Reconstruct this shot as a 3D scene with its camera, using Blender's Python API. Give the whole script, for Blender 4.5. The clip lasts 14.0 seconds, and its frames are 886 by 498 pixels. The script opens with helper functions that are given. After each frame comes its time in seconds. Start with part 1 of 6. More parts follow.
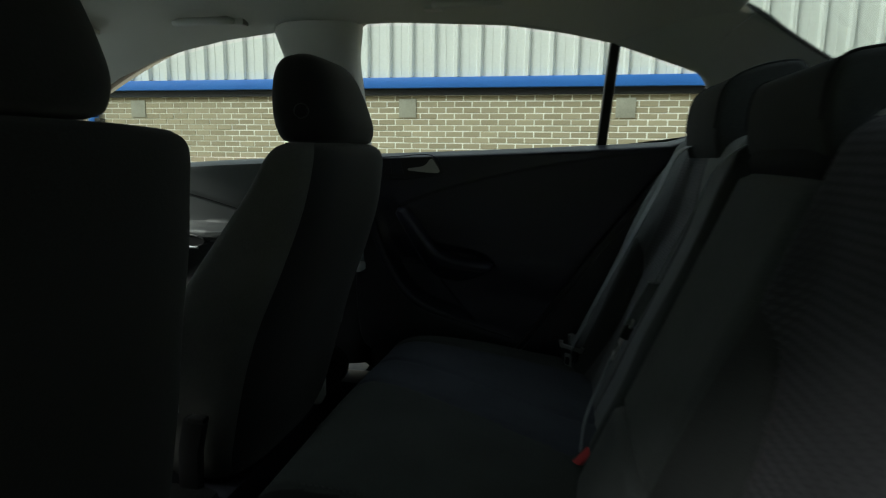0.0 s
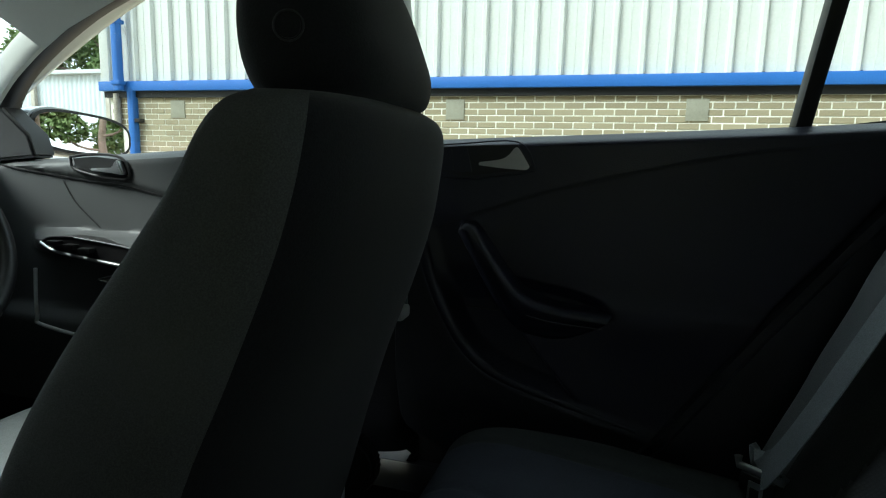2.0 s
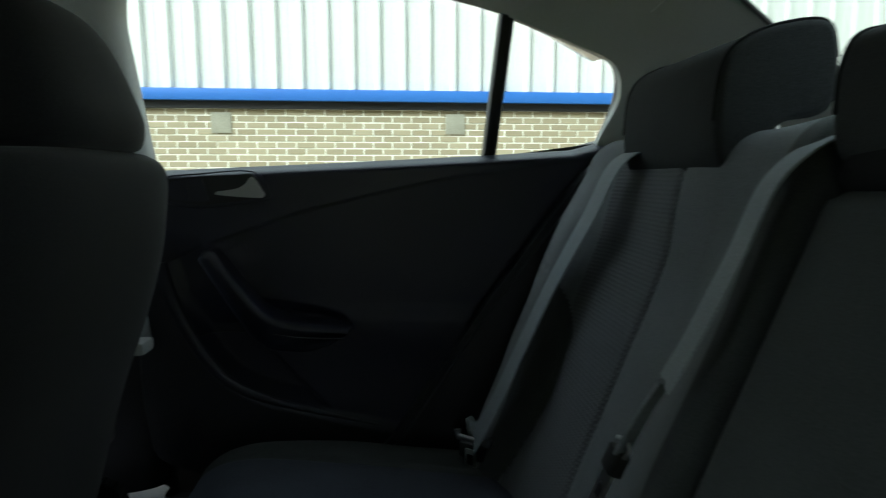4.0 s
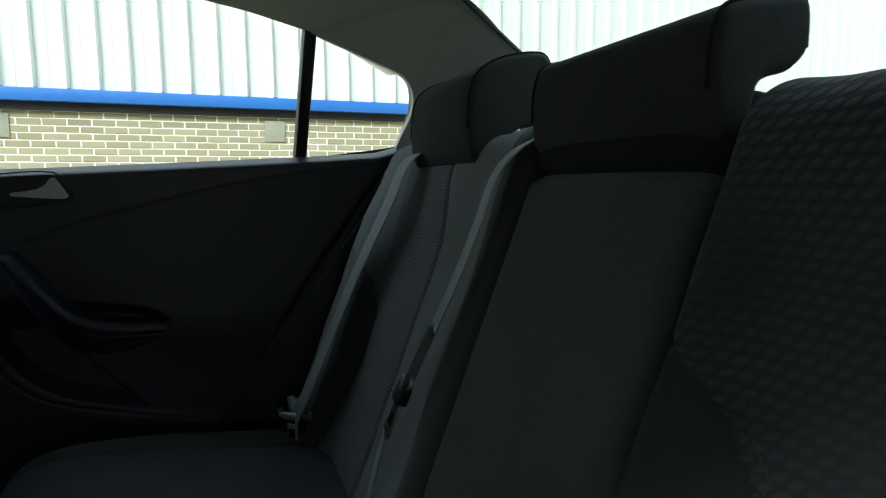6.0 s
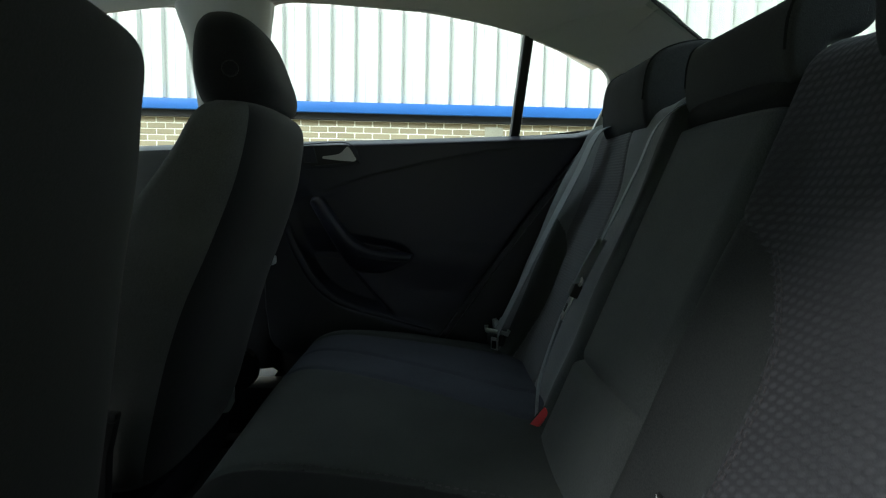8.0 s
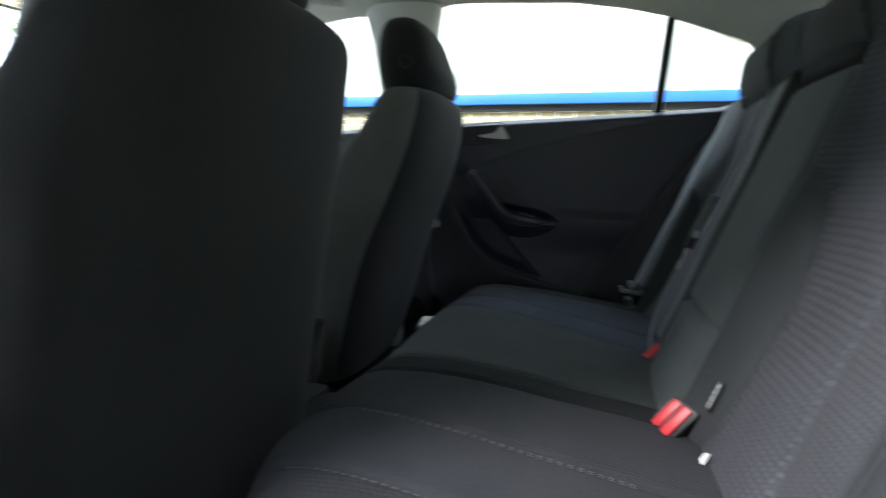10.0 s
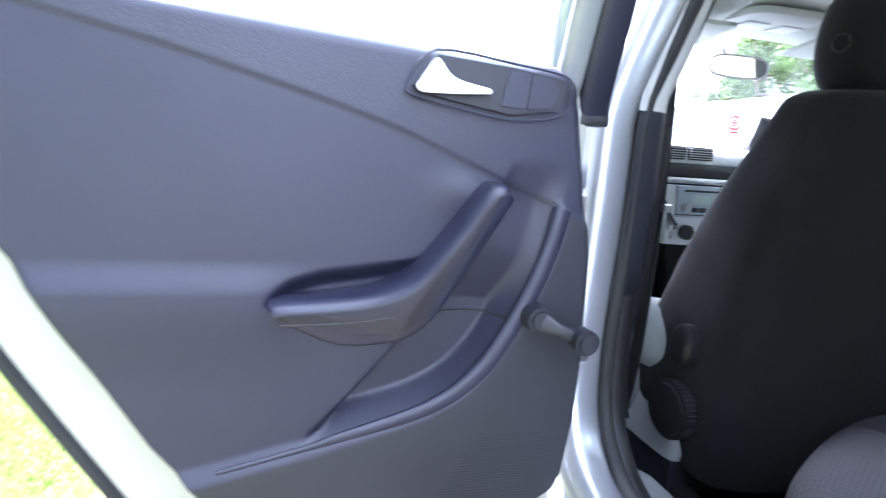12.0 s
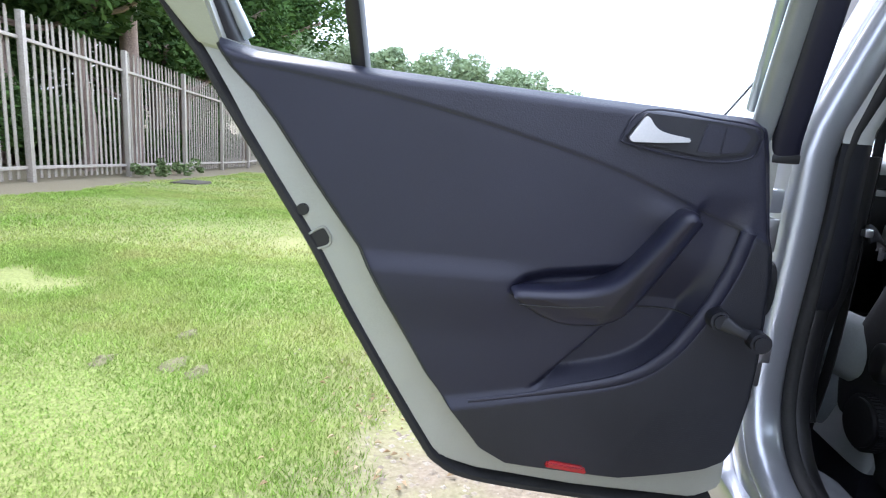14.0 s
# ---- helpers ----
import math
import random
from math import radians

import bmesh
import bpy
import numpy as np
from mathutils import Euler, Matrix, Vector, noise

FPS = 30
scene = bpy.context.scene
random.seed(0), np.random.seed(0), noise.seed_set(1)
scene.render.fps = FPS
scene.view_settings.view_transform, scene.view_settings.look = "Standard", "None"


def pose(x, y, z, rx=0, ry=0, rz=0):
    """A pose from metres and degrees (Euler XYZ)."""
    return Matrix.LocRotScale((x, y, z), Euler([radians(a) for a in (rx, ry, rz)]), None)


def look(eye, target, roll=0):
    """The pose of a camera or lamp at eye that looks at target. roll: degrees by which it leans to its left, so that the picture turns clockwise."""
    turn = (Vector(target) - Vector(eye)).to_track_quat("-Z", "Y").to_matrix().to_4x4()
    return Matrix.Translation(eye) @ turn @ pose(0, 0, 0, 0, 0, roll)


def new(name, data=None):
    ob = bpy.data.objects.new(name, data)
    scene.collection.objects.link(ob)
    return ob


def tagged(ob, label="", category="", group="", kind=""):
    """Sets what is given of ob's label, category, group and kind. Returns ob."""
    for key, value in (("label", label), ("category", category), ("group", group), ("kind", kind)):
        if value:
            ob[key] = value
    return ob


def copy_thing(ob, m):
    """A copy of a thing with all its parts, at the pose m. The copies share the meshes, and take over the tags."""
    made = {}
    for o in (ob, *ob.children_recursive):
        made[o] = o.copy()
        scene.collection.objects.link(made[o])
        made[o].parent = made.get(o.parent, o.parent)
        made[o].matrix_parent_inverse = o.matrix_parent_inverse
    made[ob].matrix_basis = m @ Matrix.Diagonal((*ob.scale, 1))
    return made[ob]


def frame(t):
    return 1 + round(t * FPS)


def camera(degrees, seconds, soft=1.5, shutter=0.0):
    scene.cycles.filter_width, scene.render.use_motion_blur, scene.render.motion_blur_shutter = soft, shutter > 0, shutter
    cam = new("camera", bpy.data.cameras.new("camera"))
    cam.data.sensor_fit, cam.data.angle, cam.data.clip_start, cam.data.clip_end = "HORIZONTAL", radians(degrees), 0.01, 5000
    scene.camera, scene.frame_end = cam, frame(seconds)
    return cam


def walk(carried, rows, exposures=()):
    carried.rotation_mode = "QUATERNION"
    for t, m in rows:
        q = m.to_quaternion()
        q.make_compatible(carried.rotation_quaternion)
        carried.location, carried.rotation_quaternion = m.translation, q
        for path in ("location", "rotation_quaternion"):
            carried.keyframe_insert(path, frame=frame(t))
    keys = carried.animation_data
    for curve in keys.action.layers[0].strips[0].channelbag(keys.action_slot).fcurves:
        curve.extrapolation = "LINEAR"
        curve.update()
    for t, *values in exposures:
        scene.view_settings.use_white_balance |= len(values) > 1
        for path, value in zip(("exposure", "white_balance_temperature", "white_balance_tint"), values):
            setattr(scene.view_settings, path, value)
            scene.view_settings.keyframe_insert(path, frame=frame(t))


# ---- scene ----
cam = camera(74.5, 14.0, soft=1.1, shutter=0.4)
PATH = [
    (0, (0.506, -0.74, 1.003), (0.104, 1.193, 0.682), 0.8),
    (0.5, (0.405, -0.534, 0.981), (-0.041, 1.389, 0.658), 1.1),
    (1, (0.358, -0.391, 0.977), (-0.108, 1.527, 0.653), 1.4),
    (1.5, (0.345, -0.271, 0.973), (-0.148, 1.642, 0.66), 1.4),
    (2, (0.317, -0.228, 0.966), (-0.22, 1.675, 0.668), 1.5),
    (2.5, (0.327, -0.21, 0.976), (-0.209, 1.696, 0.69), 1.5),
    (3, (0.346, -0.227, 0.982), (-0.062, 1.711, 0.705), 1.3),
    (3.5, (0.373, -0.258, 0.99), (0.255, 1.721, 0.723), 0.8),
    (4, (0.407, -0.307, 0.996), (0.58, 1.669, 0.741), 0.0),
    (4.2, (0.416, -0.323, 0.995), (0.704, 1.641, 0.748), -0.1),
    (6.3, (0.411, -0.477, 0.977), (1.152, 1.367, 0.749), -0.5),
    (6.5, (0.402, -0.505, 0.978), (1.0, 1.391, 0.76), -0.1),
    (7, (0.377, -0.584, 0.962), (0.677, 1.381, 0.747), 0.4),
    (7.5, (0.363, -0.684, 0.929), (0.502, 1.301, 0.72), 0.8),
    (7.7, (0.367, -0.706, 0.911), (0.46, 1.282, 0.715), 1.0),
    (9.8, (0.426, -0.924, 0.828), (0.164, 1.045, 0.592), 1.1),
    (10, (0.449, -0.94, 0.833), (-0.064, 0.979, 0.602), 1.1),
    (10.5, (0.492, -1.031, 0.857), (-0.63, 0.605, 0.6), 2.1),
    (11, (0.578, -1.134, 0.851), (-0.931, 0.149, 0.579), 2.8),
    (11.5, (0.676, -1.217, 0.875), (-1.083, -0.314, 0.575), 3.4),
    (12, (0.765, -1.256, 0.901), (-1.141, -0.75, 0.572), 3.9),
    (12.5, (0.858, -1.277, 0.927), (-1.099, -1.12, 0.548), 4.2),
    (13, (0.906, -1.292, 0.928), (-1.055, -1.303, 0.533), 4.1),
    (13.5, (0.952, -1.302, 0.95), (-1.004, -1.409, 0.55), 4.1),
    (14, (1.004, -1.305, 0.962), (-0.946, -1.486, 0.556), 3.9),
]
walk(cam, [(t, look(eye, target, roll)) for t, eye, target, roll in PATH],
     exposures=[(0, 0.66, 6250, -4), (0.5, 0.95, 6200, -4), (1, 1.15, 6100, -4), (2.5, 1.32, 6000, -3), (4.2, 1.5, 6000, -3), (7.7, 1.58, 6000, -2), (9.8, 2.6, 5950, 6), (10.2, 2.9, 5750, 9), (11, 3.35, 5450, 16), (12, 3.45, 5350, 19), (13, 2.48, 5320, 25), (14, 1.92, 5580, 18)])

# ---- world, sun, exposure ----
world = bpy.data.worlds.new("overcast_sky")
scene.world = world
world.use_nodes = True
wn = world.node_tree
sky = wn.nodes.new("ShaderNodeTexSky")
sky.sky_type = "NISHITA"
sky.sun_disc = False
sky.sun_elevation, sky.sun_rotation = radians(46), radians(225)
sky.dust_density = 4.0
haze = wn.nodes.new("ShaderNodeMix")
haze.data_type = "RGBA"
haze.inputs[0].default_value = 0.78
haze.inputs[7].default_value = (9.0, 9.4, 9.8, 1)
wn.links.new(sky.outputs[0], haze.inputs[6])
wn.links.new(haze.outputs[2], wn.nodes["Background"].inputs[0])
wn.nodes["Background"].inputs[1].default_value = 0.11
sun_data = bpy.data.lights.new("sun", "SUN")
sun_data.energy, sun_data.angle, sun_data.color = 1.9, radians(24), (1.0, 0.96, 0.9)
sun = new("sun", sun_data)
sun.matrix_world = look((-14, -14, 20.5), (0, 0, 0))


# ---- materials ----
def mat(name, color, rough=0.6, metal=0.0, grain=0.0, grain_scale=400.0, stain=0.0, stain_scale=6.0, tint=None, bump=0.0, bump_scale=None, coat=0.0, sheen=0.0, spec=0.5):
    """A Principled surface with fine grain, broad stains and bump, in object space."""
    m = bpy.data.materials.new(name)
    m.use_nodes = True
    nt, b = m.node_tree, m.node_tree.nodes["Principled BSDF"]
    b.inputs["Base Color"].default_value = (*color, 1)
    b.inputs["Roughness"].default_value, b.inputs["Metallic"].default_value = rough, metal
    b.inputs["Coat Weight"].default_value, b.inputs["Sheen Weight"].default_value = coat, sheen
    b.inputs["Specular IOR Level"].default_value = spec
    tc = nt.nodes.new("ShaderNodeTexCoord")

    def noise_at(scale, detail=4):
        n = nt.nodes.new("ShaderNodeTexNoise")
        n.inputs["Scale"].default_value, n.inputs["Detail"].default_value = scale, detail
        nt.links.new(tc.outputs["Object"], n.inputs["Vector"])
        return n.outputs["Fac"]

    out = None
    for amount, scale, other in ((stain, stain_scale, tint), (grain, grain_scale, None)):
        if amount <= 0:
            continue
        mix = nt.nodes.new("ShaderNodeMix")
        mix.data_type = "RGBA"
        ramp = nt.nodes.new("ShaderNodeMapRange")
        ramp.inputs["From Min"].default_value, ramp.inputs["From Max"].default_value = 0.35, 0.68
        ramp.inputs["To Max"].default_value = amount
        nt.links.new(noise_at(scale), ramp.inputs["Value"])
        nt.links.new(ramp.outputs[0], mix.inputs[0])
        if out:
            nt.links.new(out, mix.inputs[6])
        else:
            mix.inputs[6].default_value = (*color, 1)
        c = other or tuple(min(1.0, v * 1.8 + 0.01) for v in color)
        mix.inputs[7].default_value = (*c, 1)
        out = mix.outputs[2]
    if out:
        nt.links.new(out, b.inputs["Base Color"])
    if bump > 0:
        bp = nt.nodes.new("ShaderNodeBump")
        bp.inputs["Strength"].default_value, bp.inputs["Distance"].default_value = 0.6, bump
        nt.links.new(noise_at(bump_scale or grain_scale, 3), bp.inputs["Height"])
        nt.links.new(bp.outputs[0], b.inputs["Normal"])
    return m


def woven(name, color, light, cell=0.011, depth=0.0012, axes=("Y", "Z")):
    """Cloth with a raised honeycomb of small lozenges."""
    m = mat(name, color, 0.9, grain=0.5, grain_scale=900, stain=0.35, stain_scale=9, spec=0.2)
    nt, b = m.node_tree, m.node_tree.nodes["Principled BSDF"]
    tc = nt.nodes.new("ShaderNodeTexCoord")
    mp = nt.nodes.new("ShaderNodeMapping")
    mp.inputs["Scale"].default_value = (0.8, 1, 1)
    vor = nt.nodes.new("ShaderNodeTexVoronoi")
    vor.inputs["Scale"].default_value, vor.inputs["Randomness"].default_value = 1 / cell, 0.1
    sep, com = nt.nodes.new("ShaderNodeSeparateXYZ"), nt.nodes.new("ShaderNodeCombineXYZ")
    nt.links.new(tc.outputs["Object"], sep.inputs[0])
    shear = nt.nodes.new("ShaderNodeMath")
    shear.operation = "MULTIPLY_ADD"
    shear.inputs[1].default_value = 0.62
    nt.links.new(sep.outputs[axes[1]], shear.inputs[0])
    nt.links.new(sep.outputs[axes[0]], shear.inputs[2])
    nt.links.new(shear.outputs[0], com.inputs["X"])
    nt.links.new(sep.outputs[axes[1]], com.inputs["Y"])
    nt.links.new(com.outputs[0], mp.inputs[0])
    nt.links.new(mp.outputs[0], vor.inputs["Vector"])
    vor.voronoi_dimensions = "2D"
    ramp = nt.nodes.new("ShaderNodeMapRange")
    ramp.inputs["From Min"].default_value, ramp.inputs["From Max"].default_value = 0.46, 0.2
    nt.links.new(vor.outputs["Distance"], ramp.inputs["Value"])
    mix = nt.nodes.new("ShaderNodeMix")
    mix.data_type = "RGBA"
    old = b.inputs["Base Color"].links[0].from_socket
    nt.links.new(old, mix.inputs[6])
    mix.inputs[7].default_value = (*light, 1)
    fade, worn, mul = nt.nodes.new("ShaderNodeTexNoise"), nt.nodes.new("ShaderNodeMapRange"), nt.nodes.new("ShaderNodeMath")
    fade.inputs["Scale"].default_value, fade.inputs["Detail"].default_value = 7.0, 2
    nt.links.new(tc.outputs["Object"], fade.inputs["Vector"])
    worn.inputs["From Min"].default_value, worn.inputs["From Max"].default_value = 0.36, 0.6
    worn.inputs["To Min"].default_value = 0.25
    nt.links.new(fade.outputs["Fac"], worn.inputs["Value"])
    mul.operation = "MULTIPLY"
    nt.links.new(ramp.outputs[0], mul.inputs[0])
    nt.links.new(worn.outputs[0], mul.inputs[1])
    nt.links.new(mul.outputs[0], mix.inputs[0])
    nt.links.new(mix.outputs[2], b.inputs["Base Color"])
    bp = nt.nodes.new("ShaderNodeBump")
    bp.inputs["Strength"].default_value, bp.inputs["Distance"].default_value = 0.8, depth
    nt.links.new(ramp.outputs[0], bp.inputs["Height"])
    nt.links.new(bp.outputs[0], b.inputs["Normal"])
    return m


def pane(name, tint=(0.9, 0.95, 0.93)):
    m = bpy.data.materials.new(name)
    m.use_nodes = True
    nt = m.node_tree
    nt.nodes.remove(nt.nodes["Principled BSDF"])
    clear, gloss, mix, fr, pw = (nt.nodes.new(k) for k in ("ShaderNodeBsdfTransparent", "ShaderNodeBsdfGlossy", "ShaderNodeMixShader", "ShaderNodeLayerWeight", "ShaderNodeMath"))
    clear.inputs[0].default_value = (*tint, 1)
    gloss.inputs["Roughness"].default_value = 0.02
    fr.inputs[0].default_value = 0.5
    pw.operation = "POWER"
    pw.inputs[1].default_value = 4.0
    nt.links.new(fr.outputs["Facing"], pw.inputs[0])
    nt.links.new(pw.outputs[0], mix.inputs[0])
    nt.links.new(clear.outputs[0], mix.inputs[1])
    nt.links.new(gloss.outputs[0], mix.inputs[2])
    nt.links.new(mix.outputs[0], nt.nodes["Material Output"].inputs[0])
    return m


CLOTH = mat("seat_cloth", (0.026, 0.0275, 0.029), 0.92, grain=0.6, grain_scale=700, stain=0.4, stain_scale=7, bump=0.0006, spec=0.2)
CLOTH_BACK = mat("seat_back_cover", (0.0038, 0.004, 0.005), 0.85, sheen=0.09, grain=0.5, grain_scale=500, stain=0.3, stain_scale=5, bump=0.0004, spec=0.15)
CLOTH_DARK = mat("seat_band_cloth", (0.011, 0.011, 0.012), 0.92, grain=0.5, grain_scale=700, stain=0.3, stain_scale=7, bump=0.0006, spec=0.15)
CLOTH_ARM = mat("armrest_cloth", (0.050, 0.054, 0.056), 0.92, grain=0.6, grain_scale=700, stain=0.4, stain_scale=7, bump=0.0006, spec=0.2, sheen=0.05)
# Far half's backrest cloth, paled: the window's light is in its colour.
CLOTH_REST_LIT = mat("backrest_cloth_lit", (0.115, 0.120, 0.129), 0.92, grain=0.6, grain_scale=700, stain=0.4, stain_scale=7, bump=0.0006, spec=0.2, sheen=0.05)
CLOTH_MID = mat("cushion_cloth", (0.032, 0.035, 0.035), 0.92, grain=0.6, grain_scale=700, stain=0.4, stain_scale=7, bump=0.0006, spec=0.2)
# Side cloth, paled for the light that falls on the far seat's flanks.
CLOTH_SIDE_LIT = mat("seat_side_cloth_lit", (0.048, 0.049, 0.0475), 0.92, grain=0.6, grain_scale=700, stain=0.4, stain_scale=7, bump=0.0006, spec=0.2)
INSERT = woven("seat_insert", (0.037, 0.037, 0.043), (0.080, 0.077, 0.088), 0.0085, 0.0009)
# Paler copy of the woven insert, for the far half lit by the window.
INSERT_LIT = woven("seat_insert_lit", (0.085, 0.087, 0.096), (0.14, 0.139, 0.152), 0.0055, 0.0005)
INSERT_FLAT = woven("cushion_insert", (0.021, 0.021, 0.0245), (0.036, 0.035, 0.04), 0.0065, 0.0006, ("X", "Y"))
# Darkened copy of the woven insert, for the shaded near half.
INSERT_SHADED = woven("seat_insert_shaded", (0.036, 0.036, 0.041), (0.058, 0.056, 0.063), 0.0065, 0.0006)
STRIPE_COOL = mat("cool_seat_stripe", (0.031, 0.034, 0.046), 0.92, grain=0.6, grain_scale=600, stain=0.4, stain_scale=9, bump=0.0008, spec=0.2)
STRIPE = mat("seat_stripe", (0.023, 0.023, 0.027), 0.92, grain=0.6, grain_scale=600, stain=0.4, stain_scale=9, bump=0.0008, spec=0.2)
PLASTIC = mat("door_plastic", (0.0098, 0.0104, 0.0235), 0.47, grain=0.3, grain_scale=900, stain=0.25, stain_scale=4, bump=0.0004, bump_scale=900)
SOFT = mat("soft_trim", (0.0135, 0.0142, 0.0285), 0.42, grain=0.3, grain_scale=600, stain=0.25, stain_scale=5, bump=0.0007, bump_scale=420)
ARMREST = mat("armrest_plastic", (0.0135, 0.0142, 0.029), 0.38, grain=0.25, grain_scale=700, stain=0.25, stain_scale=5, bump=0.0003, bump_scale=500)
KICK = mat("kick_plastic", (0.0088, 0.0096, 0.0145), 0.5, grain=0.3, grain_scale=700, stain=0.35, stain_scale=8, bump=0.0005)
# The door plastic again, paled for the light through the front windows.
FRONT_TRIM_LIT = mat("front_door_plastic_lit", (0.066, 0.070, 0.072), 0.45, grain=0.3, grain_scale=900, stain=0.25, stain_scale=4, bump=0.0004, bump_scale=900)
TREAD = mat("tread_plastic", (0.19, 0.197, 0.207), 0.5, grain=0.25, grain_scale=600, stain=0.4, stain_scale=14, bump=0.0004)
BLACK = mat("black_plastic", (0.008, 0.008, 0.009), 0.45, grain=0.3, grain_scale=600, stain=0.2)
RUBBER = mat("seal_rubber", (0.008, 0.008, 0.009), 0.7, grain=0.4, grain_scale=300, stain=0.5, stain_scale=20, tint=(0.03, 0.03, 0.03))
HEADLINER = mat("headliner_cloth", (0.46, 0.475, 0.45), 0.95, grain=0.25, grain_scale=900, stain=0.2, stain_scale=3, bump=0.0003, tint=(0.54, 0.54, 0.51))
PILLAR = mat("pillar_trim", (0.44, 0.455, 0.45), 0.6, grain=0.2, grain_scale=900, stain=0.2, stain_scale=4, bump=0.0003)
RAIL = mat("roof_rail_trim", (0.42, 0.435, 0.415), 0.7, grain=0.2, grain_scale=900, stain=0.2, stain_scale=4, bump=0.0003)
# Frame paint darkened, with the channel's shade in its colour.
FRAME_PAINT_SHADED = mat("frame_paint_shaded", (0.2, 0.215, 0.215), 0.35, metal=0.2, grain=0.2, grain_scale=900, stain=0.4, stain_scale=10, coat=0.5)
SILVER = mat("silver_paint", (0.42, 0.44, 0.475), 0.28, metal=0.7, grain=0.25, grain_scale=1500, stain=0.15, stain_scale=5, coat=0.8)
FLANGE = mat("door_edge_paint", (0.36, 0.37, 0.33), 0.35, metal=0.25, grain=0.2, grain_scale=900, stain=0.4, stain_scale=12, tint=(0.29, 0.29, 0.25), coat=0.4)
CHROME = mat("satin_chrome", (0.62, 0.62, 0.63), 0.3, metal=1.0, grain=0.1)
CARPET = mat("floor_carpet", (0.012, 0.012, 0.013), 0.98, grain=0.8, grain_scale=260, stain=0.5, stain_scale=10, bump=0.002, bump_scale=300, spec=0.1)
THREAD = mat("thread", (0.062, 0.054, 0.06), 0.8, grain=0.3)
WEB = mat("belt_webbing", (0.175, 0.19, 0.21), 0.75, grain=0.5, grain_scale=500, bump=0.0004, stain=0.2)
RED = mat("buckle_red", (0.55, 0.02, 0.03), 0.4, grain=0.15, stain=0.2)
LENS = mat("reflector_red", (0.32, 0.006, 0.01), 0.15, coat=1.0, grain=0.2, grain_scale=200)
GREYTRIM = mat("grey_trim", (0.52, 0.535, 0.54), 0.5, grain=0.2, grain_scale=800, stain=0.2, bump=0.0003)
COVER = mat("side_cover_plastic", (0.58, 0.595, 0.61), 0.45, grain=0.2, grain_scale=800, stain=0.2, bump=0.0003)
SEATGREY = mat("grey_cloth", (0.165, 0.18, 0.182), 0.9, grain=0.5, grain_scale=600, stain=0.3, bump=0.0006)
ALU = mat("brushed_trim", (0.55, 0.56, 0.57), 0.35, metal=0.9, grain=0.2, grain_scale=300)
RADIO = mat("radio_grey", (0.30, 0.33, 0.36), 0.4, grain=0.2, grain_scale=400, stain=0.2)
DISPLAY = mat("pale_display", (0.42, 0.5, 0.48), 0.2, coat=0.4)
WHITE = mat("white_sticker", (0.8, 0.8, 0.8), 0.5, grain=0.1)
GLASS = pane("window_glass")
TINTED = pane("rear_glass", (0.84, 0.9, 0.87))
MIRROR = mat("mirror_silver", (0.9, 0.9, 0.9), 0.01, metal=1.0)
CLAD = mat("white_cladding", (0.63, 0.65, 0.63), 0.5, grain=0.1, grain_scale=40, stain=0.3, stain_scale=1.2, tint=(0.56, 0.58, 0.55))
BLUE = mat("blue_flashing", (0.025, 0.12, 0.42), 0.45, grain=0.15, grain_scale=60, stain=0.3, stain_scale=2, tint=(0.04, 0.17, 0.5))
MORTAR = mat("mortar", (0.74, 0.72, 0.61), 0.95, grain=0.4, grain_scale=80, stain=0.3, bump=0.002)
VENT = mat("air_brick", (0.24, 0.235, 0.19), 0.9, grain=0.4, grain_scale=120, stain=0.3)
SHED = mat("shed_sheet", (0.55, 0.6, 0.62), 0.6, grain=0.15, grain_scale=30, stain=0.4, stain_scale=1, tint=(0.42, 0.47, 0.5))
STEEL = mat("galvanised_steel", (0.38, 0.35, 0.305), 0.55, metal=0.4, grain=0.4, grain_scale=60, stain=0.5, stain_scale=6, tint=(0.27, 0.245, 0.205))
IRON = mat("cast_iron", (0.07, 0.06, 0.045), 0.8, grain=0.5, grain_scale=90, stain=0.5, stain_scale=9, bump=0.002)
CLOD = mat("dry_turf", (0.135, 0.12, 0.06), 0.95, grain=0.7, grain_scale=80, stain=0.6, stain_scale=25, tint=(0.11, 0.12, 0.045), bump=0.01, bump_scale=60)
BARK = mat("bark", (0.22, 0.165, 0.135), 0.95, grain=0.6, grain_scale=40, stain=0.5, stain_scale=5, bump=0.02, bump_scale=20)


def varied(name, base, other, rough=0.8, grain_scale=60, bump=0.0, per_object=False):
    """A material whose tone changes from piece to piece."""
    m = mat(name, base, rough, grain=0.35, grain_scale=grain_scale, bump=bump)
    nt, b = m.node_tree, m.node_tree.nodes["Principled BSDF"]
    info = nt.nodes.new("ShaderNodeObjectInfo" if per_object else "ShaderNodeNewGeometry")
    mix = nt.nodes.new("ShaderNodeMix")
    mix.data_type = "RGBA"
    nt.links.new(info.outputs["Random" if per_object else "Random Per Island"], mix.inputs[0])
    nt.links.new(b.inputs["Base Color"].links[0].from_socket, mix.inputs[6])
    mix.inputs[7].default_value = (*other, 1)
    nt.links.new(mix.outputs[2], b.inputs["Base Color"])
    return m


BRICK = varied("buff_brick", (0.255, 0.22, 0.145), (0.375, 0.33, 0.225), 0.9, 70, 0.003, True)
BRICK_FAR = varied("buff_brick_far", (0.255, 0.22, 0.145), (0.375, 0.33, 0.225), 0.9, 70, 0.003)


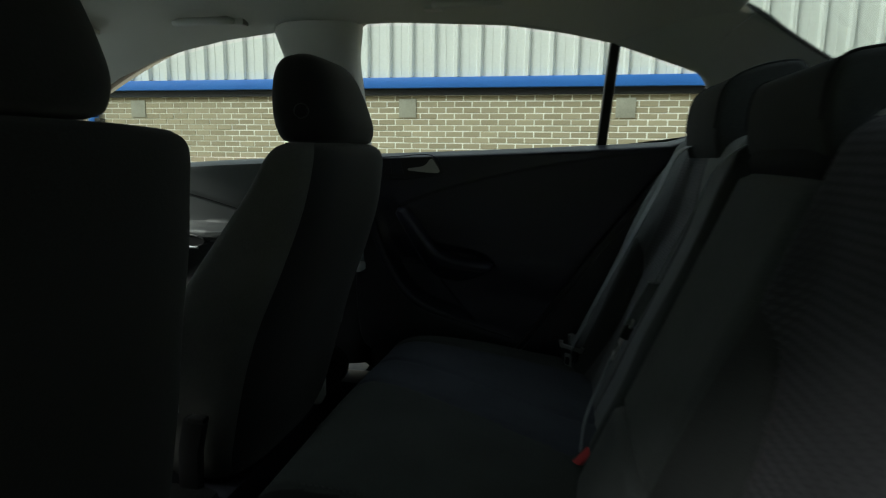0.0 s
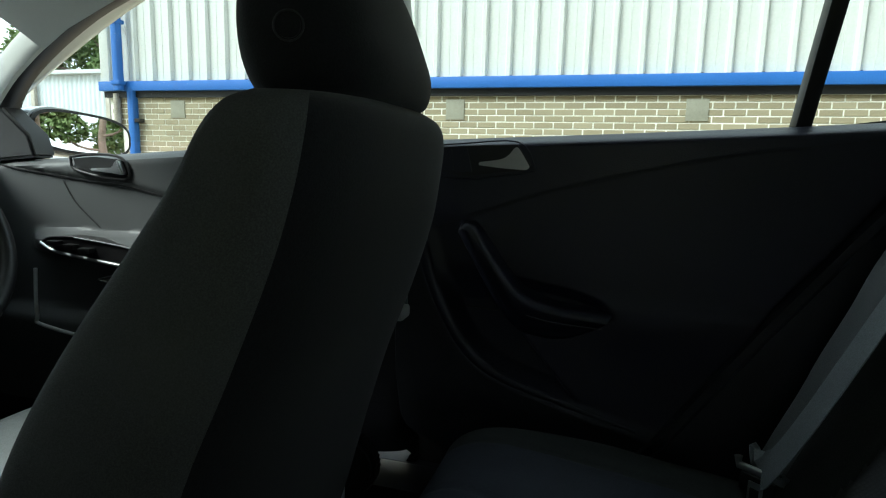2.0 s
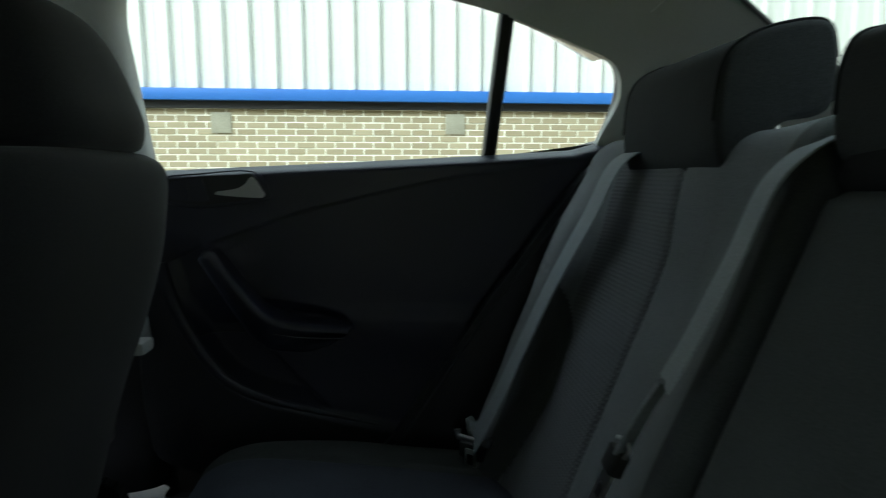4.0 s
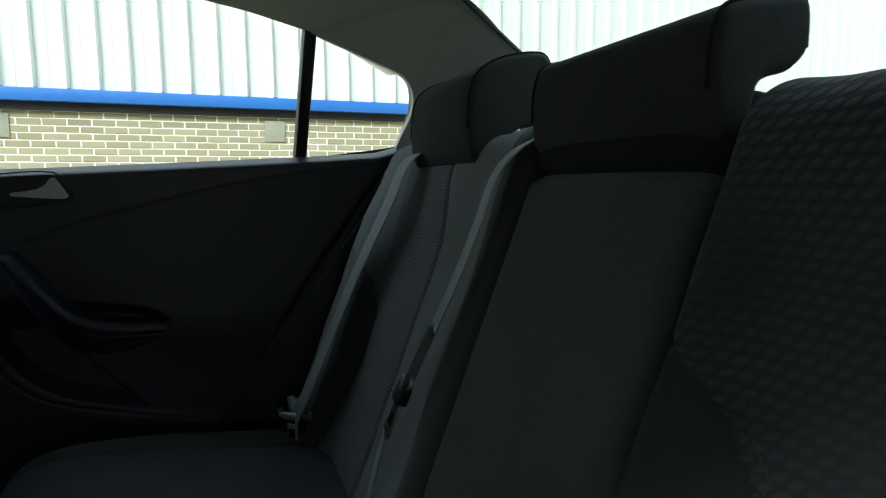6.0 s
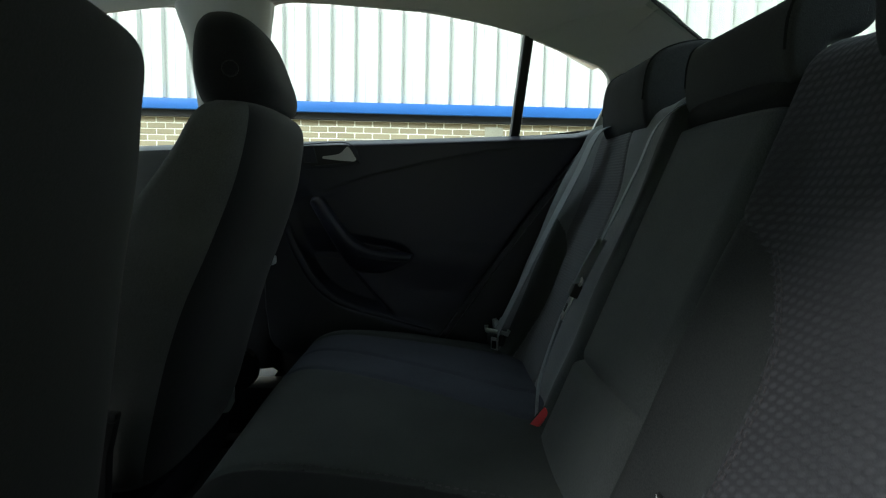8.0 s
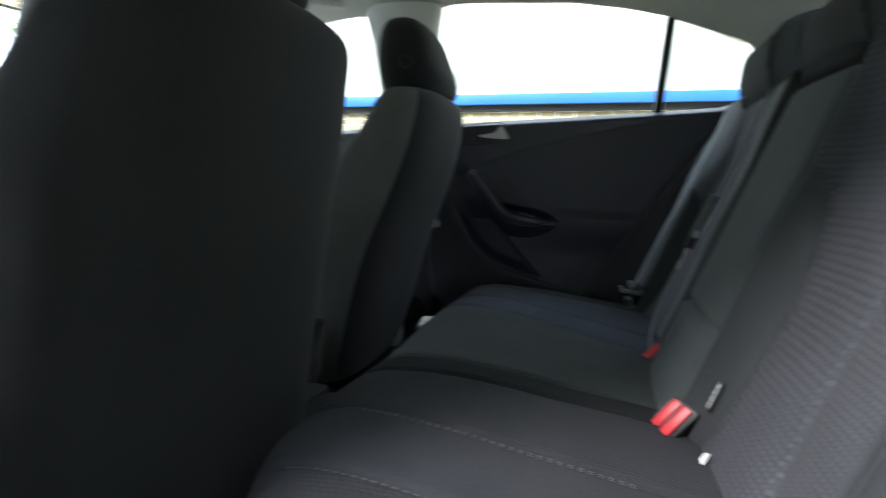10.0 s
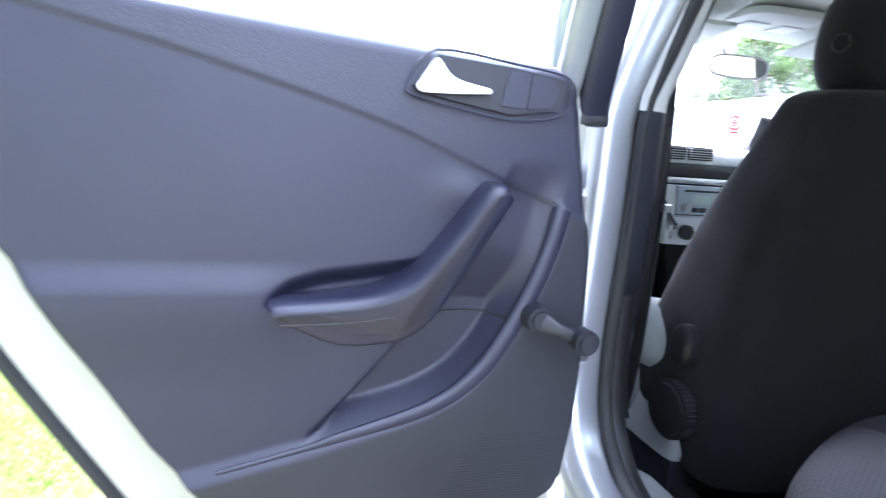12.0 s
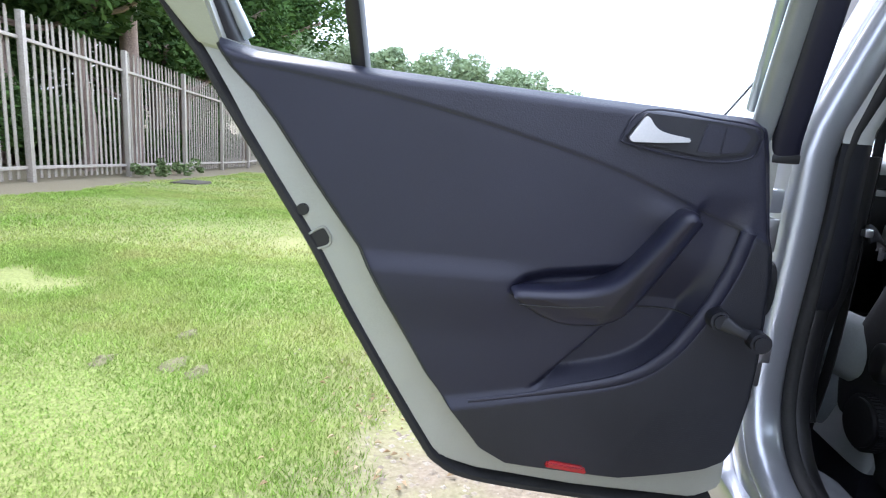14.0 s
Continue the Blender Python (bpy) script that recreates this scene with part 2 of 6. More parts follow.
def leafy(name, dark, light):
    m = varied(name, dark, light, 0.85, 30)
    b = m.node_tree.nodes["Principled BSDF"]
    b.inputs["Specular IOR Level"].default_value = 0.15
    b.inputs["Transmission Weight"].default_value = 0.0
    b.inputs["Subsurface Weight"].default_value = 0.0
    return m


LEAF = leafy("leaves", (0.035, 0.075, 0.02), (0.09, 0.16, 0.04))
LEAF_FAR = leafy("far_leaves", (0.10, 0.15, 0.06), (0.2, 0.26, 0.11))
BLADE = mat("grass_blades", (0.19, 0.30, 0.05), 0.8, spec=0.2, stain=0.95, stain_scale=0.9, tint=(0.43, 0.42, 0.155), grain=0.4, grain_scale=5)
BLADE_NT, BLADE_B = BLADE.node_tree, BLADE.node_tree.nodes["Principled BSDF"]
geo, tone = BLADE_NT.nodes.new("ShaderNodeNewGeometry"), BLADE_NT.nodes.new("ShaderNodeMix")
tone.data_type, tone.blend_type = "RGBA", "MULTIPLY"
tone.inputs[0].default_value = 1.0
scale = BLADE_NT.nodes.new("ShaderNodeMapRange")
scale.inputs["To Min"].default_value, scale.inputs["To Max"].default_value = 0.75, 1.35
BLADE_NT.links.new(geo.outputs["Random Per Island"], scale.inputs["Value"])
BLADE_NT.links.new(BLADE_B.inputs["Base Color"].links[0].from_socket, tone.inputs[6])
BLADE_NT.links.new(scale.outputs[0], tone.inputs[7])
BLADE_NT.links.new(tone.outputs[2], BLADE_B.inputs["Base Color"])
# Distance haze is put into these pale leaf colours.
LEAF_HAZED = leafy("hazed_hill_leaves", (0.2, 0.26, 0.145), (0.32, 0.39, 0.24))
PEBBLE = varied("gravel_stones", (0.2, 0.165, 0.115), (0.36, 0.32, 0.25), 0.9, 60, 0.002)
DRY_LEAF = varied("dry_leaves", (0.30, 0.20, 0.10), (0.58, 0.47, 0.30), 0.8, 60)


# ---- builders ----
def finish(ob, smooth=40):
    for p in ob.data.polygons:
        p.use_smooth = True
    ob.data.set_sharp_from_angle(angle=radians(smooth))
    return ob


def thing(name, at, label, category, group="", kind=""):
    ob = new(name)
    ob.location = at
    ob.empty_display_size = 0.1
    return tagged(ob, label, category, group, kind)


def part(name, bm, material, parent=None, label="", smooth=40):
    """One bmesh, in world space, as a mesh object under a thing or a part."""
    bmesh.ops.recalc_face_normals(bm, faces=bm.faces)
    me = bpy.data.meshes.new(name)
    bm.to_mesh(me)
    bm.free()
    for m in material if isinstance(material, (list, tuple)) else (material,):
        me.materials.append(m)
    ob = new(name, me)
    if parent:
        ob.parent = parent
        if parent.data is None:
            ob.matrix_parent_inverse = Matrix.Translation(-parent.location)
    if label:
        ob["label"] = label
    return finish(ob, smooth)


def setting(name, bm, material, label, category, smooth=40):
    return tagged(part(name, bm, material, None, "", smooth), label, category, kind="structure")


def loft(rings, bm=None, caps=True, closed=True):
    bm = bm or bmesh.new()
    rows = [[bm.verts.new(p) for p in r] for r in rings]
    n = len(rows[0])
    for a, b in zip(rows, rows[1:]):
        for i in range(n if closed else n - 1):
            j = (i + 1) % n
            bm.faces.new((a[i], a[j], b[j], b[i]))
    if caps and closed:
        bm.faces.new(rows[0])
        bm.faces.new(rows[-1])
    return bm


def ring(c, u, v, a, b, e=4.0, n=28):
    """A rounded rectangle (superellipse) round c in the plane of u and v."""
    c, u, v, out = Vector(c), Vector(u), Vector(v), []
    for i in range(n):
        t = 2 * math.pi * (i + 0.5) / n
        cs, sn = math.cos(t), math.sin(t)
        out.append(c + u * (a * math.copysign(abs(cs) ** (2 / e), cs)) + v * (b * math.copysign(abs(sn) ** (2 / e), sn)))
    return out


def smooth_line(pts, steps=8):
    """A Catmull-Rom curve through the points."""
    pts = [Vector(p) for p in pts]
    pts = [2 * pts[0] - pts[1]] + pts + [2 * pts[-1] - pts[-2]]
    out = []
    for i in range(1, len(pts) - 2):
        p0, p1, p2, p3 = pts[i - 1 : i + 3]
        for k in range(steps):
            t = k / steps
            out.append(0.5 * (2 * p1 + (p2 - p0) * t + (2 * p0 - 5 * p1 + 4 * p2 - p3) * t * t + (3 * p1 - p0 - 3 * p2 + p3) * t**3))
    return out + [pts[-2]]


def sweep(path, a, b=None, side=(0, 1, 0), e=2.0, n=10, bm=None, closed=False):
    """A bar along a path: a across (towards side), b along the third axis."""
    path, side, b = [Vector(p) for p in path], Vector(side), b or a
    rings = []
    last = len(path) - 1
    for i, p in enumerate(path):
        d = (path[min(i + 1, last)] - path[max(i - 1, 0)]) if not closed else (path[(i + 1) % (last + 1)] - path[i - 1])
        d.normalize()
        s = (side - d * side.dot(d)).normalized()
        rings.append(ring(p, s, d.cross(s), a, b, e, n))
    if closed:
        rings.append(rings[0])
    bm = loft(rings, bm, caps=not closed)
    if closed:
        bmesh.ops.remove_doubles(bm, verts=bm.verts, dist=1e-6)
    return bm


def block(lo, hi, bevel=0.004, bm=None, turn=None):
    """A box with rounded edges."""
    own = bmesh.new()
    bmesh.ops.create_cube(own, size=1)
    lo, hi = Vector(lo), Vector(hi)
    bmesh.ops.transform(own, matrix=Matrix.Translation((lo + hi) / 2) @ Matrix.Diagonal((*(hi - lo), 1)), verts=own.verts)
    if bevel:
        bmesh.ops.bevel(own, geom=own.edges[:], offset=bevel, segments=2, affect="EDGES", profile=0.6)
    if turn:
        bmesh.ops.transform(own, matrix=turn, verts=own.verts)
    if bm is None:
        return own
    me = bpy.data.meshes.new("t")
    own.to_mesh(me)
    own.free()
    bm.from_mesh(me)
    bpy.data.meshes.remove(me)
    return bm


def prism(outline, place, d0, d1, bevel=0.0):
    """An outline of (u, z) pushed out from depth d0 to d1; place(u, n, z) gives the world point."""
    bm = bmesh.new()
    a = [bm.verts.new(place(u, d0, z)) for u, z in outline]
    b = [bm.verts.new(place(u, d1, z)) for u, z in outline]
    bm.faces.new(a)
    bm.faces.new(b)
    for i in range(len(a)):
        j = (i + 1) % len(a)
        bm.faces.new((a[i], a[j], b[j], b[i]))
    if bevel:
        bmesh.ops.recalc_face_normals(bm, faces=bm.faces)
        bmesh.ops.bevel(bm, geom=[e for e in bm.edges if e.calc_face_angle(0) > 0.6], offset=bevel, segments=2, affect="EDGES")
    return bm


def cylinder(c, axis, r, h, n=24, bevel=0.0, r2=None, bm=None):
    q = Vector((0, 0, 1)).rotation_difference(Vector(axis)).to_matrix().to_4x4()
    own = bmesh.new()
    bmesh.ops.create_cone(own, cap_ends=True, segments=n, radius1=r, radius2=r if r2 is None else r2, depth=h)
    if bevel:
        bmesh.ops.bevel(own, geom=[e for e in own.edges if e.calc_face_angle(0) > 1.0], offset=bevel, segments=2, affect="EDGES")
    bmesh.ops.transform(own, matrix=Matrix.Translation(c) @ q, verts=own.verts)
    if bm is None:
        return own
    me = bpy.data.meshes.new("t")
    own.to_mesh(me)
    own.free()
    bm.from_mesh(me)
    bpy.data.meshes.remove(me)
    return bm


def lerp(table, v):
    """A straight-line reading of (key, value) pairs."""
    for (a, p), (b, q) in zip(table, table[1:]):
        if v <= b:
            return p + (q - p) * min(1.0, max(0.0, (v - a) / (b - a)))
    return table[-1][1]


def step(a, b, v):
    t = min(1.0, max(0.0, (v - a) / (b - a)))
    return t * t * (3 - 2 * t)


def near_line(line, u, z):
    """The distance to a polyline in (u, z), signed: plus on its left."""
    best = None
    for (a, b), (c, d) in zip(line, line[1:]):
        du, dz = c - a, d - b
        t = min(1.0, max(0.0, ((u - a) * du + (z - b) * dz) / (du * du + dz * dz)))
        eu, ez = u - a - t * du, z - b - t * dz
        dist = math.hypot(eu, ez)
        if best is None or dist < best[0] - 1e-9:
            best = (dist, math.copysign(dist, du * (z - b) - dz * (u - a)))
    return best[1]


def curve2(pts, steps=6):
    return [(p.x, p.y) for p in smooth_line([(a, b, 0) for a, b in pts], steps)]


def outset(line, d):
    """A line in (u, z) moved sideways, to the right of its run."""
    out = []
    for i, (u, z) in enumerate(line):
        a, c = line[max(0, i - 1)], line[min(len(line) - 1, i + 1)]
        n = math.hypot(c[0] - a[0], c[1] - a[1]) or 1.0
        out.append((u + (c[1] - a[1]) / n * d, z - (c[0] - a[0]) / n * d))
    return out


def sheet(nu, nv, point, bm=None, mat_of=None):
    """A grid of quads: point(i / nu, j / nv) gives the place."""
    bm = bm or bmesh.new()
    g = [[bm.verts.new(point(i / nu, j / nv)) for j in range(nv + 1)] for i in range(nu + 1)]
    for i in range(nu):
        for j in range(nv):
            f = bm.faces.new((g[i][j], g[i + 1][j], g[i + 1][j + 1], g[i][j + 1]))
            if mat_of:
                f.material_index = mat_of((i + 0.5) / nu, (j + 0.5) / nv)
    return bm


def skirt(bm, place_back):
    """Folds the open border of a sheet back."""
    edges = [e for e in bm.edges if e.is_boundary]
    made = bmesh.ops.extrude_edge_only(bm, edges=edges)["geom"]
    for v in made:
        if isinstance(v, bmesh.types.BMVert):
            v.co = place_back(v.co)
    return bm


# ---- the car's shell ----
TOP = [(-0.90, 1.10), (-0.78, 1.163), (-0.70, 1.198), (-0.53, 1.252), (-0.356, 1.281), (-0.22, 1.294), (0.0, 1.307), (0.1, 1.308), (0.36, 1.295), (0.49, 1.276), (0.6, 1.252), (0.72, 1.212), (0.80, 1.180)]
BELT = [(-1.0, 0.94), (-0.86, 0.948), (-0.44, 0.978), (-0.1, 0.998), (0.05, 1.004), (0.29, 1.015), (0.58, 1.03), (0.74, 1.040), (0.80, 1.056), (0.9, 1.06)]


def lean_y(z):
    """Half the cabin's width at the glass: it leans in above the belt."""
    return 0.76 - 0.40 * (z - 1.03)


def roof_edge(x):
    """The headliner's border: (y, z)."""
    if x < 0.6:
        z = lerp(TOP, x)
        return lean_y(z), z
    t = (x - 0.6) / 0.215
    return 0.671 - 0.165 * t, 1.252 + 0.025 * t + 0.012 * math.sin(math.pi * t)


def headliner_point(s, t, lift=0.0):
    x = -0.78 + 1.595 * s
    y, z = roof_edge(x)
    mid = lerp([(-0.78, 1.295), (-0.6, 1.33), (-0.4, 1.35), (-0.1, 1.375), (0.25, 1.38), (0.6, 1.345), (0.82, 1.305)], x)
    w = 2 * t - 1
    k = 1 - abs(w) ** 3.2
    if w < 0:
        y *= 1 - 0.22 * step(-0.45, -0.75, x)
    return Vector((x, y * w * (1 + lift * 0.5), z + (mid - z) * k + lift))


bm = sheet(60, 40, headliner_point)
skirt(bm, lambda p: p + Vector((0, 0, 0.012)))
setting("ceiling", bm, HEADLINER, "pale grey woven headliner of the car's roof", "ceiling")
bm = sheet(40, 30, lambda s, t: headliner_point(s, t, 0.055))
skirt(bm, lambda p: p - Vector((0, 0, 0.035)))
setting("roof", bm, SILVER, "silver painted steel roof of the car", "roof")

# sides: windscreen posts, rear quarters, middle posts
for side, word in ((1, "right"), (-1, "left")):
    def quarter(s, t, side=side):
        a = smooth_line([(0.6, lean_y(1.252), 1.252), (0.72, lean_y(1.212), 1.212), (0.79, lean_y(1.184), 1.184), (0.812, 0.72, 1.13), (0.785, 0.755, 1.05), (0.775, 0.76, 0.98)], 6)
        b = smooth_line([(0.6, 0.655, 1.268), (0.71, 0.565, 1.292), (0.81, 0.485, 1.292), (0.95, 0.515, 1.208), (1.10, 0.55, 1.13), (1.32, 0.60, 1.01)], 6)
        k = s * (len(a) - 1)
        i = min(int(k), len(a) - 2)
        p, q = a[i].lerp(a[i + 1], k - i), b[i].lerp(b[i + 1], k - i)
        m = p.lerp(q, t)
        m.y += 0.05 * math.sin(math.pi * t) * s * (1 - 0.5 * s)
        return Vector((m.x, m.y * side, m.z))

    bm = sheet(40, 20, quarter)
    skirt(bm, lambda p, side=side: p + Vector((0.004, 0.03 * side, 0.004)))
    post = setting(f"pillar_rear_{word}", bm, HEADLINER, "grey moulded trim of the car's rear roof pillar", "pillar")
    part("joint", sweep([quarter(0.452 - 0.01 * k, 0.97 - 0.1 * k) + Vector((-0.001, -0.002 * side, -0.001)) for k in range(5)], 0.0015, 0.002, side=(1, 0, 0), n=6), PILLAR, post, "raised joint in the trim")
    bm = sweep(smooth_line([(0.60, 0.664 * side, 1.286), (0.5, 0.656 * side, 1.305), (0.3, 0.648 * side, 1.328), (0, 0.643 * side, 1.338), (-0.3, 0.650 * side, 1.320), (-0.53, 0.668 * side, 1.282)] + ([(-0.7, 0.690, 1.232), (-0.9, 0.727, 1.136), (-1.05, 0.765, 1.034), (-1.14, 0.775, 0.97)] if side > 0 else []), 5), 0.012, 0.028, side=(0, 1, 0), e=3, n=12)
    setting(f"rail_{word}", bm, RAIL, "grey trim along the roof edge and windscreen post", "trim")
    bm = sweep(smooth_line([(0.80, 0.79 * side, 1.225), (0.6, 0.755 * side, 1.305), (0.3, 0.73 * side, 1.355), (0, 0.725 * side, 1.368), (-0.3, 0.735 * side, 1.348), (-0.5, 0.745 * side, 1.32)] + ([(-0.8, 0.785 * side, 1.21), (-1.25, 0.84 * side, 0.98)] if side > 0 else []), 5), 0.04, 0.02, e=3, n=12)
    setting(f"roof_frame_{word}", bm, SILVER, "silver painted roof frame of the car", "frame")

    def middle(s, t, side=side):
        z = 0.42 + 0.89 * s
        w = 0.5 + 0.5 * step(0.9, 1.05, z)
        x0 = -0.20 - 0.05 * (1 - step(0.5, 1.0, z)) - 0.02 * step(1.2, 1.33, z)
        x1 = -0.015 + 0.02 * step(1.22, 1.33, z) - (0.004 + 0.08 * step(0.74, 0.56, z) if side < 0 else 0.0)
        x = x0 + (x1 - x0) * t
        y = (lean_y(z) if z > 1.0 else 0.772) - (0.03 if side < 0 else 0.0) - 0.045 * math.sin(math.pi * min(0.999, max(0.001, t))) ** (0.5 if side > 0 else 0.2)
        return Vector((x, y * side, z))

    bm = sheet(30, 14, lambda s, t: middle(0.63 + 0.37 * s, t))
    skirt(bm, lambda p, side=side: p + Vector((0, 0.035 * side, 0)))
    post = setting(f"pillar_middle_{word}", bm, PILLAR, "pale grey upper trim of the car's middle pillar", "pillar")
    bm = sheet(30, 14, lambda s, t: middle(0.629 * s, t))
    skirt(bm, lambda p, side=side: p + Vector((0, 0.035 * side, 0)))
    part("lower_trim", bm, KICK, post, "dark grey plastic lower pillar trim")

# floor, tunnel and walls of the lower body
bm = block((-1.4, -0.80, 0.22), (0.84, 0.80, 0.30), 0.01)
setting("floor", bm, CARPET, "black carpeted car floor", "floor")
bm = loft([ring((x, 0, 0.33), (0, 1, 0), (0, 0, 1), 0.13, 0.09, 3) for x in (-1.2, -0.6, 0.0, 0.3)])
setting("tunnel", bm, CARPET, "carpeted tunnel along the middle of the floor", "floor")
bm = block((0.80, -0.74, 0.22), (0.84, 0.74, 0.985), 0.01)
setting("wall_rear", bm, BLACK, "dark bulkhead behind the rear bench", "wall")
bm = sheet(20, 24, lambda s, t: Vector((0.81 + 0.59 * s, (2 * t - 1) * (0.72 - 0.08 * s), 1.0 + 0.012 * math.sin(math.pi * s) - 0.006 * s)))
skirt(bm, lambda p: p - Vector((0, 0, 0.03)))
setting("parcel_shelf", bm, CARPET, "black carpeted parcel shelf under the rear window", "shelf")
bm = sheet(10, 20, lambda s, t: Vector((0.81 + 0.52 * s, (2 * t - 1) * (0.50 + 0.105 * s), 1.278 - 0.265 * s + 0.03 * math.sin(math.pi * t))))
ob = setting("window_rear", bm, TINTED, "slightly tinted curved rear window of the car", "window")
ob.visible_shadow = False
for y0 in (-1, 1):
    bm = sweep([(0.812, 0.484 * y0, 1.289), (0.95, 0.513 * y0, 1.206), (1.10, 0.548 * y0, 1.128), (1.32, 0.598 * y0, 1.01)], 0.003, 0.004, n=8)
    part("seal", bm, RUBBER, ob, "black rubber window seal")
bm = sheet(14, 24, lambda s, t: Vector((-1.35 + 0.57 * s - 0.05 * math.sin(math.pi * t), -0.62 + 0.10 * s + t * (1.40 - 0.22 * s), 0.965 + 0.33 * s)))
glass_front = setting("window_front", bm, GLASS, "clear windscreen with a small round sticker", "window")
glass_front.visible_shadow = False
bm = block((-1.45, -0.78, 0.22), (-1.38, 0.78, 0.965), 0.01)
setting("wall_front", bm, BLACK, "dark bulkhead under the windscreen", "wall")
bm = sheet(12, 20, lambda s, t: Vector((-1.38 - 1.0 * s, (2 * t - 1) * 0.74, 0.955 - 0.05 * s - 0.1 * s * s - 0.08 * (2 * t - 1) ** 4)))
setting("bonnet", bm, SILVER, "silver painted bonnet ahead of the windscreen", "bonnet")

for side, word in ((1, "right"), (-1, "left")):
    quarter_out = [(0.30, 0.28), (0.30, 0.405), (0.415, 0.53), (0.548, 0.725), (0.65, 0.865), (0.752, 1.0),
                   (0.79, 1.03), (0.95, 1.03), (1.35, 1.0), (1.35, 0.28)]
    if side < 0:
        quarter_out[:6] = [(0.40, 0.28), (0.40, 0.385), (0.53, 0.43), (0.66, 0.66), (0.765, 0.86), (0.79, 1.0)]
    bm = prism(quarter_out, lambda u, n, z, side=side: (u, n * side, z), 0.702, 0.80, 0.012)
    setting(f"quarter_panel_{word}", bm, KICK, "dark trim over the car's rear wheel arch", "panel")
    bm = block((-1.35, 0.76 * side if side > 0 else -0.88, 0.25), (0.62, 0.88 if side > 0 else -0.76, 0.395), 0.015)
    setting(f"sill_{word}", bm, KICK if side > 0 else SILVER, "sill plate under the doors", "sill")
    if side > 0:
        bm = block((-0.16, 0.66, 0.31), (0.08, 0.76, 0.40), 0.02)
        setting("sill_tread", bm, KICK, "grey plastic tread inside the far sill", "sill")

# the open doorway on the near side: painted jamb, rubber seal, sill
DOORWAY = [(0.70, 1.235), (0.45, 1.30), (0.2, 1.325), (0.05, 1.325), (0.0, 1.30), (-0.022, 1.22), (-0.035, 1.0), (-0.035, 0.75), (-0.025, 0.58), (0.0, 0.49), (0.06, 0.43), (0.16, 0.405), (0.3, 0.40), (0.45, 0.405), (0.56, 0.47), (0.66, 0.62), (0.74, 0.80), (0.80, 1.0), (0.815, 1.13)]


def jamb_y(z):
    return -0.762 + 0.36 * max(0.0, z - 0.98) - 0.02 * step(0.9, 0.5, z)


def doorway(off_y, grow=0.0):
    out = []
    for x, z in curve2(DOORWAY, 6):
        cx, cz = 0.38, 0.85
        d = math.hypot(x - cx, z - cz)
        out.append(Vector((x + (x - cx) / d * grow, jamb_y(z) + off_y, z + (z - cz) / d * grow)))
    return out


jamb = thing("door_frame_rear", (0.3, -0.8, 0.4), "silver painted door opening with a black rubber seal", "door frame", kind="structure")
part("jamb", sweep(doorway(-0.030, 0.006), 0.032, 0.024, e=2.5, n=18), SILVER, jamb)
part("jamb_step", sweep(doorway(-0.056, 0.032), 0.012, 0.03, e=2.6, n=14), SILVER, jamb)
part("seal", sweep(doorway(0.012, -0.002), 0.013, 0.016, e=2.3, n=12), RUBBER, jamb, "black rubber seal round the door opening")
part("seal_lip", sweep(doorway(0.036, 0.014), 0.02, 0.016, e=2.5, n=10), BLACK, jamb)
part("trim_edge", sweep([p - Vector((0.008 + 0.026 * step(0.76, 0.60, p.z), 0, 0)) for p in doorway(0.052, 0.014) if p.x < 0.02 and 0.47 < p.z < 0.98], 0.03, 0.022, side=(0, 1, 0), e=2.5, n=12), BLACK, jamb, "dark pillar trim edge")
bm = block((-0.30, -0.832, 0.40), (-0.055, -0.765, 0.97), 0.02)
part("pillar_skin", bm, SILVER, jamb)
bm = sweep(smooth_line([(-0.17, -0.79, 0.95), (-0.165, -0.755, 1.1), (-0.15, -0.70, 1.27), (-0.12, -0.685, 1.33)], 6), 0.02, 0.10, e=4, n=14)
part("pillar_head", bm, BLACK, jamb)
bm = sheet(24, 8, lambda s, t: Vector((-0.05 + 0.62 * s, -0.755 + 0.12 * t, 0.395 - 0.03 * t + 0.012 * math.sin(math.pi * t))))
skirt(bm, lambda p: p - Vector((0, 0, 0.05)))
part("tread", bm, TREAD, jamb, "grey ribbed plastic tread plate")
for k in range(3):
    part("hinge", block((-0.05, -0.87, 0.56 + 0.15 * k), (-0.01, -0.84, 0.60 + 0.15 * k), 0.004), SILVER, jamb) if k != 1 else None
part("check_strap", block((-0.01, -0.885, 0.80), (0.03, -0.858, 0.855), 0.003), CHROME, jamb, "steel door check strap")
part("lower_hinge", block((0.02, -0.878, 0.575), (0.048, -0.852, 0.62), 0.004), CHROME, jamb, "bare steel hinge leaf")
part("strap_arm", block((-0.005, -0.92, 0.812), (0.012, -0.86, 0.838), 0.003), ALU, jamb)
part("cable_boot", sweep(smooth_line([(-0.045, -0.832, 0.725), (-0.025, -0.86, 0.722), (-0.01, -0.885, 0.725), (0.0, -0.905, 0.728)], 5), 0.026, 0.052, side=(1, 0.4, 0), e=3, n=18), RUBBER, jamb, "black rubber cable boot")
part("catch", block((0.70, -0.775, 0.77), (0.735, -0.75, 0.82), 0.004), CHROME, jamb)
bm = block((0.62, -0.80, 0.35), (0.70, 0.80, 0.42), 0.01)
setting("wheel_arch", bm, CARPET, "dark lining behind the bench", "panel")


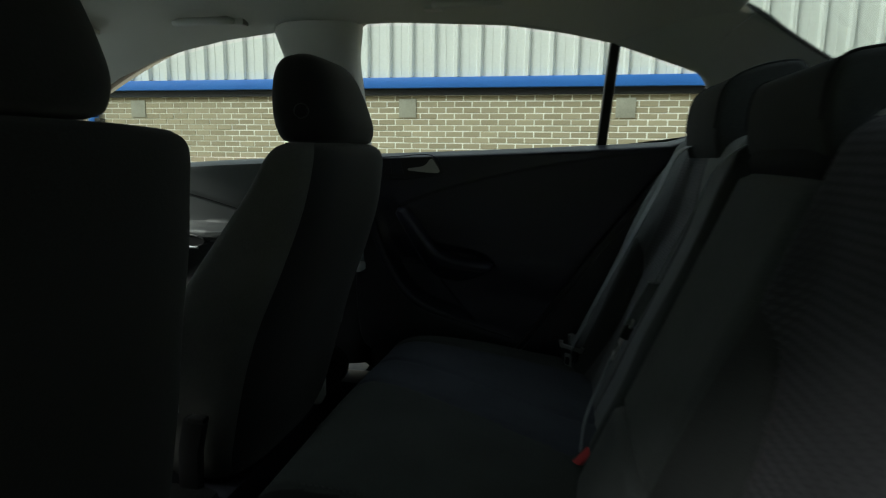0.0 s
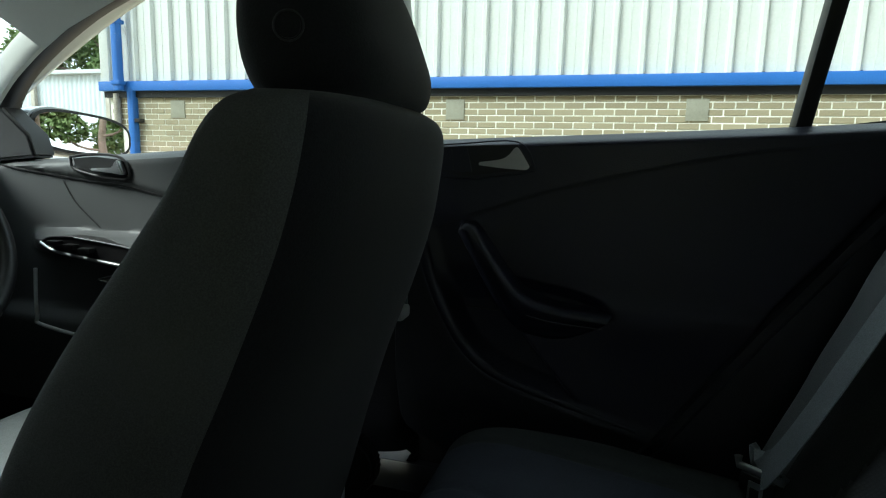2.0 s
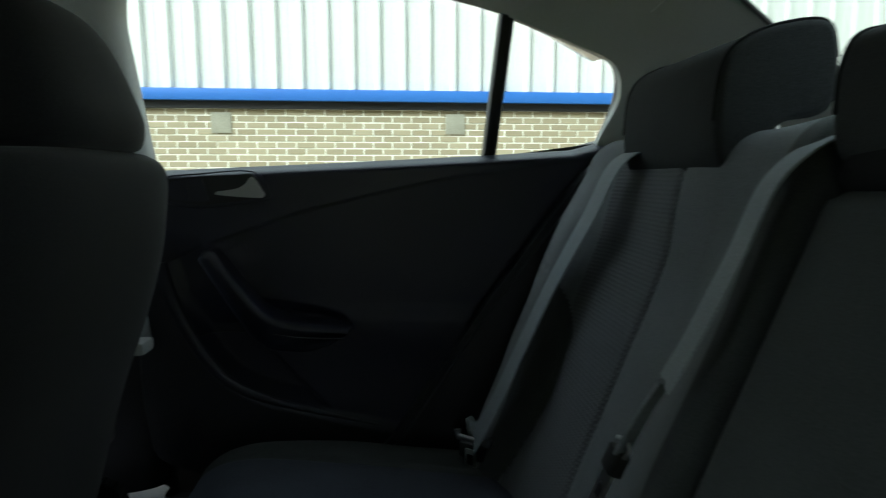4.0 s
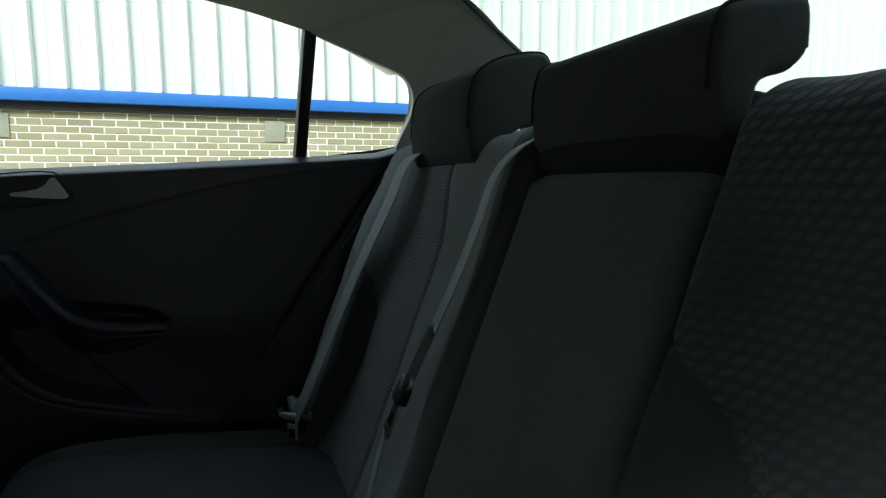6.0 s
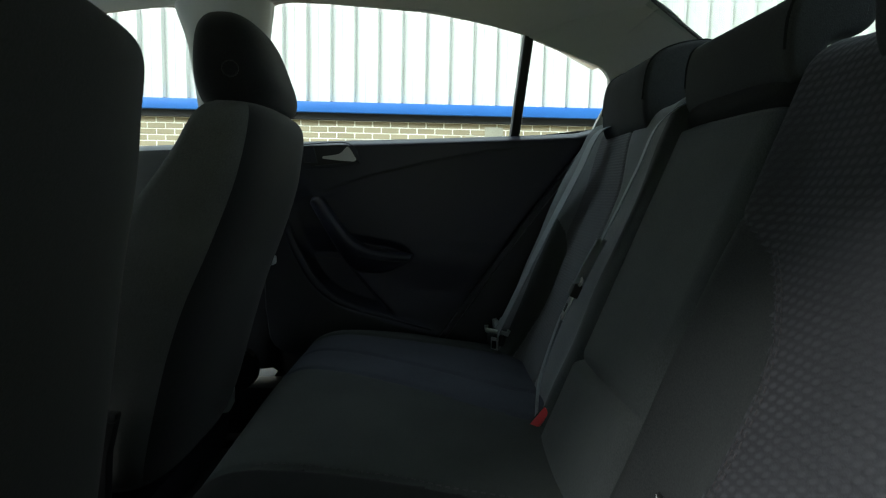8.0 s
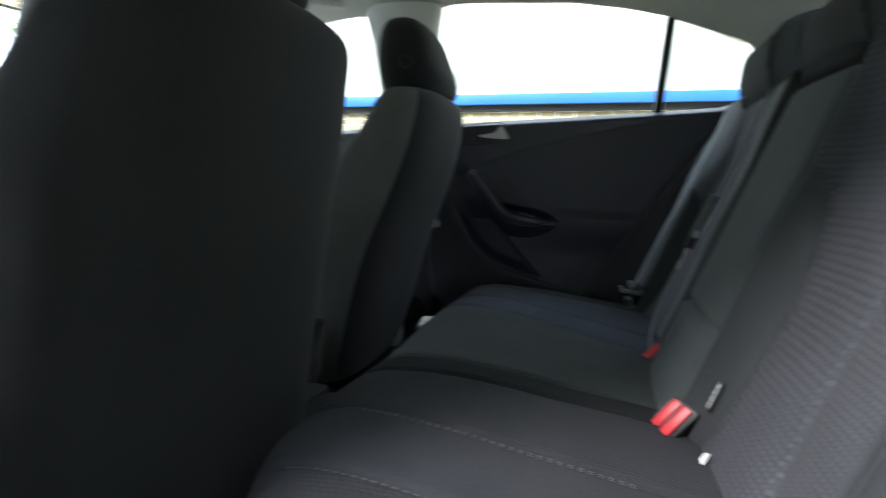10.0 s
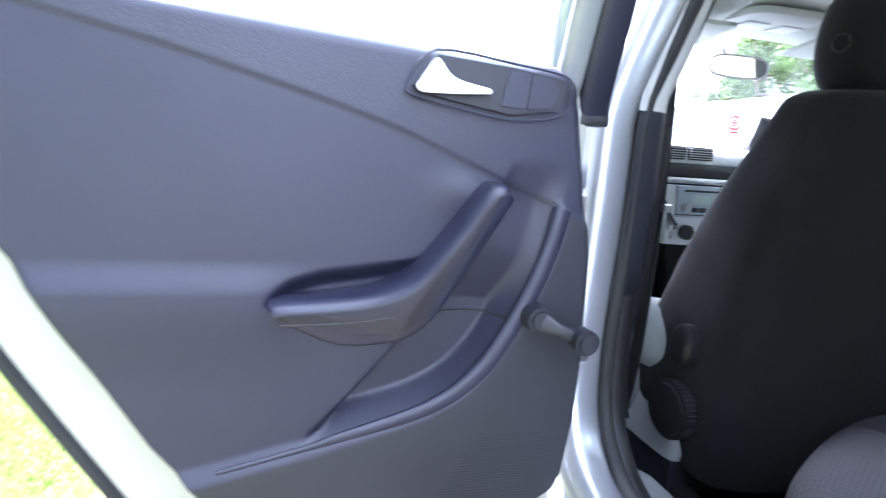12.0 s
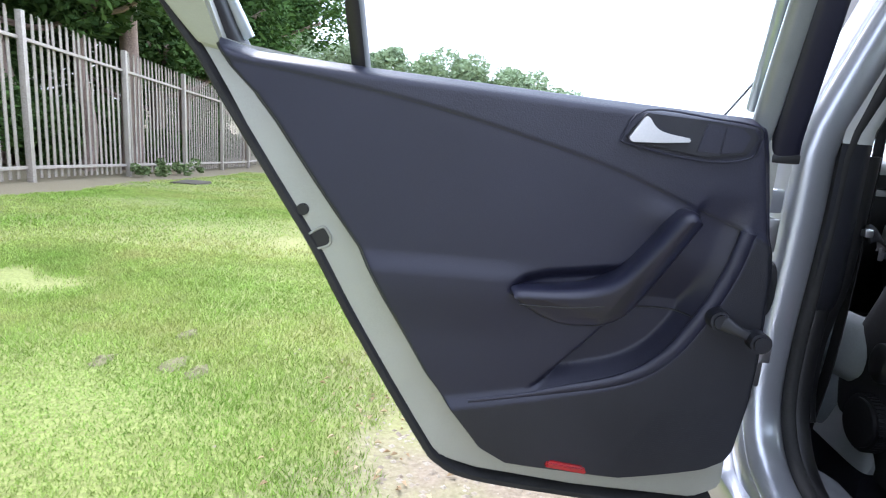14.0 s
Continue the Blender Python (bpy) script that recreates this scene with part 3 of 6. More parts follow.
# ---- doors ----
REAR_EDGE = [(0.425, 0.30), (0.435, 0.42), (0.455, 0.465), (0.523, 0.526), (0.561, 0.558), (0.677, 0.631), (0.756, 0.676), (0.847, 0.750), (0.924, 0.812), (0.960, 0.846), (0.985, 0.884), (1.02, 0.915), (1.06, 0.92)]
FRONT_EDGE = [(0.425, 0.30), (0.435, 0.235), (0.445, 0.19), (0.455, 0.15), (0.468, 0.105), (0.485, 0.077), (0.505, 0.066), (0.58, 0.055), (0.65, 0.052), (0.79, 0.056), (0.91, 0.075), (0.97, 0.085), (1.0, 0.092), (1.02, 0.10)]
CREASE = curve2([(0.02, 0.805), (0.10, 0.839), (0.213, 0.882), (0.314, 0.918), (0.449, 0.953), (0.577, 0.981), (0.70, 1.001), (0.86, 1.022)])
LOW = curve2([(0.60, 0.508), (0.524, 0.522), (0.40, 0.553), (0.356, 0.566), (0.252, 0.599), (0.192, 0.643), (0.149, 0.71), (0.120, 0.778), (0.104, 0.842), (0.090, 0.92), (0.078, 1.06)])
TROUGH = curve2([(0.15, 0.93), (0.172, 0.885), (0.184, 0.855), (0.233, 0.762), (0.268, 0.705), (0.321, 0.64), (0.389, 0.567), (0.44, 0.54)])
ARM = curve2([(0.188, 0.868), (0.213, 0.84), (0.25, 0.797), (0.285, 0.762), (0.325, 0.742), (0.37, 0.734), (0.43, 0.728), (0.55, 0.725), (0.66, 0.722)])


def rear_belt(u):
    return lerp(BELT, u - 0.10)


def rear_relief(u, z):
    n = 0.0
    up = near_line(CREASE, u, z)
    n += 0.0017 * step(-0.002, 0.005, up)
    belt = rear_belt(u)
    n -= 0.03 * step(belt - 0.022, belt + 0.004, z) ** 2
    low = near_line(LOW, u, z)
    n += 0.010 * step(-0.012, 0.012, low) * step(0.012, -0.006, up)
    arm = near_line(ARM, u, z)
    ledge = step(0.36, 0.47, u)
    # soft shoulder that runs on behind the armrest
    n += 0.008 * ledge * step(-0.10, -0.005, arm if arm < 0 else -arm * 2.5)
    # swelling behind the top of the pull
    n += 0.006 * math.exp(-(((u - 0.215) / 0.035) ** 2) - ((z - 0.852) / 0.024) ** 2) * step(-0.004, -0.02, up)
    # map pocket between the pull and the lower rib
    d = near_line(TROUGH, u, z)
    n -= (0.008 + 0.026 * step(0.80, 0.70, z)) * step(0.002, -0.010, d) * step(0.002, -0.035, low) * step(0.90, 0.84, z)
    # the cup behind the pull
    top = lerp([(0.25, 0.790), (0.276, 0.776), (0.33, 0.767), (0.38, 0.759), (0.413, 0.748), (0.432, 0.732), (0.44, 0.715)], u)
    n -= 0.019 * step(0.235, 0.27, u) * step(0.447, 0.415, u) * step(-0.014, -0.004, arm) * step(-0.002, 0.022, top - z)
    n = max(n, -0.03)
    return n


SPREAD_S = [(0, 0), (0.2, 0.2), (0.65, 0.55), (1.0, 1.0)]
SPREAD_T = [(0, 0), (0.36, 0.48), (0.66, 0.64), (1.0, 1.0)]


def rear_door(place, name, label, shut):
    """A rear door; place(u, n, z): u from its hinge edge, n inwards."""
    base = place(0.4, -0.1, 0.39)
    door = thing(name, base, label, "car door", "rear doors of the car")

    def panel(s, t):
        s, t = lerp(SPREAD_S, s), lerp(SPREAD_T, t)
        z = 0.425 + 0.595 * t
        u0, u1 = lerp(FRONT_EDGE, z), lerp(REAR_EDGE, z)
        u = u0 + (u1 - u0) * s
        z += (rear_belt(u) - 1.02) * step(0.45, 1.0, t)
        edge = min(s, 1 - s, t * 1.2, 1.0) 
        return Vector(place(u, rear_relief(u, z) - 0.018 * (1 - step(0, 0.02, edge)), z))

    def tone(s, t):
        s, t = lerp(SPREAD_S, s), lerp(SPREAD_T, t)
        z = 0.425 + 0.595 * t
        u0, u1 = lerp(FRONT_EDGE, z), lerp(REAR_EDGE, z)
        u = u0 + (u1 - u0) * s
        z += (rear_belt(u) - 1.02) * step(0.45, 1.0, t)
        if near_line(CREASE, u, z) > 0:
            return 1
        return 2 if near_line(LOW, u, z) > 0.012 else 0

    back = Vector(place(0, -0.04, 0)) - Vector(place(0, 0, 0))
    bm = skirt(sheet(230, 230, panel, mat_of=tone), lambda p: p + back)
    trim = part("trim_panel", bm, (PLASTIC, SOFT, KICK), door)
    # painted shell and outer skin
    outline = [(-0.005, 0.47), (0.03, 0.415), (0.10, 0.39), (0.3, 0.385), (0.465, 0.392), (0.528, 0.405), (0.565, 0.437), (0.777, 0.775), (0.909, 0.998), (0.957, 1.072), (0.88, 1.052), (0.675, 1.025), (0.385, 1.01), (0.15, 0.998), (-0.005, 0.985)]
    outline = [(max(u, 0.062), z) for u, z in outline]
    part("shell", prism(outline, place, -0.032, -0.16, 0.006), BLACK if shut else FLANGE, door, "painted door shell")
    skin = [(u + (0.02 if u > 0.5 else -0.012 if u < 0.1 else 0), z - (0.02 if z < 0.6 else 0)) for u, z in outline]
    part("skin", prism(skin, place, -0.161, -0.178, 0.004), SILVER, door)
    line = [place(u, -0.045, z) for u, z in curve2([(1.0, 1.115), (0.973, 1.077), (0.935, 1.028), (0.903, 0.977), (0.822, 0.855), (0.752, 0.75), (0.68, 0.626), (0.562, 0.442), (0.525, 0.398), (0.465, 0.378), (0.3, 0.372), (0.16, 0.373), (0.105, 0.382), (0.075, 0.395)], 6)]
    side = Vector(place(0, 1, 0)) - Vector(place(0, 0, 0))
    part("seal", sweep(line, 0.02, 0.010, side=side, e=2.5, n=10), RUBBER, door, "black rubber door seal")
    # window frame and glass
    hoop = [(x + 0.10, z) for x, z in ((0.775, 1.03), (0.797, 1.09), (0.808, 1.14), (0.80, 1.178), (0.77, 1.193), (0.72, 1.212), (0.6, 1.252), (0.49, 1.276), (0.36, 1.295), (0.22, 1.304), (0.1, 1.308), (0.02, 1.307), (-0.012, 1.288), (-0.018, 1.24), (-0.026, 1.1), (-0.032, 0.99))]
    fr = [place(u, 0.40 * (z - 1.03) - (0.068 if shut else 0.082), z) for u, z in outset(curve2(hoop, 5), 0.031 if shut else 0.016)]
    frame_part = part("window_frame", sweep(fr, 0.03, 0.017, side=side, e=4, n=12), BLACK, door, "black window frame")
    if not shut:
        fr = [place(u + (0.02 if u > 0.5 else 0.004 if u < 0.12 else 0), 0.40 * (z - 1.03) - 0.085, z + 0.03) for u, z in curve2(hoop, 5)]
        part("frame_skin", sweep(fr, 0.012, 0.022, side=side, e=4, n=12), SILVER, door)
        collar = [(0.893, 1.035), (0.903, 1.08), (0.914, 1.13), (0.914, 1.175), (0.889, 1.205), (0.84, 1.232), (0.85, 1.262), (0.93, 1.235), (0.985, 1.19), (1.0, 1.145), (0.985, 1.11), (0.962, 1.078), (0.935, 1.043)]
        part("frame_flange", prism(collar, lambda u, n, z: place(u, n + 0.40 * max(0.0, z - 1.03), z), -0.055, -0.03, 0.005), FLANGE, door, "silver-grey painted window frame")
        fr = [place(u, 0.40 * (z - 1.03) - 0.014, z) for u, z in curve2([(0.101, 0.945), (0.096, 0.99), (0.097, 1.06), (0.098, 1.14), (0.10, 1.22), (0.108, 1.29), (0.14, 1.325)], 5)]
        part("frame_channel", sweep(fr, 0.010, 0.0165, side=side, e=3, n=14), FRAME_PAINT_SHADED, door, "painted window channel, toned grey for shade")
        fr = [place(u, 0.40 * (z - 1.03) - 0.016, z) for u, z in curve2([(0.055, 0.955), (0.059, 0.985), (0.062, 1.06), (0.065, 1.14), (0.07, 1.24), (0.08, 1.31)], 5)]
        part("frame_cover", sweep(fr, 0.014, 0.021, side=side, e=4, n=14), PLASTIC, door, "dark plastic frame cover")
        part("cover_end", block((-0.014, -0.02, -0.012), (0.014, 0.02, 0.002), 0.003, turn=Matrix.Translation(place(0.055, -0.045, 0.955))), BLACK, door)
    pts = curve2(hoop, 5)
    bm = bmesh.new()
    low_pts = [(hoop[-1][0] + (hoop[0][0] - hoop[-1][0]) * k / 20, 0.99 + 0.03 * k / 20) for k in range(21)]
    bm.faces.new([bm.verts.new(place(u, 0.40 * (z - 1.03) - 0.055, z)) for u, z in pts + low_pts[1:-1]])
    g = part("glass", bm, GLASS, door, "clear window glass")
    g.visible_shadow = False
    m0, m1 = (0.688, 1.02), (0.702, 1.262)
    mull = [place(m0[0] + (m1[0] - m0[0]) * k / 6, 0.40 * (m0[1] + (m1[1] - m0[1]) * k / 6 - 1.03) - 0.05, m0[1] + (m1[1] - m0[1]) * k / 6) for k in range(7)]
    part("window_bar", sweep(mull, 0.02, 0.0125, side=side, e=4, n=12), BLACK, door, "black upright window bar")
    # the armrest and pull: one moulding with a rounded rim
    face = curve2([(0.178, 0.850), (0.184, 0.864), (0.198, 0.868), (0.214, 0.857), (0.238, 0.822), (0.268, 0.782), (0.292, 0.757), (0.325, 0.742), (0.37, 0.734), (0.425, 0.728), (0.433, 0.722), (0.425, 0.709), (0.39, 0.688), (0.35, 0.676), (0.305, 0.679), (0.285, 0.685), (0.264, 0.709), (0.222, 0.775)], 4)
    mid = (0.27, 0.745)
    rows = []
    for d, k in ((-0.02, 0.0), (0.030, 0.0), (0.042, 0.0025), (0.048, 0.007), (0.050, 0.013)):
        row = []
        for q, (u, z) in enumerate(face):
            a, c = face[q - 2], face[(q + 2) % len(face)]
            tu, tz = c[0] - a[0], c[1] - a[1]
            ln = math.hypot(tu, tz) or 1.0
            low_side = step(0.76, 0.69, z) * step(0.25, 0.30, u)
            row.append(place(u + tz / ln * -k * -1, d * (1 - 0.80 * low_side), z - tu / ln * k * 1))
        rows.append(row)
    part("armrest", loft(rows), ARMREST, trim, "smooth moulded armrest with pull handle", smooth=50)
    line = [place(u, 0.0475, z) for u, z in curve2([(0.30, 0.722), (0.34, 0.715), (0.39, 0.712), (0.42, 0.711)], 4)]
    part("armrest_seam", sweep(line, 0.0012, 0.0012, side=side, n=6), BLACK, trim)
    rib = [place(u, rear_relief(u, z) + 0.001, z) for u, z in LOW[8:49]]
    rows = []
    for q, p in enumerate(rib):
        p, d = Vector(p), Vector(rib[min(q + 1, len(rib) - 1)]) - Vector(rib[max(q - 1, 0)])
        across = side.cross(d).normalized()
        w = 0.25 + 0.75 * step(0, 24, q)
        rows.append(ring(p, side, across, 0.007 * w, 0.0115 * w, 2.0, 14))
    part("rib", loft(rows), SOFT, trim, "raised moulded rib", smooth=60)
    line = [place(u, rear_relief(u, z) - 0.0005, z) for u, z in CREASE[5:]]
    part("joint", sweep(line, 0.0007, 0.0007, side=side, n=6), BLACK, trim)
    line = [place(u, rear_relief(u, z) + 0.0008, z) for u, z in curve2([(0.243, 0.706), (0.21, 0.709), (0.17, 0.708), (0.152, 0.706)], 5)]
    part("pocket_joint", sweep(line, 0.0012, 0.0014, side=side, n=6), BLACK, trim)
    # handle in its recess
    k = 0.026
    bez = [place(u + k, 0.0085, z) for u, z in curve2([(0.082, 0.975), (0.094, 0.947), (0.155, 0.937), (0.258, 0.951), (0.270, 0.962), (0.243, 1.000), (0.15, 0.996), (0.092, 0.990), (0.082, 0.975)], 4)]
    part("bezel", sweep(bez, 0.0014, 0.0014, side=side, n=8), ARMREST, trim)
    well = [(0.087, 0.975), (0.098, 0.951), (0.155, 0.942), (0.257, 0.955), (0.265, 0.963), (0.241, 0.996), (0.15, 0.992), (0.095, 0.986)]
    part("handle_well", prism([(u + k, z) for u, z in well], place, -0.004, 0.0085, 0.001), KICK, trim, "dark recessed handle bowl")
    lever = curve2([(0.264, 0.960), (0.2535, 0.977), (0.244, 0.990), (0.238, 0.989), (0.229, 0.978), (0.214, 0.971), (0.18, 0.966)], 4) + [(0.18, 0.961), (0.22, 0.957), (0.258, 0.955)]
    part("handle", prism([(u + k, z) for u, z in lever], place, 0.009, 0.019, 0.0015), CHROME, trim, "satin chrome door handle")
    part("button", prism([(0.098 + k, 0.975), (0.106 + k, 0.953), (0.136 + k, 0.949), (0.132 + k, 0.987), (0.11 + k, 0.985)], place, 0.006, 0.0105, 0.001), SOFT, trim)
    part("blank", prism([(0.1375 + k, 0.949), (0.168 + k, 0.950), (0.158 + k, 0.989), (0.1335 + k, 0.987)], place, 0.006, 0.0105, 0.001), SOFT, trim)
    # reflector, latch, bump stop
    part("reflector", prism([(0.287, 0.436), (0.293, 0.448), (0.350, 0.451), (0.356, 0.440)], place, -0.028, 0.017, 0.003), LENS, door, "red reflector at the door's foot")
    hole = curve2([(0.7235, 0.7665), (0.726, 0.753), (0.748, 0.7455), (0.761, 0.763), (0.742, 0.7785), (0.7325, 0.7795), (0.7235, 0.7665)], 4)[:-1]
    part("latch", prism(hole, place, -0.05, -0.0285, 0.001), BLACK, door, "black door latch")
    part("latch_rim", sweep([place(u, -0.029, z) for u, z in hole], 0.0026, 0.0022, side=side, n=8, closed=True), FLANGE, door)
    q = Vector(place(0.770, -0.03, 0.806))
    part("plug", cylinder(q, side, 0.0095, 0.008, 24, 0.001), BLACK, door)
    if not shut:
        a, b = Vector(place(0.132, 0.032, 0.715)), Vector(place(0.086, 0.044, 0.698))
        part("winder_boss", cylinder(Vector(place(0.132, 0.022, 0.715)), side, 0.0165, 0.034, 24, 0.004, 0.0145), KICK, trim)
        mid = [a.lerp(b, k / 6) + side * (0.006 * math.sin(math.pi * k / 6)) for k in range(7)]
        arm_d = (b - a).normalized()
        part("winder", loft([ring(p, side, side.cross(arm_d), 0.0065, r, 2.6, 16) for p, r in zip(mid, (0.013, 0.0115, 0.009, 0.0075, 0.0075, 0.0085, 0.010))]), KICK, trim, "dark plastic window winder")
        part("winder_knob", cylinder(b + side * 0.010, side, 0.0145, 0.03, 24, 0.004), KICK, trim, "round plastic winder knob")
        bm = bmesh.new()
        for k in range(26):
            z = 0.474 + 0.0036 * k
            ua, ub = lerp([(0.44, 0.17), (0.47, 0.11), (0.50, 0.085), (0.60, 0.082)], z), 0.235 - 0.0022 * max(0, k - 4)
            rr = rear_relief(0.16, z)
            if ub > ua:
                sweep([place(ua, rr, z), place(ub, rr, z)], 0.0004, 0.0009, side=side, n=4, bm=bm)
        part("speaker_mesh", bm, KICK, trim, "fine speaker mesh")
        part("wedge", block((0, 0, 0), (0.02, 0.02, 0.03), 0.003, turn=Matrix.Translation(place(0.02, -0.1, 0.62))), CHROME, door)
    return door


rear_door(lambda u, n, z: (-0.10 + u, 0.74 - n, z), "car_door", "shut rear car door with dark plastic trim and chrome handle", True)
rear_door(lambda u, n, z: (0.135 + n + 0.01 * u, -0.845 - u, z + 0.02 * u), "car_door", "wide open rear car door with dark plastic trim and window winder", False)

FD_CREASE = curve2([(0.0, 0.945), (0.12, 0.93), (0.29, 0.912), (0.467, 0.893), (0.65, 0.85), (0.86, 0.79)])


def front_door(side):
    def place(u, n, z):
        return (-1.06 + u, (0.74 - n) * side, z)

    door = thing("car_door", place(0.4, -0.1, 0.39), "shut front car door with dark trim and armrest switches", "car door", "front doors of the car")

    def relief(u, z):
        n = 0.012 * step(-0.004, 0.012, near_line(FD_CREASE, u, z))
        belt = lerp(BELT, u - 1.06)
        n -= 0.03 * step(belt - 0.022, belt + 0.004, z) ** 2
        n += 0.055 * math.exp(-((z - 0.775) / 0.022) ** 4) * step(0.16, 0.26, u)
        n += 0.03 * step(0.64, 0.60, z)
        return n

    def panel(s, t):
        u = 0.02 + 0.845 * s
        z = 0.42 + (lerp(BELT, u - 1.06) - 0.42) * t
        return Vector(place(u, relief(u, z), z))

    back = Vector(place(0, -0.04, 0)) - Vector(place(0, 0, 0))
    trim = part("trim_panel", skirt(sheet(90, 80, panel, mat_of=lambda s, t: 1 if t > 0.86 else 0), lambda p: p + back), (FRONT_TRIM_LIT, FRONT_TRIM_LIT), door)
    outline = [(-0.1, 0.42), (0.88, 0.40), (0.88, 0.995), (0.6, 0.975), (0.1, 0.94), (-0.1, 0.93)]
    part("shell", prism(outline, place, -0.042, -0.17, 0.008), SILVER, door)
    side_v = (0, 1, 0)
    hoop = [(x + 1.06, z) for x, z in ((-0.20, 0.99), (-0.192, 1.2), (-0.196, 1.25), (-0.21, 1.276), (-0.245, 1.291), (-0.356, 1.281), (-0.53, 1.252), (-0.70, 1.198), (-0.90, 1.10), (-1.03, 0.99))]
    line = [place(u, 0.40 * (z - 1.03) - 0.062, z) for u, z in outset(curve2(hoop, 5), 0.027)]
    if side > 0:
        part("window_frame", sweep(line, 0.025, 0.014, side=side_v, e=4, n=10), BLACK, door, "black window frame")
    else:
        part("window_seal", sweep([place(0.30, 0.02, 1.01), place(0.36, 0.02, 1.043), place(0.56, 0.025, 1.14), place(0.80, 0.06, 1.25)], 0.003, 0.003, side=side_v, n=8), BLACK, door, "thin black window seal")
    bm = bmesh.new()
    bm.faces.new([bm.verts.new(place(u, 0.40 * (z - 1.03) - 0.055, z)) for u, z in curve2(hoop, 5)])
    if side > 0:
        part("glass", bm, GLASS, door, "clear window glass").visible_shadow = False
    if side > 0:
        part("corner_sail", prism([(0.03, 0.935), (0.20, 0.952), (0.185, 1.0), (0.11, 1.06)], place, -0.05, 0.004, 0.006), BLACK, door, "black triangular mirror cover")
    # handle, switches, armrest
    bez = [place(u, 0.016, z) for u, z in curve2([(0.31, 0.955), (0.32, 0.93), (0.40, 0.915), (0.455, 0.918), (0.44, 0.955), (0.37, 0.962), (0.31, 0.955)], 4)]
    part("bezel", sweep(bez, 0.003, 0.003, side=side_v, n=8), BLACK, trim)
    part("handle_well", prism([(0.315, 0.952), (0.325, 0.932), (0.40, 0.92), (0.45, 0.922), (0.437, 0.952), (0.37, 0.957)], place, 0.004, 0.0165, 0.001), BLACK, trim)
    part("handle", prism([(0.452, 0.922), (0.44, 0.952), (0.432, 0.95), (0.425, 0.936), (0.37, 0.934), (0.37, 0.929), (0.42, 0.926)], place, 0.014, 0.03, 0.003), CHROME, trim, "satin chrome door handle")
    plate = curve2([(0.275, 0.784), (0.30, 0.794), (0.37, 0.797), (0.47, 0.786), (0.57, 0.772), (0.60, 0.755), (0.57, 0.742), (0.53, 0.744), (0.40, 0.757), (0.31, 0.768), (0.275, 0.784)], 4)
    part("switch_plate", prism(plate[:-1], place, 0.03, 0.062, 0.002), BLACK, trim, "black switch plate on the armrest")
    part("plate_rim", sweep([place(u, 0.063, z) for u, z in plate], 0.0022, 0.0022, side=side_v, n=8), BLACK, trim)
    strip = [place(u, 0.064, z) for u, z in curve2([(0.273, 0.782), (0.31, 0.766), (0.40, 0.755), (0.53, 0.742), (0.58, 0.739)], 5)]
    part("armrest_strip", sweep(strip, 0.004, 0.0035, side=side_v, n=8), ALU, trim, "bright strip along the armrest")
    strip = [place(u, 0.064, z) for u, z in curve2([(0.36, 0.797), (0.47, 0.787), (0.58, 0.771)], 5)]
    part("armrest_strip", sweep(strip, 0.003, 0.0018, side=side_v, n=8), ALU, trim)
    cup = curve2([(0.40, 0.712), (0.44, 0.722), (0.51, 0.728), (0.50, 0.705), (0.46, 0.698), (0.40, 0.712)], 4)
    part("pull_cup", sweep([place(u, 0.05, z) for u, z in cup], 0.003, 0.003, side=side_v, n=8), KICK, trim)
    line = [place(u, relief(u, z) + 0.001, z) for u, z in curve2([(0.27, 0.905), (0.30, 0.86), (0.36, 0.81)], 5)]
    part("insert_joint", sweep(line, 0.0015, 0.002, side=side_v, n=6), BLACK, trim)
    for k in range(3):
        part("switch", block((0, -0.012, 0), (0.028, 0.012, 0.01), 0.003, turn=Matrix.Translation(place(0.30 + 0.04 * k, 0.066, 0.779 - 0.005 * k))), BLACK, trim)
    line = [place(u, 0.038, z) for u, z in curve2([(0.22, 0.72), (0.215, 0.62), (0.24, 0.595), (0.5, 0.565)], 5)]
    part("pocket_rim", sweep(line, 0.004, 0.004, side=side_v, n=8), GREYTRIM, trim)
    line = [place(u, relief(u, z) + 0.001, z) for u, z in FD_CREASE[3:]]
    part("trim_joint", sweep(line, 0.002, 0.0025, side=side_v, n=6), BLACK, trim)
    return door


for side in (1, -1):
    front_door(side)


# ---- front seats ----
SEAT_ROWS = [(0.40, -0.07, 0.14, 0.20), (0.46, -0.045, 0.19, 0.235), (0.60, -0.008, 0.195, 0.25), (0.70, 0.022, 0.18, 0.25), (0.79, 0.057, 0.165, 0.24), (0.88, 0.087, 0.145, 0.226), (0.94, 0.099, 0.125, 0.214), (0.985, 0.104, 0.108, 0.207), (1.008, 0.099, 0.085, 0.195), (1.018, 0.087, 0.055, 0.175)]


NEAR_ROWS = [(0.36, 0.01, 0.16, 0.215), (0.46, 0.028, 0.25, 0.245), (0.60, 0.045, 0.245, 0.255), (0.70, 0.058, 0.215, 0.255), (0.79, 0.072, 0.18, 0.243), (0.89, 0.093, 0.15, 0.228), (0.955, 0.103, 0.128, 0.216), (0.995, 0.108, 0.112, 0.210), (1.014, 0.106, 0.098, 0.201), (1.023, 0.098, 0.075, 0.184)]


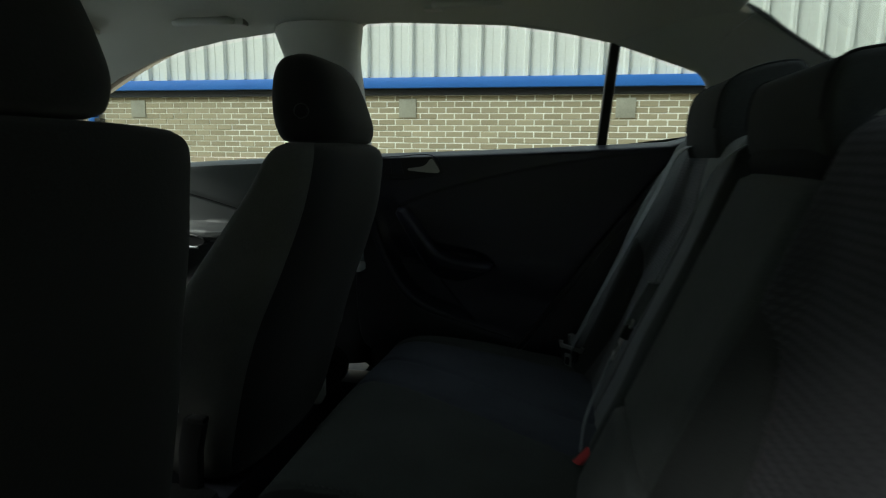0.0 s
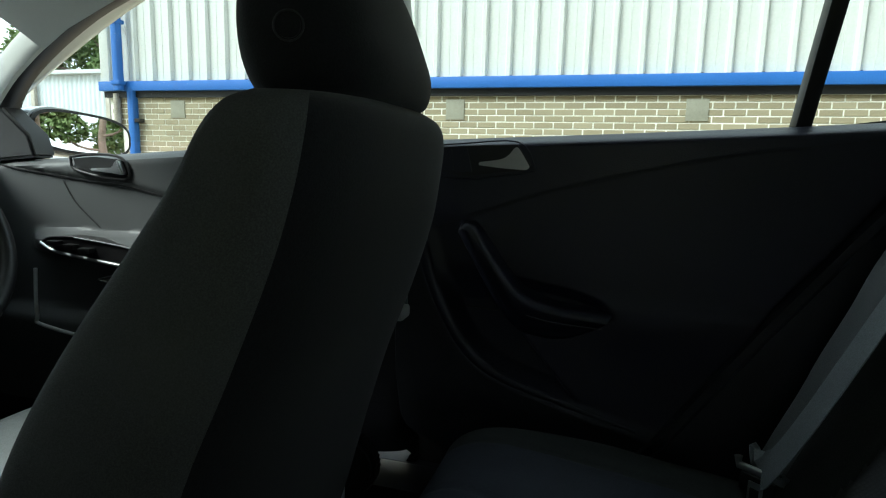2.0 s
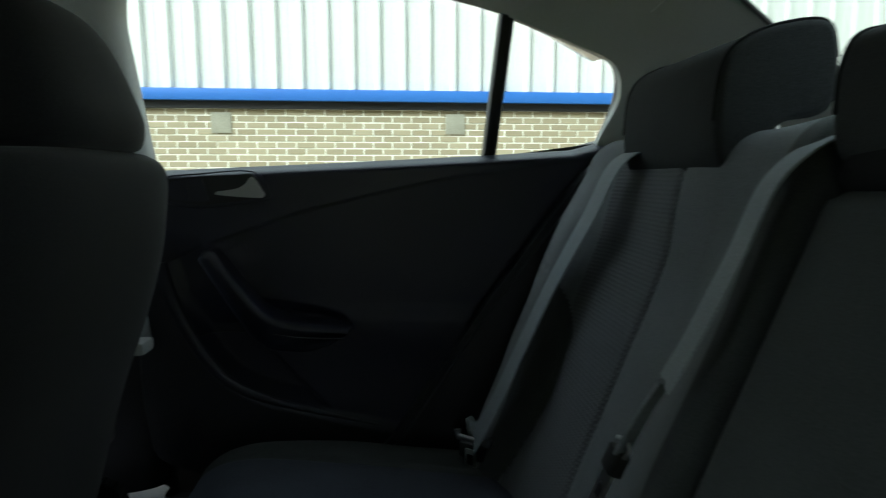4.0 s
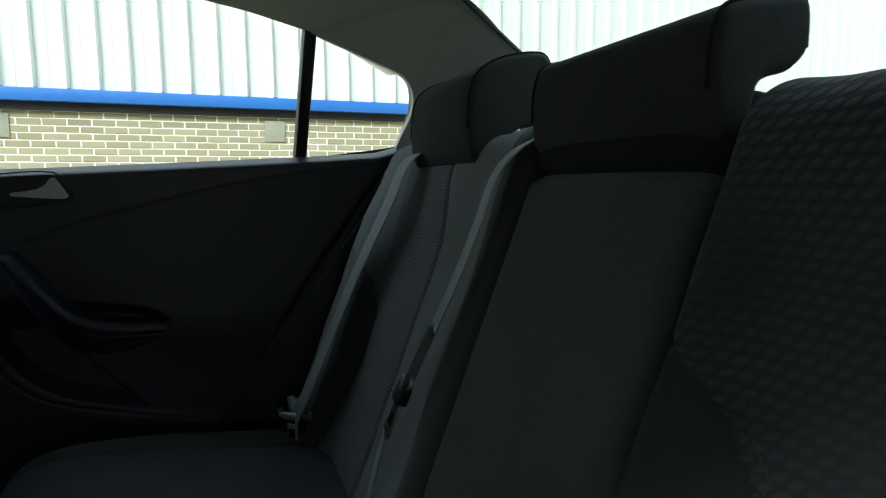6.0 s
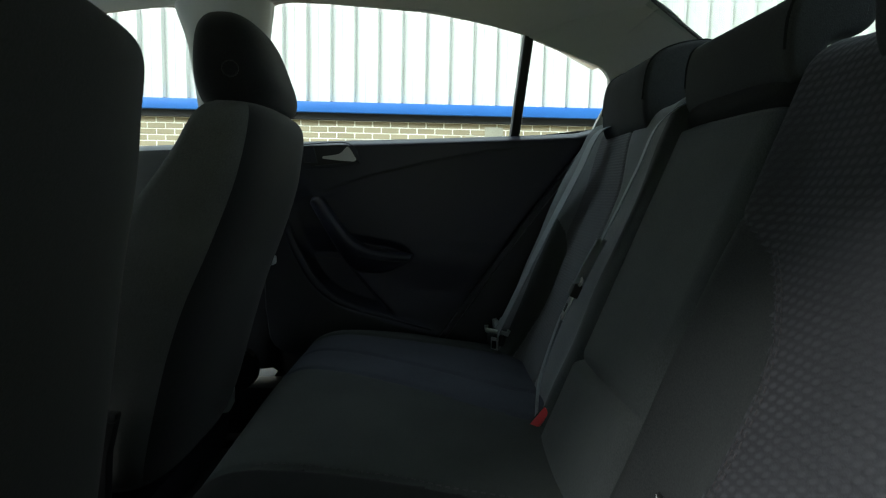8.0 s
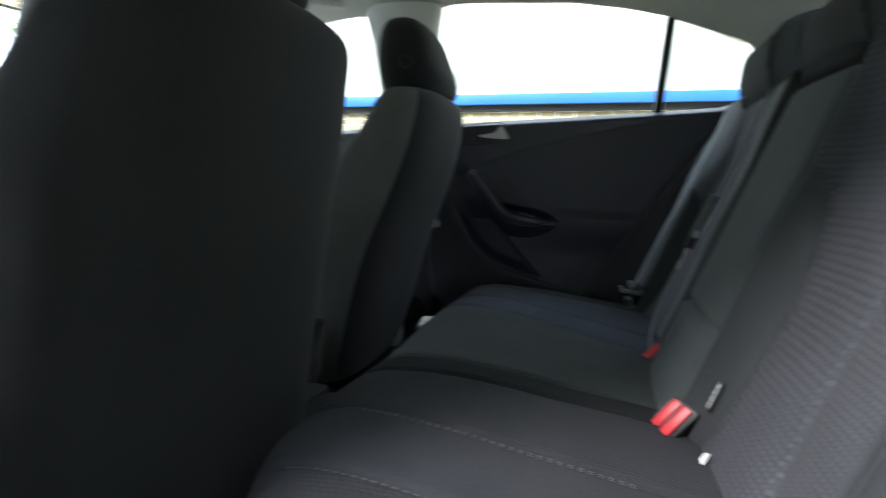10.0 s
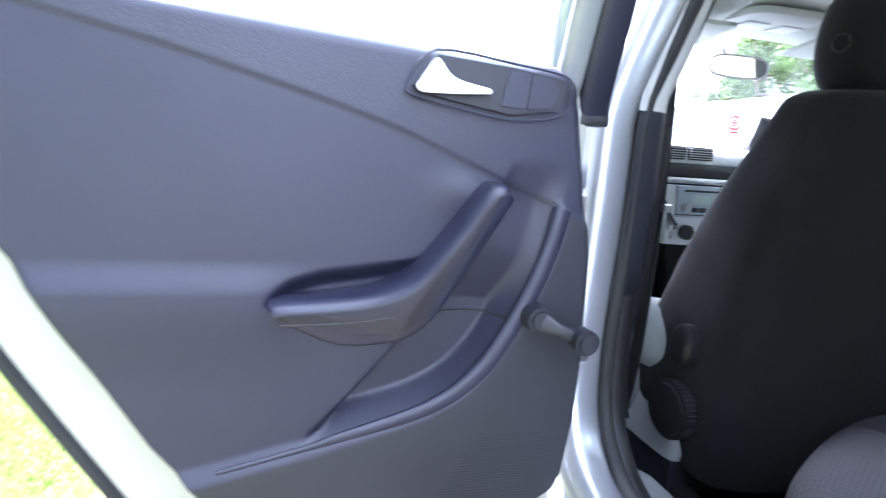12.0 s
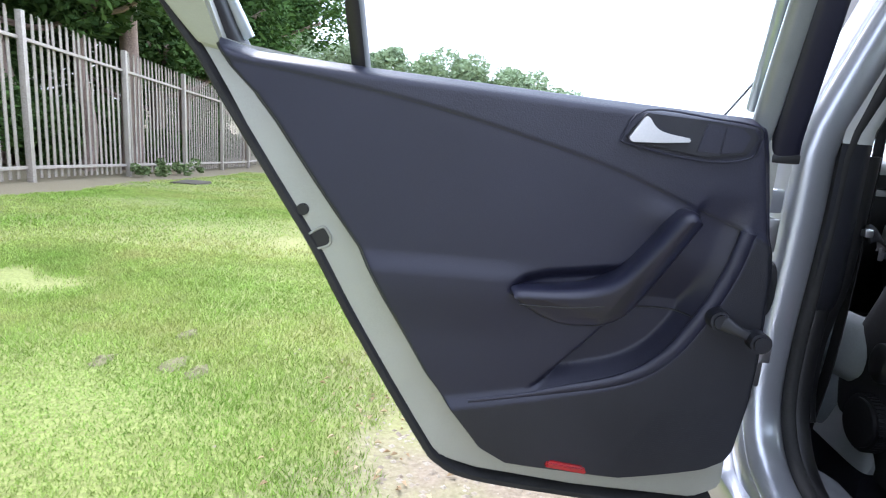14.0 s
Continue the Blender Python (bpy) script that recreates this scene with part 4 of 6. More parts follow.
def front_seat(cy, side):
    """cy: the seat's middle; side: 1 for the far seat, -1 for the near one."""
    seat = thing("front_seat", (-0.3, cy, 0.3), "dark cloth front car seat with adjustable headrest", "car seat", "front seats of the car")
    shape, lift = (SEAT_ROWS, 0.0) if side > 0 else (NEAR_ROWS, 0.010)
    table = [smooth_line([(r[0], r[1], r[2]) for r in shape], 4), smooth_line([(r[0], r[3], 0) for r in shape], 4)]
    rings = []
    for p, q in zip(*table):
        z, xb, th, hw = p.x, p.y, p.z, q.y
        pts = []
        for i in range(44):
            t = 2 * math.pi * (i + 0.5) / 44
            cs, sn = math.cos(t), math.sin(t)
            ux = math.copysign(abs(cs) ** 0.5, cs)
            uy = math.copysign(abs(sn) ** 0.5, sn)
            x = xb - th / 2 + ux * th / 2
            y = uy * hw
            if side < 0 and uy < 0:
                y *= 1 - (0.10 - 0.045 * step(0.70, 0.50, z)) * step(0.90, 0.68, z)
            if ux < 0:
                x -= 0.055 * abs(uy) ** 3 * step(1.0, 0.75, z) * abs(ux)
                x += 0.02 * (1 - uy * uy) * step(1.0, 0.8, z)
                y *= 1 + 0.05 * abs(ux)
            else:
                x += 0.012 * (1 - abs(uy) ** 3)
            pts.append((x, cy + y, z + 0.004 * (1 - uy * uy) * step(0.93, 1.01, z)))
        rings.append(pts)
    bm = loft(rings, caps=False)
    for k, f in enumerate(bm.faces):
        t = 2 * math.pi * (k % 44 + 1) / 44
        # Only the far seat's sides get the lit tone.
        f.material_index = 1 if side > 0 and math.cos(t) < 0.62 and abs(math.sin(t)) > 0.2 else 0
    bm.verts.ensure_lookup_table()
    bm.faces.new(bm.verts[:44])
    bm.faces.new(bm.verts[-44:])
    back = part("backrest", bm, (CLOTH_BACK, CLOTH_SIDE_LIT), seat, smooth=60)
    # headrest
    hr = [(1.020, 0.045, 0.05, 0.112), (1.028, 0.045, 0.065, 0.126), (1.055, 0.042, 0.072, 0.135), (1.09, 0.035, 0.068, 0.135), (1.13, 0.028, 0.060, 0.126), (1.155, 0.024, 0.051, 0.115), (1.172, 0.022, 0.038, 0.097), (1.181, 0.022, 0.018, 0.07)]
    rows = smooth_line([(z, x, t) for z, x, t, w in hr], 4), smooth_line([(z, w, 0) for z, x, t, w in hr], 4)
    hy, deep, wide, e = (cy + 0.005, 1.0, 1.0, 3.0) if side > 0 else (cy - 0.020, 1.07, 0.91, 2.7)
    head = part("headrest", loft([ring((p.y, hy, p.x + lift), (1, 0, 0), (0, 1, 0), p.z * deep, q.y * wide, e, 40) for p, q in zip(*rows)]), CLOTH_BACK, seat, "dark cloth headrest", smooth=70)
    for s in (-0.06, 0.06):
        part("headrest_post", cylinder((0.045, cy + s, 1.02 + lift), (0, 0, 1), 0.006, 0.08, 12), CHROME, seat, "chrome headrest post")
        part("collar", cylinder((0.045, cy + s, 1.024 + lift), (0, 0, 1), 0.013, 0.012, 16, 0.002), BLACK, seat)
    c, ax = Vector((0.050, hy - 0.133 * wide, 1.074 if side > 0 else 1.094)), Vector((0.32, -1, 0.05)).normalized()
    part("button", cylinder(c, ax, 0.0125, 0.012, 24, 0.002), CLOTH_BACK, head, "small round headrest button")
    ring_u = Vector((0, 0, 1)).cross(ax).normalized()
    part("button_ring", sweep([c + ax * 0.005 + (ring_u * math.cos(a) + ax.cross(ring_u) * math.sin(a)) * 0.0125 for a in np.linspace(0, 6.283, 30, endpoint=False)], 0.0009, 0.0009, side=ax, n=8, closed=True), BLACK, head, "thin glossy ring")
    # cushion
    rows = [(0.36, 0.22), (0.40, 0.245), (0.46, 0.262), (0.50, 0.262), (0.535, 0.25), (0.552, 0.225), (0.556, 0.19)]
    part("cushion", loft([ring((-0.37, cy, z), (1, 0, 0), (0, 1, 0), 0.22 - (0.262 - w) * 0.6, w, 4.5, 40) for z, w in rows]), (SEATGREY,), seat, "grey cloth seat cushion", smooth=60)
    for s in (-1, 1):
        part("cushion_bolster", loft([ring((x, cy + s * (0.20 + 0.01 * k), z), (0, 1, 0), (0, 0, 1), a, h, 2.6, 22) for x, z, a, h, k in ((-0.60, 0.53, 0.03, 0.03, 0), (-0.55, 0.545, 0.05, 0.05, 1), (-0.42, 0.56, 0.058, 0.06, 2), (-0.28, 0.575, 0.06, 0.065, 2), (-0.16, 0.58, 0.058, 0.062, 1), (-0.11, 0.57, 0.03, 0.03, 0))]), SEATGREY, seat, "raised grey cloth side bolster", smooth=60)
    part("frame", block((-0.56, cy - 0.23, 0.30), (-0.08, cy + 0.23, 0.37), 0.015), KICK, seat, "dark plastic seat base cover")
    for s in (-0.2, 0.2):
        part("rail", block((-0.6, cy + s - 0.02, 0.295), (0.02, cy + s + 0.02, 0.32), 0.004), BLACK, seat)
    out = cy + side * (0.245 if side > 0 else 0.232)
    wz = 0.462 if side > 0 else 0.478
    part("side_cover", loft([ring((-0.22, out - side * 0.02, z), (1, 0, 0), (0, 1, 0), a, b, 4, 24) for z, a, b in ((0.37, 0.14, 0.02), (0.39, 0.15, 0.021), (0.522, 0.15, 0.021), (0.541, 0.147, 0.018), (0.548, 0.14, 0.012))]), COVER, seat, "pale grey plastic side cover")
    part("tilt_wheel", cylinder((-0.075, out + side * 0.012, wz), (0, 1, 0), 0.052, 0.034, 40, 0.006), BLACK, seat, "ribbed round backrest tilt wheel")
    bm = bmesh.new()
    for k in range(40):
        a = 2 * math.pi * k / 40
        cylinder((-0.075 + 0.052 * math.cos(a), out + side * 0.012, wz + 0.052 * math.sin(a)), (0, 1, 0), 0.0022, 0.022, 6, bm=bm)
    part("wheel_ribs", bm, BLACK, seat)
    part("lumbar_lever", loft([ring((-0.062, out - side * 0.012 + side * d, 0.60), (1, 0, 0), (0, 0, 1), a, 1.35 * a, 2.2, 24) for d, a in ((0, 0.026), (0.02, 0.028), (0.035, 0.027), (0.041, 0.02))]), BLACK, seat, "dark oval adjusting lever")
    if side < 0:
        part("strap_clip", block((-0.014, -0.006, -0.026), (0.014, 0.008, 0.026), 0.003, turn=Matrix.Translation((-0.045, -0.517, 0.962)) @ Matrix.Rotation(0.35, 4, "Y")), BLACK, seat, "small black strap clip")
    # buckle stalk on the inner side
    inn = cy - side * 0.265
    part("buckle_stalk", sweep([(-0.11, inn, 0.40), (-0.10, inn - side * 0.008, 0.50), (-0.085, inn - side * 0.012, 0.555)], 0.012, 0.02, n=10, e=4), BLACK, seat, "black belt buckle stalk")
    part("buckle_button", block((-0.095, inn - side * 0.022, 0.553), (-0.065, inn - side * 0.004, 0.563), 0.003), BLACK, seat)
    return seat


front_seat(0.355, 1)
front_seat(-0.348, -1)


# ---- rear bench ----
bench = thing("rear_bench", (0.4, 0, 0.3), "dark cloth rear bench with striped cushion and folding backrest", "car seat")
PROFILE = smooth_line([(0.15, 0.0, 0.30), (0.115, 0.0, 0.40), (0.092, 0.0, 0.46), (0.098, 0.0, 0.515), (0.135, 0.0, 0.546), (0.21, 0.0, 0.556), (0.32, 0.0, 0.549), (0.46, 0.0, 0.532), (0.60, 0.0, 0.515)], 6)
SEAMS = ((-0.45, -0.50), (-0.31, -0.355), (-0.15, -0.165), (-0.06, -0.10), (0.315, 0.16), (0.45, 0.295), (0.585, 0.56))


def seam_y(q, x):
    """A cushion seam runs slightly aslant from the front to the back."""
    return q[0] + (q[1] - q[0]) * min(1.0, max(0.0, (x - 0.15) / 0.38))


def cushion_point(s, t):
    y = -0.705 + 1.41 * s
    k = t * (len(PROFILE) - 1)
    i = min(int(k), len(PROFILE) - 2)
    p = PROFILE[i].lerp(PROFILE[i + 1], k - i)
    edge = max(0.0, (abs(y) - 0.60) / 0.105)
    x = p.x + 0.10 * edge**2.5 * (1 - step(0.2, 0.6, p.x))
    if y < -0.36:
        x += 0.17 * ((-0.36 - y) / 0.345) ** 1.5 * (1 - step(0.15, 0.55, p.x))
    z = p.z - 0.05 * edge**2.5
    top = step(0.42, 0.53, p.z)
    for q in SEAMS:
        z -= 0.0055 * top * math.exp(-(((y - seam_y(q, x)) / 0.006) ** 2))
    z += 0.008 * top * math.cos(math.pi * (y - 0.27) / 0.56) if -0.01 < y < 0.55 else (0.008 * top * math.cos(math.pi * (y + 0.34) / 0.56) if -0.62 < y < -0.06 else 0.0)
    z += 0.0025 * noise.noise((x * 9, y * 7, 1.3))
    return Vector((x, y, z))


def cushion_tone(s, t):
    p = cushion_point(s, t)
    for q, tone in zip(SEAMS, (1, 2, 1, 3, 0, 4, 4)):
        if p.y < seam_y(q, p.x):
            return tone
    return 0


part("cushion", sheet(280, 80, cushion_point, mat_of=cushion_tone), (CLOTH_MID, INSERT_FLAT, STRIPE, CLOTH_DARK, STRIPE_COOL), bench, "dark cloth cushion with paler stripes", smooth=70)
BACK0, BACK1 = Vector((0.540, 0, 0.47)), Vector((0.750, 0, 1.008))
BACK_N = Vector((-(BACK1.z - BACK0.z), 0, BACK1.x - BACK0.x)).normalized()


def back_part(name, y0, y1, relief, tone, mats, label):
    def point(s, t):
        y = y0 + (y1 - y0) * s
        edge = min(s, 1 - s) * abs(y1 - y0)
        r = 0.022 * (1 - (1 - min(1.0, edge / 0.022)) ** 2) ** 0.5
        if t < 0.86:
            p = BACK0.lerp(BACK1, t / 0.86)
            n = BACK_N.copy()
            k = t / 0.86
        else:
            a = (t - 0.86) / 0.14 * math.pi * 0.62
            n = (BACK_N * math.cos(a) + Vector((-BACK_N.z, 0, BACK_N.x)) * -math.sin(a)).normalized()
            p = BACK1.copy()
            k = 1.0
        d = r - 0.022 + relief(y, k)
        if t >= 0.86:
            q = BACK1 - BACK_N * 0.045 + Vector((0, 0, 0.0))
            pt = q + n * (0.045 + d)
        else:
            pt = p + n * d
        return Vector((pt.x, y, pt.z))

    bm = sheet(150, 130, point, mat_of=(lambda s, t: tone(y0 + (y1 - y0) * s, t / 0.86)))
    skirt(bm, lambda p: p - BACK_N * 0.05)
    return part(name, bm, mats, bench, label, smooth=70)


def inner_edge(k):
    """Where the inner bolster of a seat meets its woven middle."""
    return lerp([(0, 0.19), (0.2, 0.236), (0.32, 0.252), (0.46, 0.253), (0.56, 0.243), (0.63, 0.218), (0.69, 0.188), (0.74, 0.145), (0.77, 0.12), (1.0, 0.12)], k)


def outer_edge(k):
    """The inner border of the outboard bolster of the far seat."""
    return lerp([(0, 0.56), (0.1, 0.54), (0.28, 0.515), (0.42, 0.506), (0.55, 0.512), (0.62, 0.54), (0.67, 0.585), (0.70, 0.66)], k)


def outer_seams(y, k):
    return (0.345, outer_edge(k)) if y > 0 else (inner_edge(k), 0.41, 0.545, 0.592)


def outer_relief(y, k):
    a, flat = abs(y), 1 - 0.75 * step(0.78, 1.0, k)
    rim = 0.26 if y > 0 else inner_edge(k) + 0.02
    n = 0.012 - 0.030 * step(0.13, max(0.2, rim), a) * flat
    n += 0.046 * step(0.49, 0.61, a) * flat - 0.020 * step(0.64, 0.70, a)
    n += 0.004 * noise.noise((y * 6, k * 5, 3.1))
    for q in outer_seams(y, k):
        n -= 0.005 * math.exp(-(((a - q) / 0.0045) ** 2))
    return n


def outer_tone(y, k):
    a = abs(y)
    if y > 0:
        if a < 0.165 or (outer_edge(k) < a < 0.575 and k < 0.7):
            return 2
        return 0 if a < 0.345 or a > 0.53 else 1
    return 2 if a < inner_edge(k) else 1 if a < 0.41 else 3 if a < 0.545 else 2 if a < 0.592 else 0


def mid_relief(y, k):
    n = 0.003 + 0.008 * (1 - abs((y + 0.008) / 0.13) ** 4)
    n -= 0.010 * math.exp(-(((k - 0.32) / 0.010) ** 2))
    n += 0.007 * step(0.335, 0.31, k)
    n -= 0.012 * math.exp(-(((k - 0.955) / 0.010) ** 2))
    return n


# Far and near halves take lit and shaded tones of one cloth.
back_part("backrest", 0.122, 0.70, outer_relief, outer_tone, (CLOTH_REST_LIT, INSERT_LIT, CLOTH_ARM), "dark cloth backrest with a woven insert")
back_part("backrest", -0.70, -0.139, outer_relief, outer_tone, (CLOTH, INSERT, CLOTH, INSERT_SHADED), "dark cloth backrest with a woven insert")
# The panel's top roll takes dark cloth for the shade below the headrest.
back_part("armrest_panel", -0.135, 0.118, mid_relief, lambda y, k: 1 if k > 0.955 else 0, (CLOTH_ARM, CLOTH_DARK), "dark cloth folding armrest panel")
REST_OUTER = [(0.760, 0.990), (0.740, 1.008), (0.733, 1.05), (0.738, 1.10), (0.753, 1.126), (0.786, 1.143), (0.832, 1.152), (0.854, 1.146), (0.863, 1.115), (0.862, 1.072), (0.846, 1.056), (0.812, 1.05), (0.796, 1.035), (0.785, 1.0)]
REST_MIDDLE = [(0.757, 1.002), (0.742, 1.010), (0.736, 1.04), (0.738, 1.075), (0.750, 1.098), (0.785, 1.106), (0.818, 1.111), (0.830, 1.103), (0.831, 1.075), (0.815, 1.058), (0.795, 1.052), (0.781, 1.043), (0.772, 1.010)]


def pad(profile, y0, y1, r, lift=0.0):
    """A cushion of one closed (x, z) profile from y0 to y1, its ends rounded by r."""
    loop = curve2(profile + profile[:1], 4)[:-1]
    n = len(loop)
    rows = []
    ends = [(r * (1 - math.sin(a)), r * (1 - math.cos(a))) for a in np.linspace(0, math.pi / 2, 6)]
    for along, inset in [(a, b) for b, a in ends] + [(y1 - y0 - a, b) for b, a in reversed(ends)]:
        row = []
        for i, (x, z) in enumerate(loop):
            a, c = loop[i - 2], loop[(i + 2) % n]
            ln = math.hypot(c[0] - a[0], c[1] - a[1]) or 1.0
            row.append((x + (c[1] - a[1]) / ln * inset, y0 + along, z - (c[0] - a[0]) / ln * inset + lift))
        rows.append(row)
    return loft(rows)


for y0, y1, profile, post_x in ((0.265, 0.508, REST_OUTER, 0.83), (-0.132, 0.115, REST_MIDDLE, 0.782), (-0.492, -0.247, REST_OUTER, 0.83)):
    rest = part("headrest", pad(profile, y0, y1, 0.009), CLOTH, bench, "low dark cloth headrest", smooth=50)
    edge = [(x, z) for x, z in curve2(profile[2:9], 4)]
    for y in (y0 + 0.006, y1 - 0.006):
        part("piping", sweep([(x, y, z) for x, z in edge], 0.0018, 0.0018, n=6), CLOTH_DARK, rest)
    for y in (y0 + 0.055, y1 - 0.055):
        part("headrest_post", cylinder((post_x, y, 1.03), (0.1, 0, 1), 0.0055, 0.09, 12), CHROME, bench, "chrome headrest post")
        part("collar", cylinder((post_x - 0.004, y, 1.008), (0, 0, 1), 0.012, 0.012, 16, 0.002), BLACK, bench)


def on_back(y, k, off=0.03):
    p = BACK0.lerp(BACK1, k) + BACK_N * off
    return Vector((p.x, y, p.z))


def stitches(name, path, parent):
    """A row of short thread stitches along a path."""
    bm = bmesh.new()
    pts, gone = smooth_line(path, 30), 0.0
    start = pts[0]
    for a, c in zip(pts, pts[1:]):
        gone += (c - a).length
        if gone > 0.010:
            d = (c - a).normalized()
            sweep([c - d * 0.003, c + d * 0.003], 0.0007, 0.0007, side=(0, 0, 1) if abs(d.z) < 0.9 else (0, 1, 0), n=5, bm=bm)
            gone = 0.0
    return part(name, bm, THREAD, parent, "pale purple thread")


def lifted(y, x):
    """The cushion's surface under (x, y), a hair above it."""
    best = min((cushion_point((y + 0.705) / 1.41, k / 120) for k in range(40, 121)), key=lambda p: abs(p.x - x))
    return best + Vector((0, 0, 0.0012))


for q, d in ((SEAMS[1], -0.008), (SEAMS[1], -0.014), (SEAMS[0], -0.008), (SEAMS[3], 0.007)):
    stitches("stitching", [lifted(seam_y(q, x) + d, x) for x in np.linspace(0.16, 0.50, 12)], bench)
for dy in (0.010, 0.016):
    stitches("stitching", [on_back(-inner_edge(k) - dy, k, outer_relief(-inner_edge(k) - dy, k) + 0.001) for k in np.linspace(0.12, 0.70, 14)], bench)

# belts
def over(y, k, gap=0.004):
    """A point just above the outer backrest."""
    return on_back(y, min(k, 1.0), outer_relief(y, k) + gap)


belt = thing("seat_belt", (0.5, 0.55, 0.55), "grey webbing seat belt with a steel tongue", "seat belt", "rear seat belts")
line = smooth_line([(0.84, 0.47, 1.012), (0.775, 0.472, 1.028), on_back(0.480, 0.99), on_back(0.511, 0.84), on_back(0.550, 0.65), on_back(0.549, 0.49, 0.036), on_back(0.552, 0.32, 0.04), on_back(0.568, 0.2, 0.04), (0.538, 0.592, 0.566)], 6)
part("webbing", sweep(line, 0.026, 0.0012, side=(0, 1, 0), e=6, n=12), WEB, belt)
line = smooth_line([(0.538, 0.592, 0.562), over(0.625, 0.17, 0.006), (0.575, 0.67, 0.50)], 6)
part("lap_webbing", sweep(line, 0.02, 0.0012, side=(0, 1, 0), e=6, n=12), WEB, belt)
a, c = Vector((0.514, 0.612, 0.562)), Vector((0.560, 0.574, 0.562))
d = (c - a).normalized()
part("tongue", sweep([a - d * 0.002 + Vector((0, 0, 0.012)), a, a.lerp(c, 0.5), c, c + d * 0.002 + Vector((0, 0, 0.010))], 0.0055, 0.0045, side=(0, 0, 1), e=3, n=12), CHROME, belt, "steel belt tongue")
turn = Matrix.Translation(a.lerp(c, 0.5)) @ Matrix.Rotation(math.atan2(d.y, d.x), 4, "Z")
part("tongue_grip", block((-0.024, -0.010, -0.030), (0.024, 0.006, -0.003), 0.005, turn=turn), BLACK, belt, "black plastic tongue grip")
part("tongue_blade", block((-0.010, -0.013, -0.046), (0.010, -0.009, -0.010), 0.002, turn=turn), CHROME, belt)
part("blade_slot", block((-0.006, -0.0145, -0.036), (0.006, -0.0125, -0.018), 0.001, turn=turn), BLACK, belt)
belt = thing("seat_belt", (0.6, 0.15, 0.55), "dark webbing centre belt hanging down the backrest", "seat belt", "rear seat belts")
line = smooth_line([(0.82, 0.130, 1.005), (0.772, 0.133, 1.030), on_back(0.139, 0.96, 0.028), on_back(0.144, 0.83), on_back(0.153, 0.70), on_back(0.164, 0.62)], 6)
part("webbing", sweep(line, 0.020, 0.0012, side=(0.25, 1, 0), e=6, n=12), WEB, belt)
line = smooth_line([on_back(0.164, 0.625), on_back(0.174, 0.57), on_back(0.184, 0.485)], 6)
part("twisted_webbing", sweep(line, 0.012, 0.003, side=(0.9, 0.4, 0.3), e=3, n=10), WEB, belt)
line = smooth_line([on_back(0.198, 0.385), on_back(0.190, 0.32), on_back(0.165, 0.2), (0.548, 0.15, 0.53)], 5)
part("lower_webbing", sweep(line, 0.006, 0.002, side=(0, 1, 0), e=3, n=10), WEB, belt)
turn = Matrix.Translation(on_back(0.189, 0.445)) @ Matrix.Rotation(0.36, 4, "Y") @ Matrix.Rotation(0.12, 4, "X")
part("tongue_grip", block((-0.007, -0.012, 0.002), (0.007, 0.012, 0.026), 0.003, turn=turn), BLACK, belt)
part("tongue", sweep(smooth_line([turn @ Vector((0, y, z)) for y, z in ((-0.012, 0.024), (-0.014, 0.034), (0.0, 0.036), (0.013, 0.031))], 5), 0.0022, 0.0022, n=8), CHROME, belt, "steel belt tongue")
part("tongue_blade", block((-0.0015, -0.010, -0.040), (0.0015, 0.010, 0.004), 0.001, turn=turn), CHROME, belt)
part("blade_slot", block((-0.0022, -0.005, -0.026), (0.0022, 0.005, -0.012), 0.0, turn=turn), BLACK, belt)
long_axis, facing = Vector((0.64, 0.10, 0.76)).normalized(), Vector((-0.35, -0.75, 0.56))
facing = (facing - long_axis * facing.dot(long_axis)).normalized()
short_axis = facing.cross(long_axis)
for x, y, z in ((0.549, 0.135, 0.535), (0.545, -0.165, 0.541), (0.552, -0.200, 0.545)):
    b = thing("belt_buckle", (x, y, 0.50), "black belt buckle with a red press button", "belt buckle", "rear belt buckles")
    turn = Matrix((long_axis, short_axis, facing)).transposed().to_4x4()
    turn.translation = (x, y, z)
    part("body", block((-0.026, -0.012, -0.055), (0.026, 0.010, -0.003), 0.005, turn=turn), BLACK, b)
    button = part("press_button", block((-0.022, -0.0065, -0.012), (0.022, 0.0065, 0.003), 0.003, turn=turn), RED, b, "red press button")
    part("slot", block((-0.014, 0.0075, -0.010), (0.014, 0.0095, -0.002), 0.0, turn=turn), BLACK, b)
tag = thing("anchor_tag", on_back(-0.212, 0.20, 0.0), "small black tag with white lettering on the backrest", "tag")
up = (BACK1 - BACK0).normalized()
turn = Matrix((up, Vector((0, 1, 0)), -Vector((0, 1, 0)).cross(up))).transposed().to_4x4()
turn.translation = on_back(-0.214, 0.22, outer_relief(-0.214, 0.22) + 0.003)
part("tag", block((-0.019, -0.006, -0.001), (0.019, 0.006, 0.0012), 0.0008, turn=turn), BLACK, tag)
words = bpy.data.curves.new("lettering", "FONT")
words.body, words.size, words.align_x, words.align_y, words.extrude = "ISOFIX", 0.011, "CENTER", "CENTER", 0.0003
sample = bpy.data.objects.new("lettering", words)
letters = bmesh.new()
letters.from_mesh(bpy.data.meshes.new_from_object(sample))
bpy.data.objects.remove(sample)
bmesh.ops.transform(letters, matrix=turn @ Matrix.Translation((0, 0, 0.0018)), verts=letters.verts)
part("lettering", letters, WHITE, tag, "white capital letters")
slip = thing("care_label", on_back(-0.262, 0.12, 0.0), "small white label sewn into the seat seam", "label")
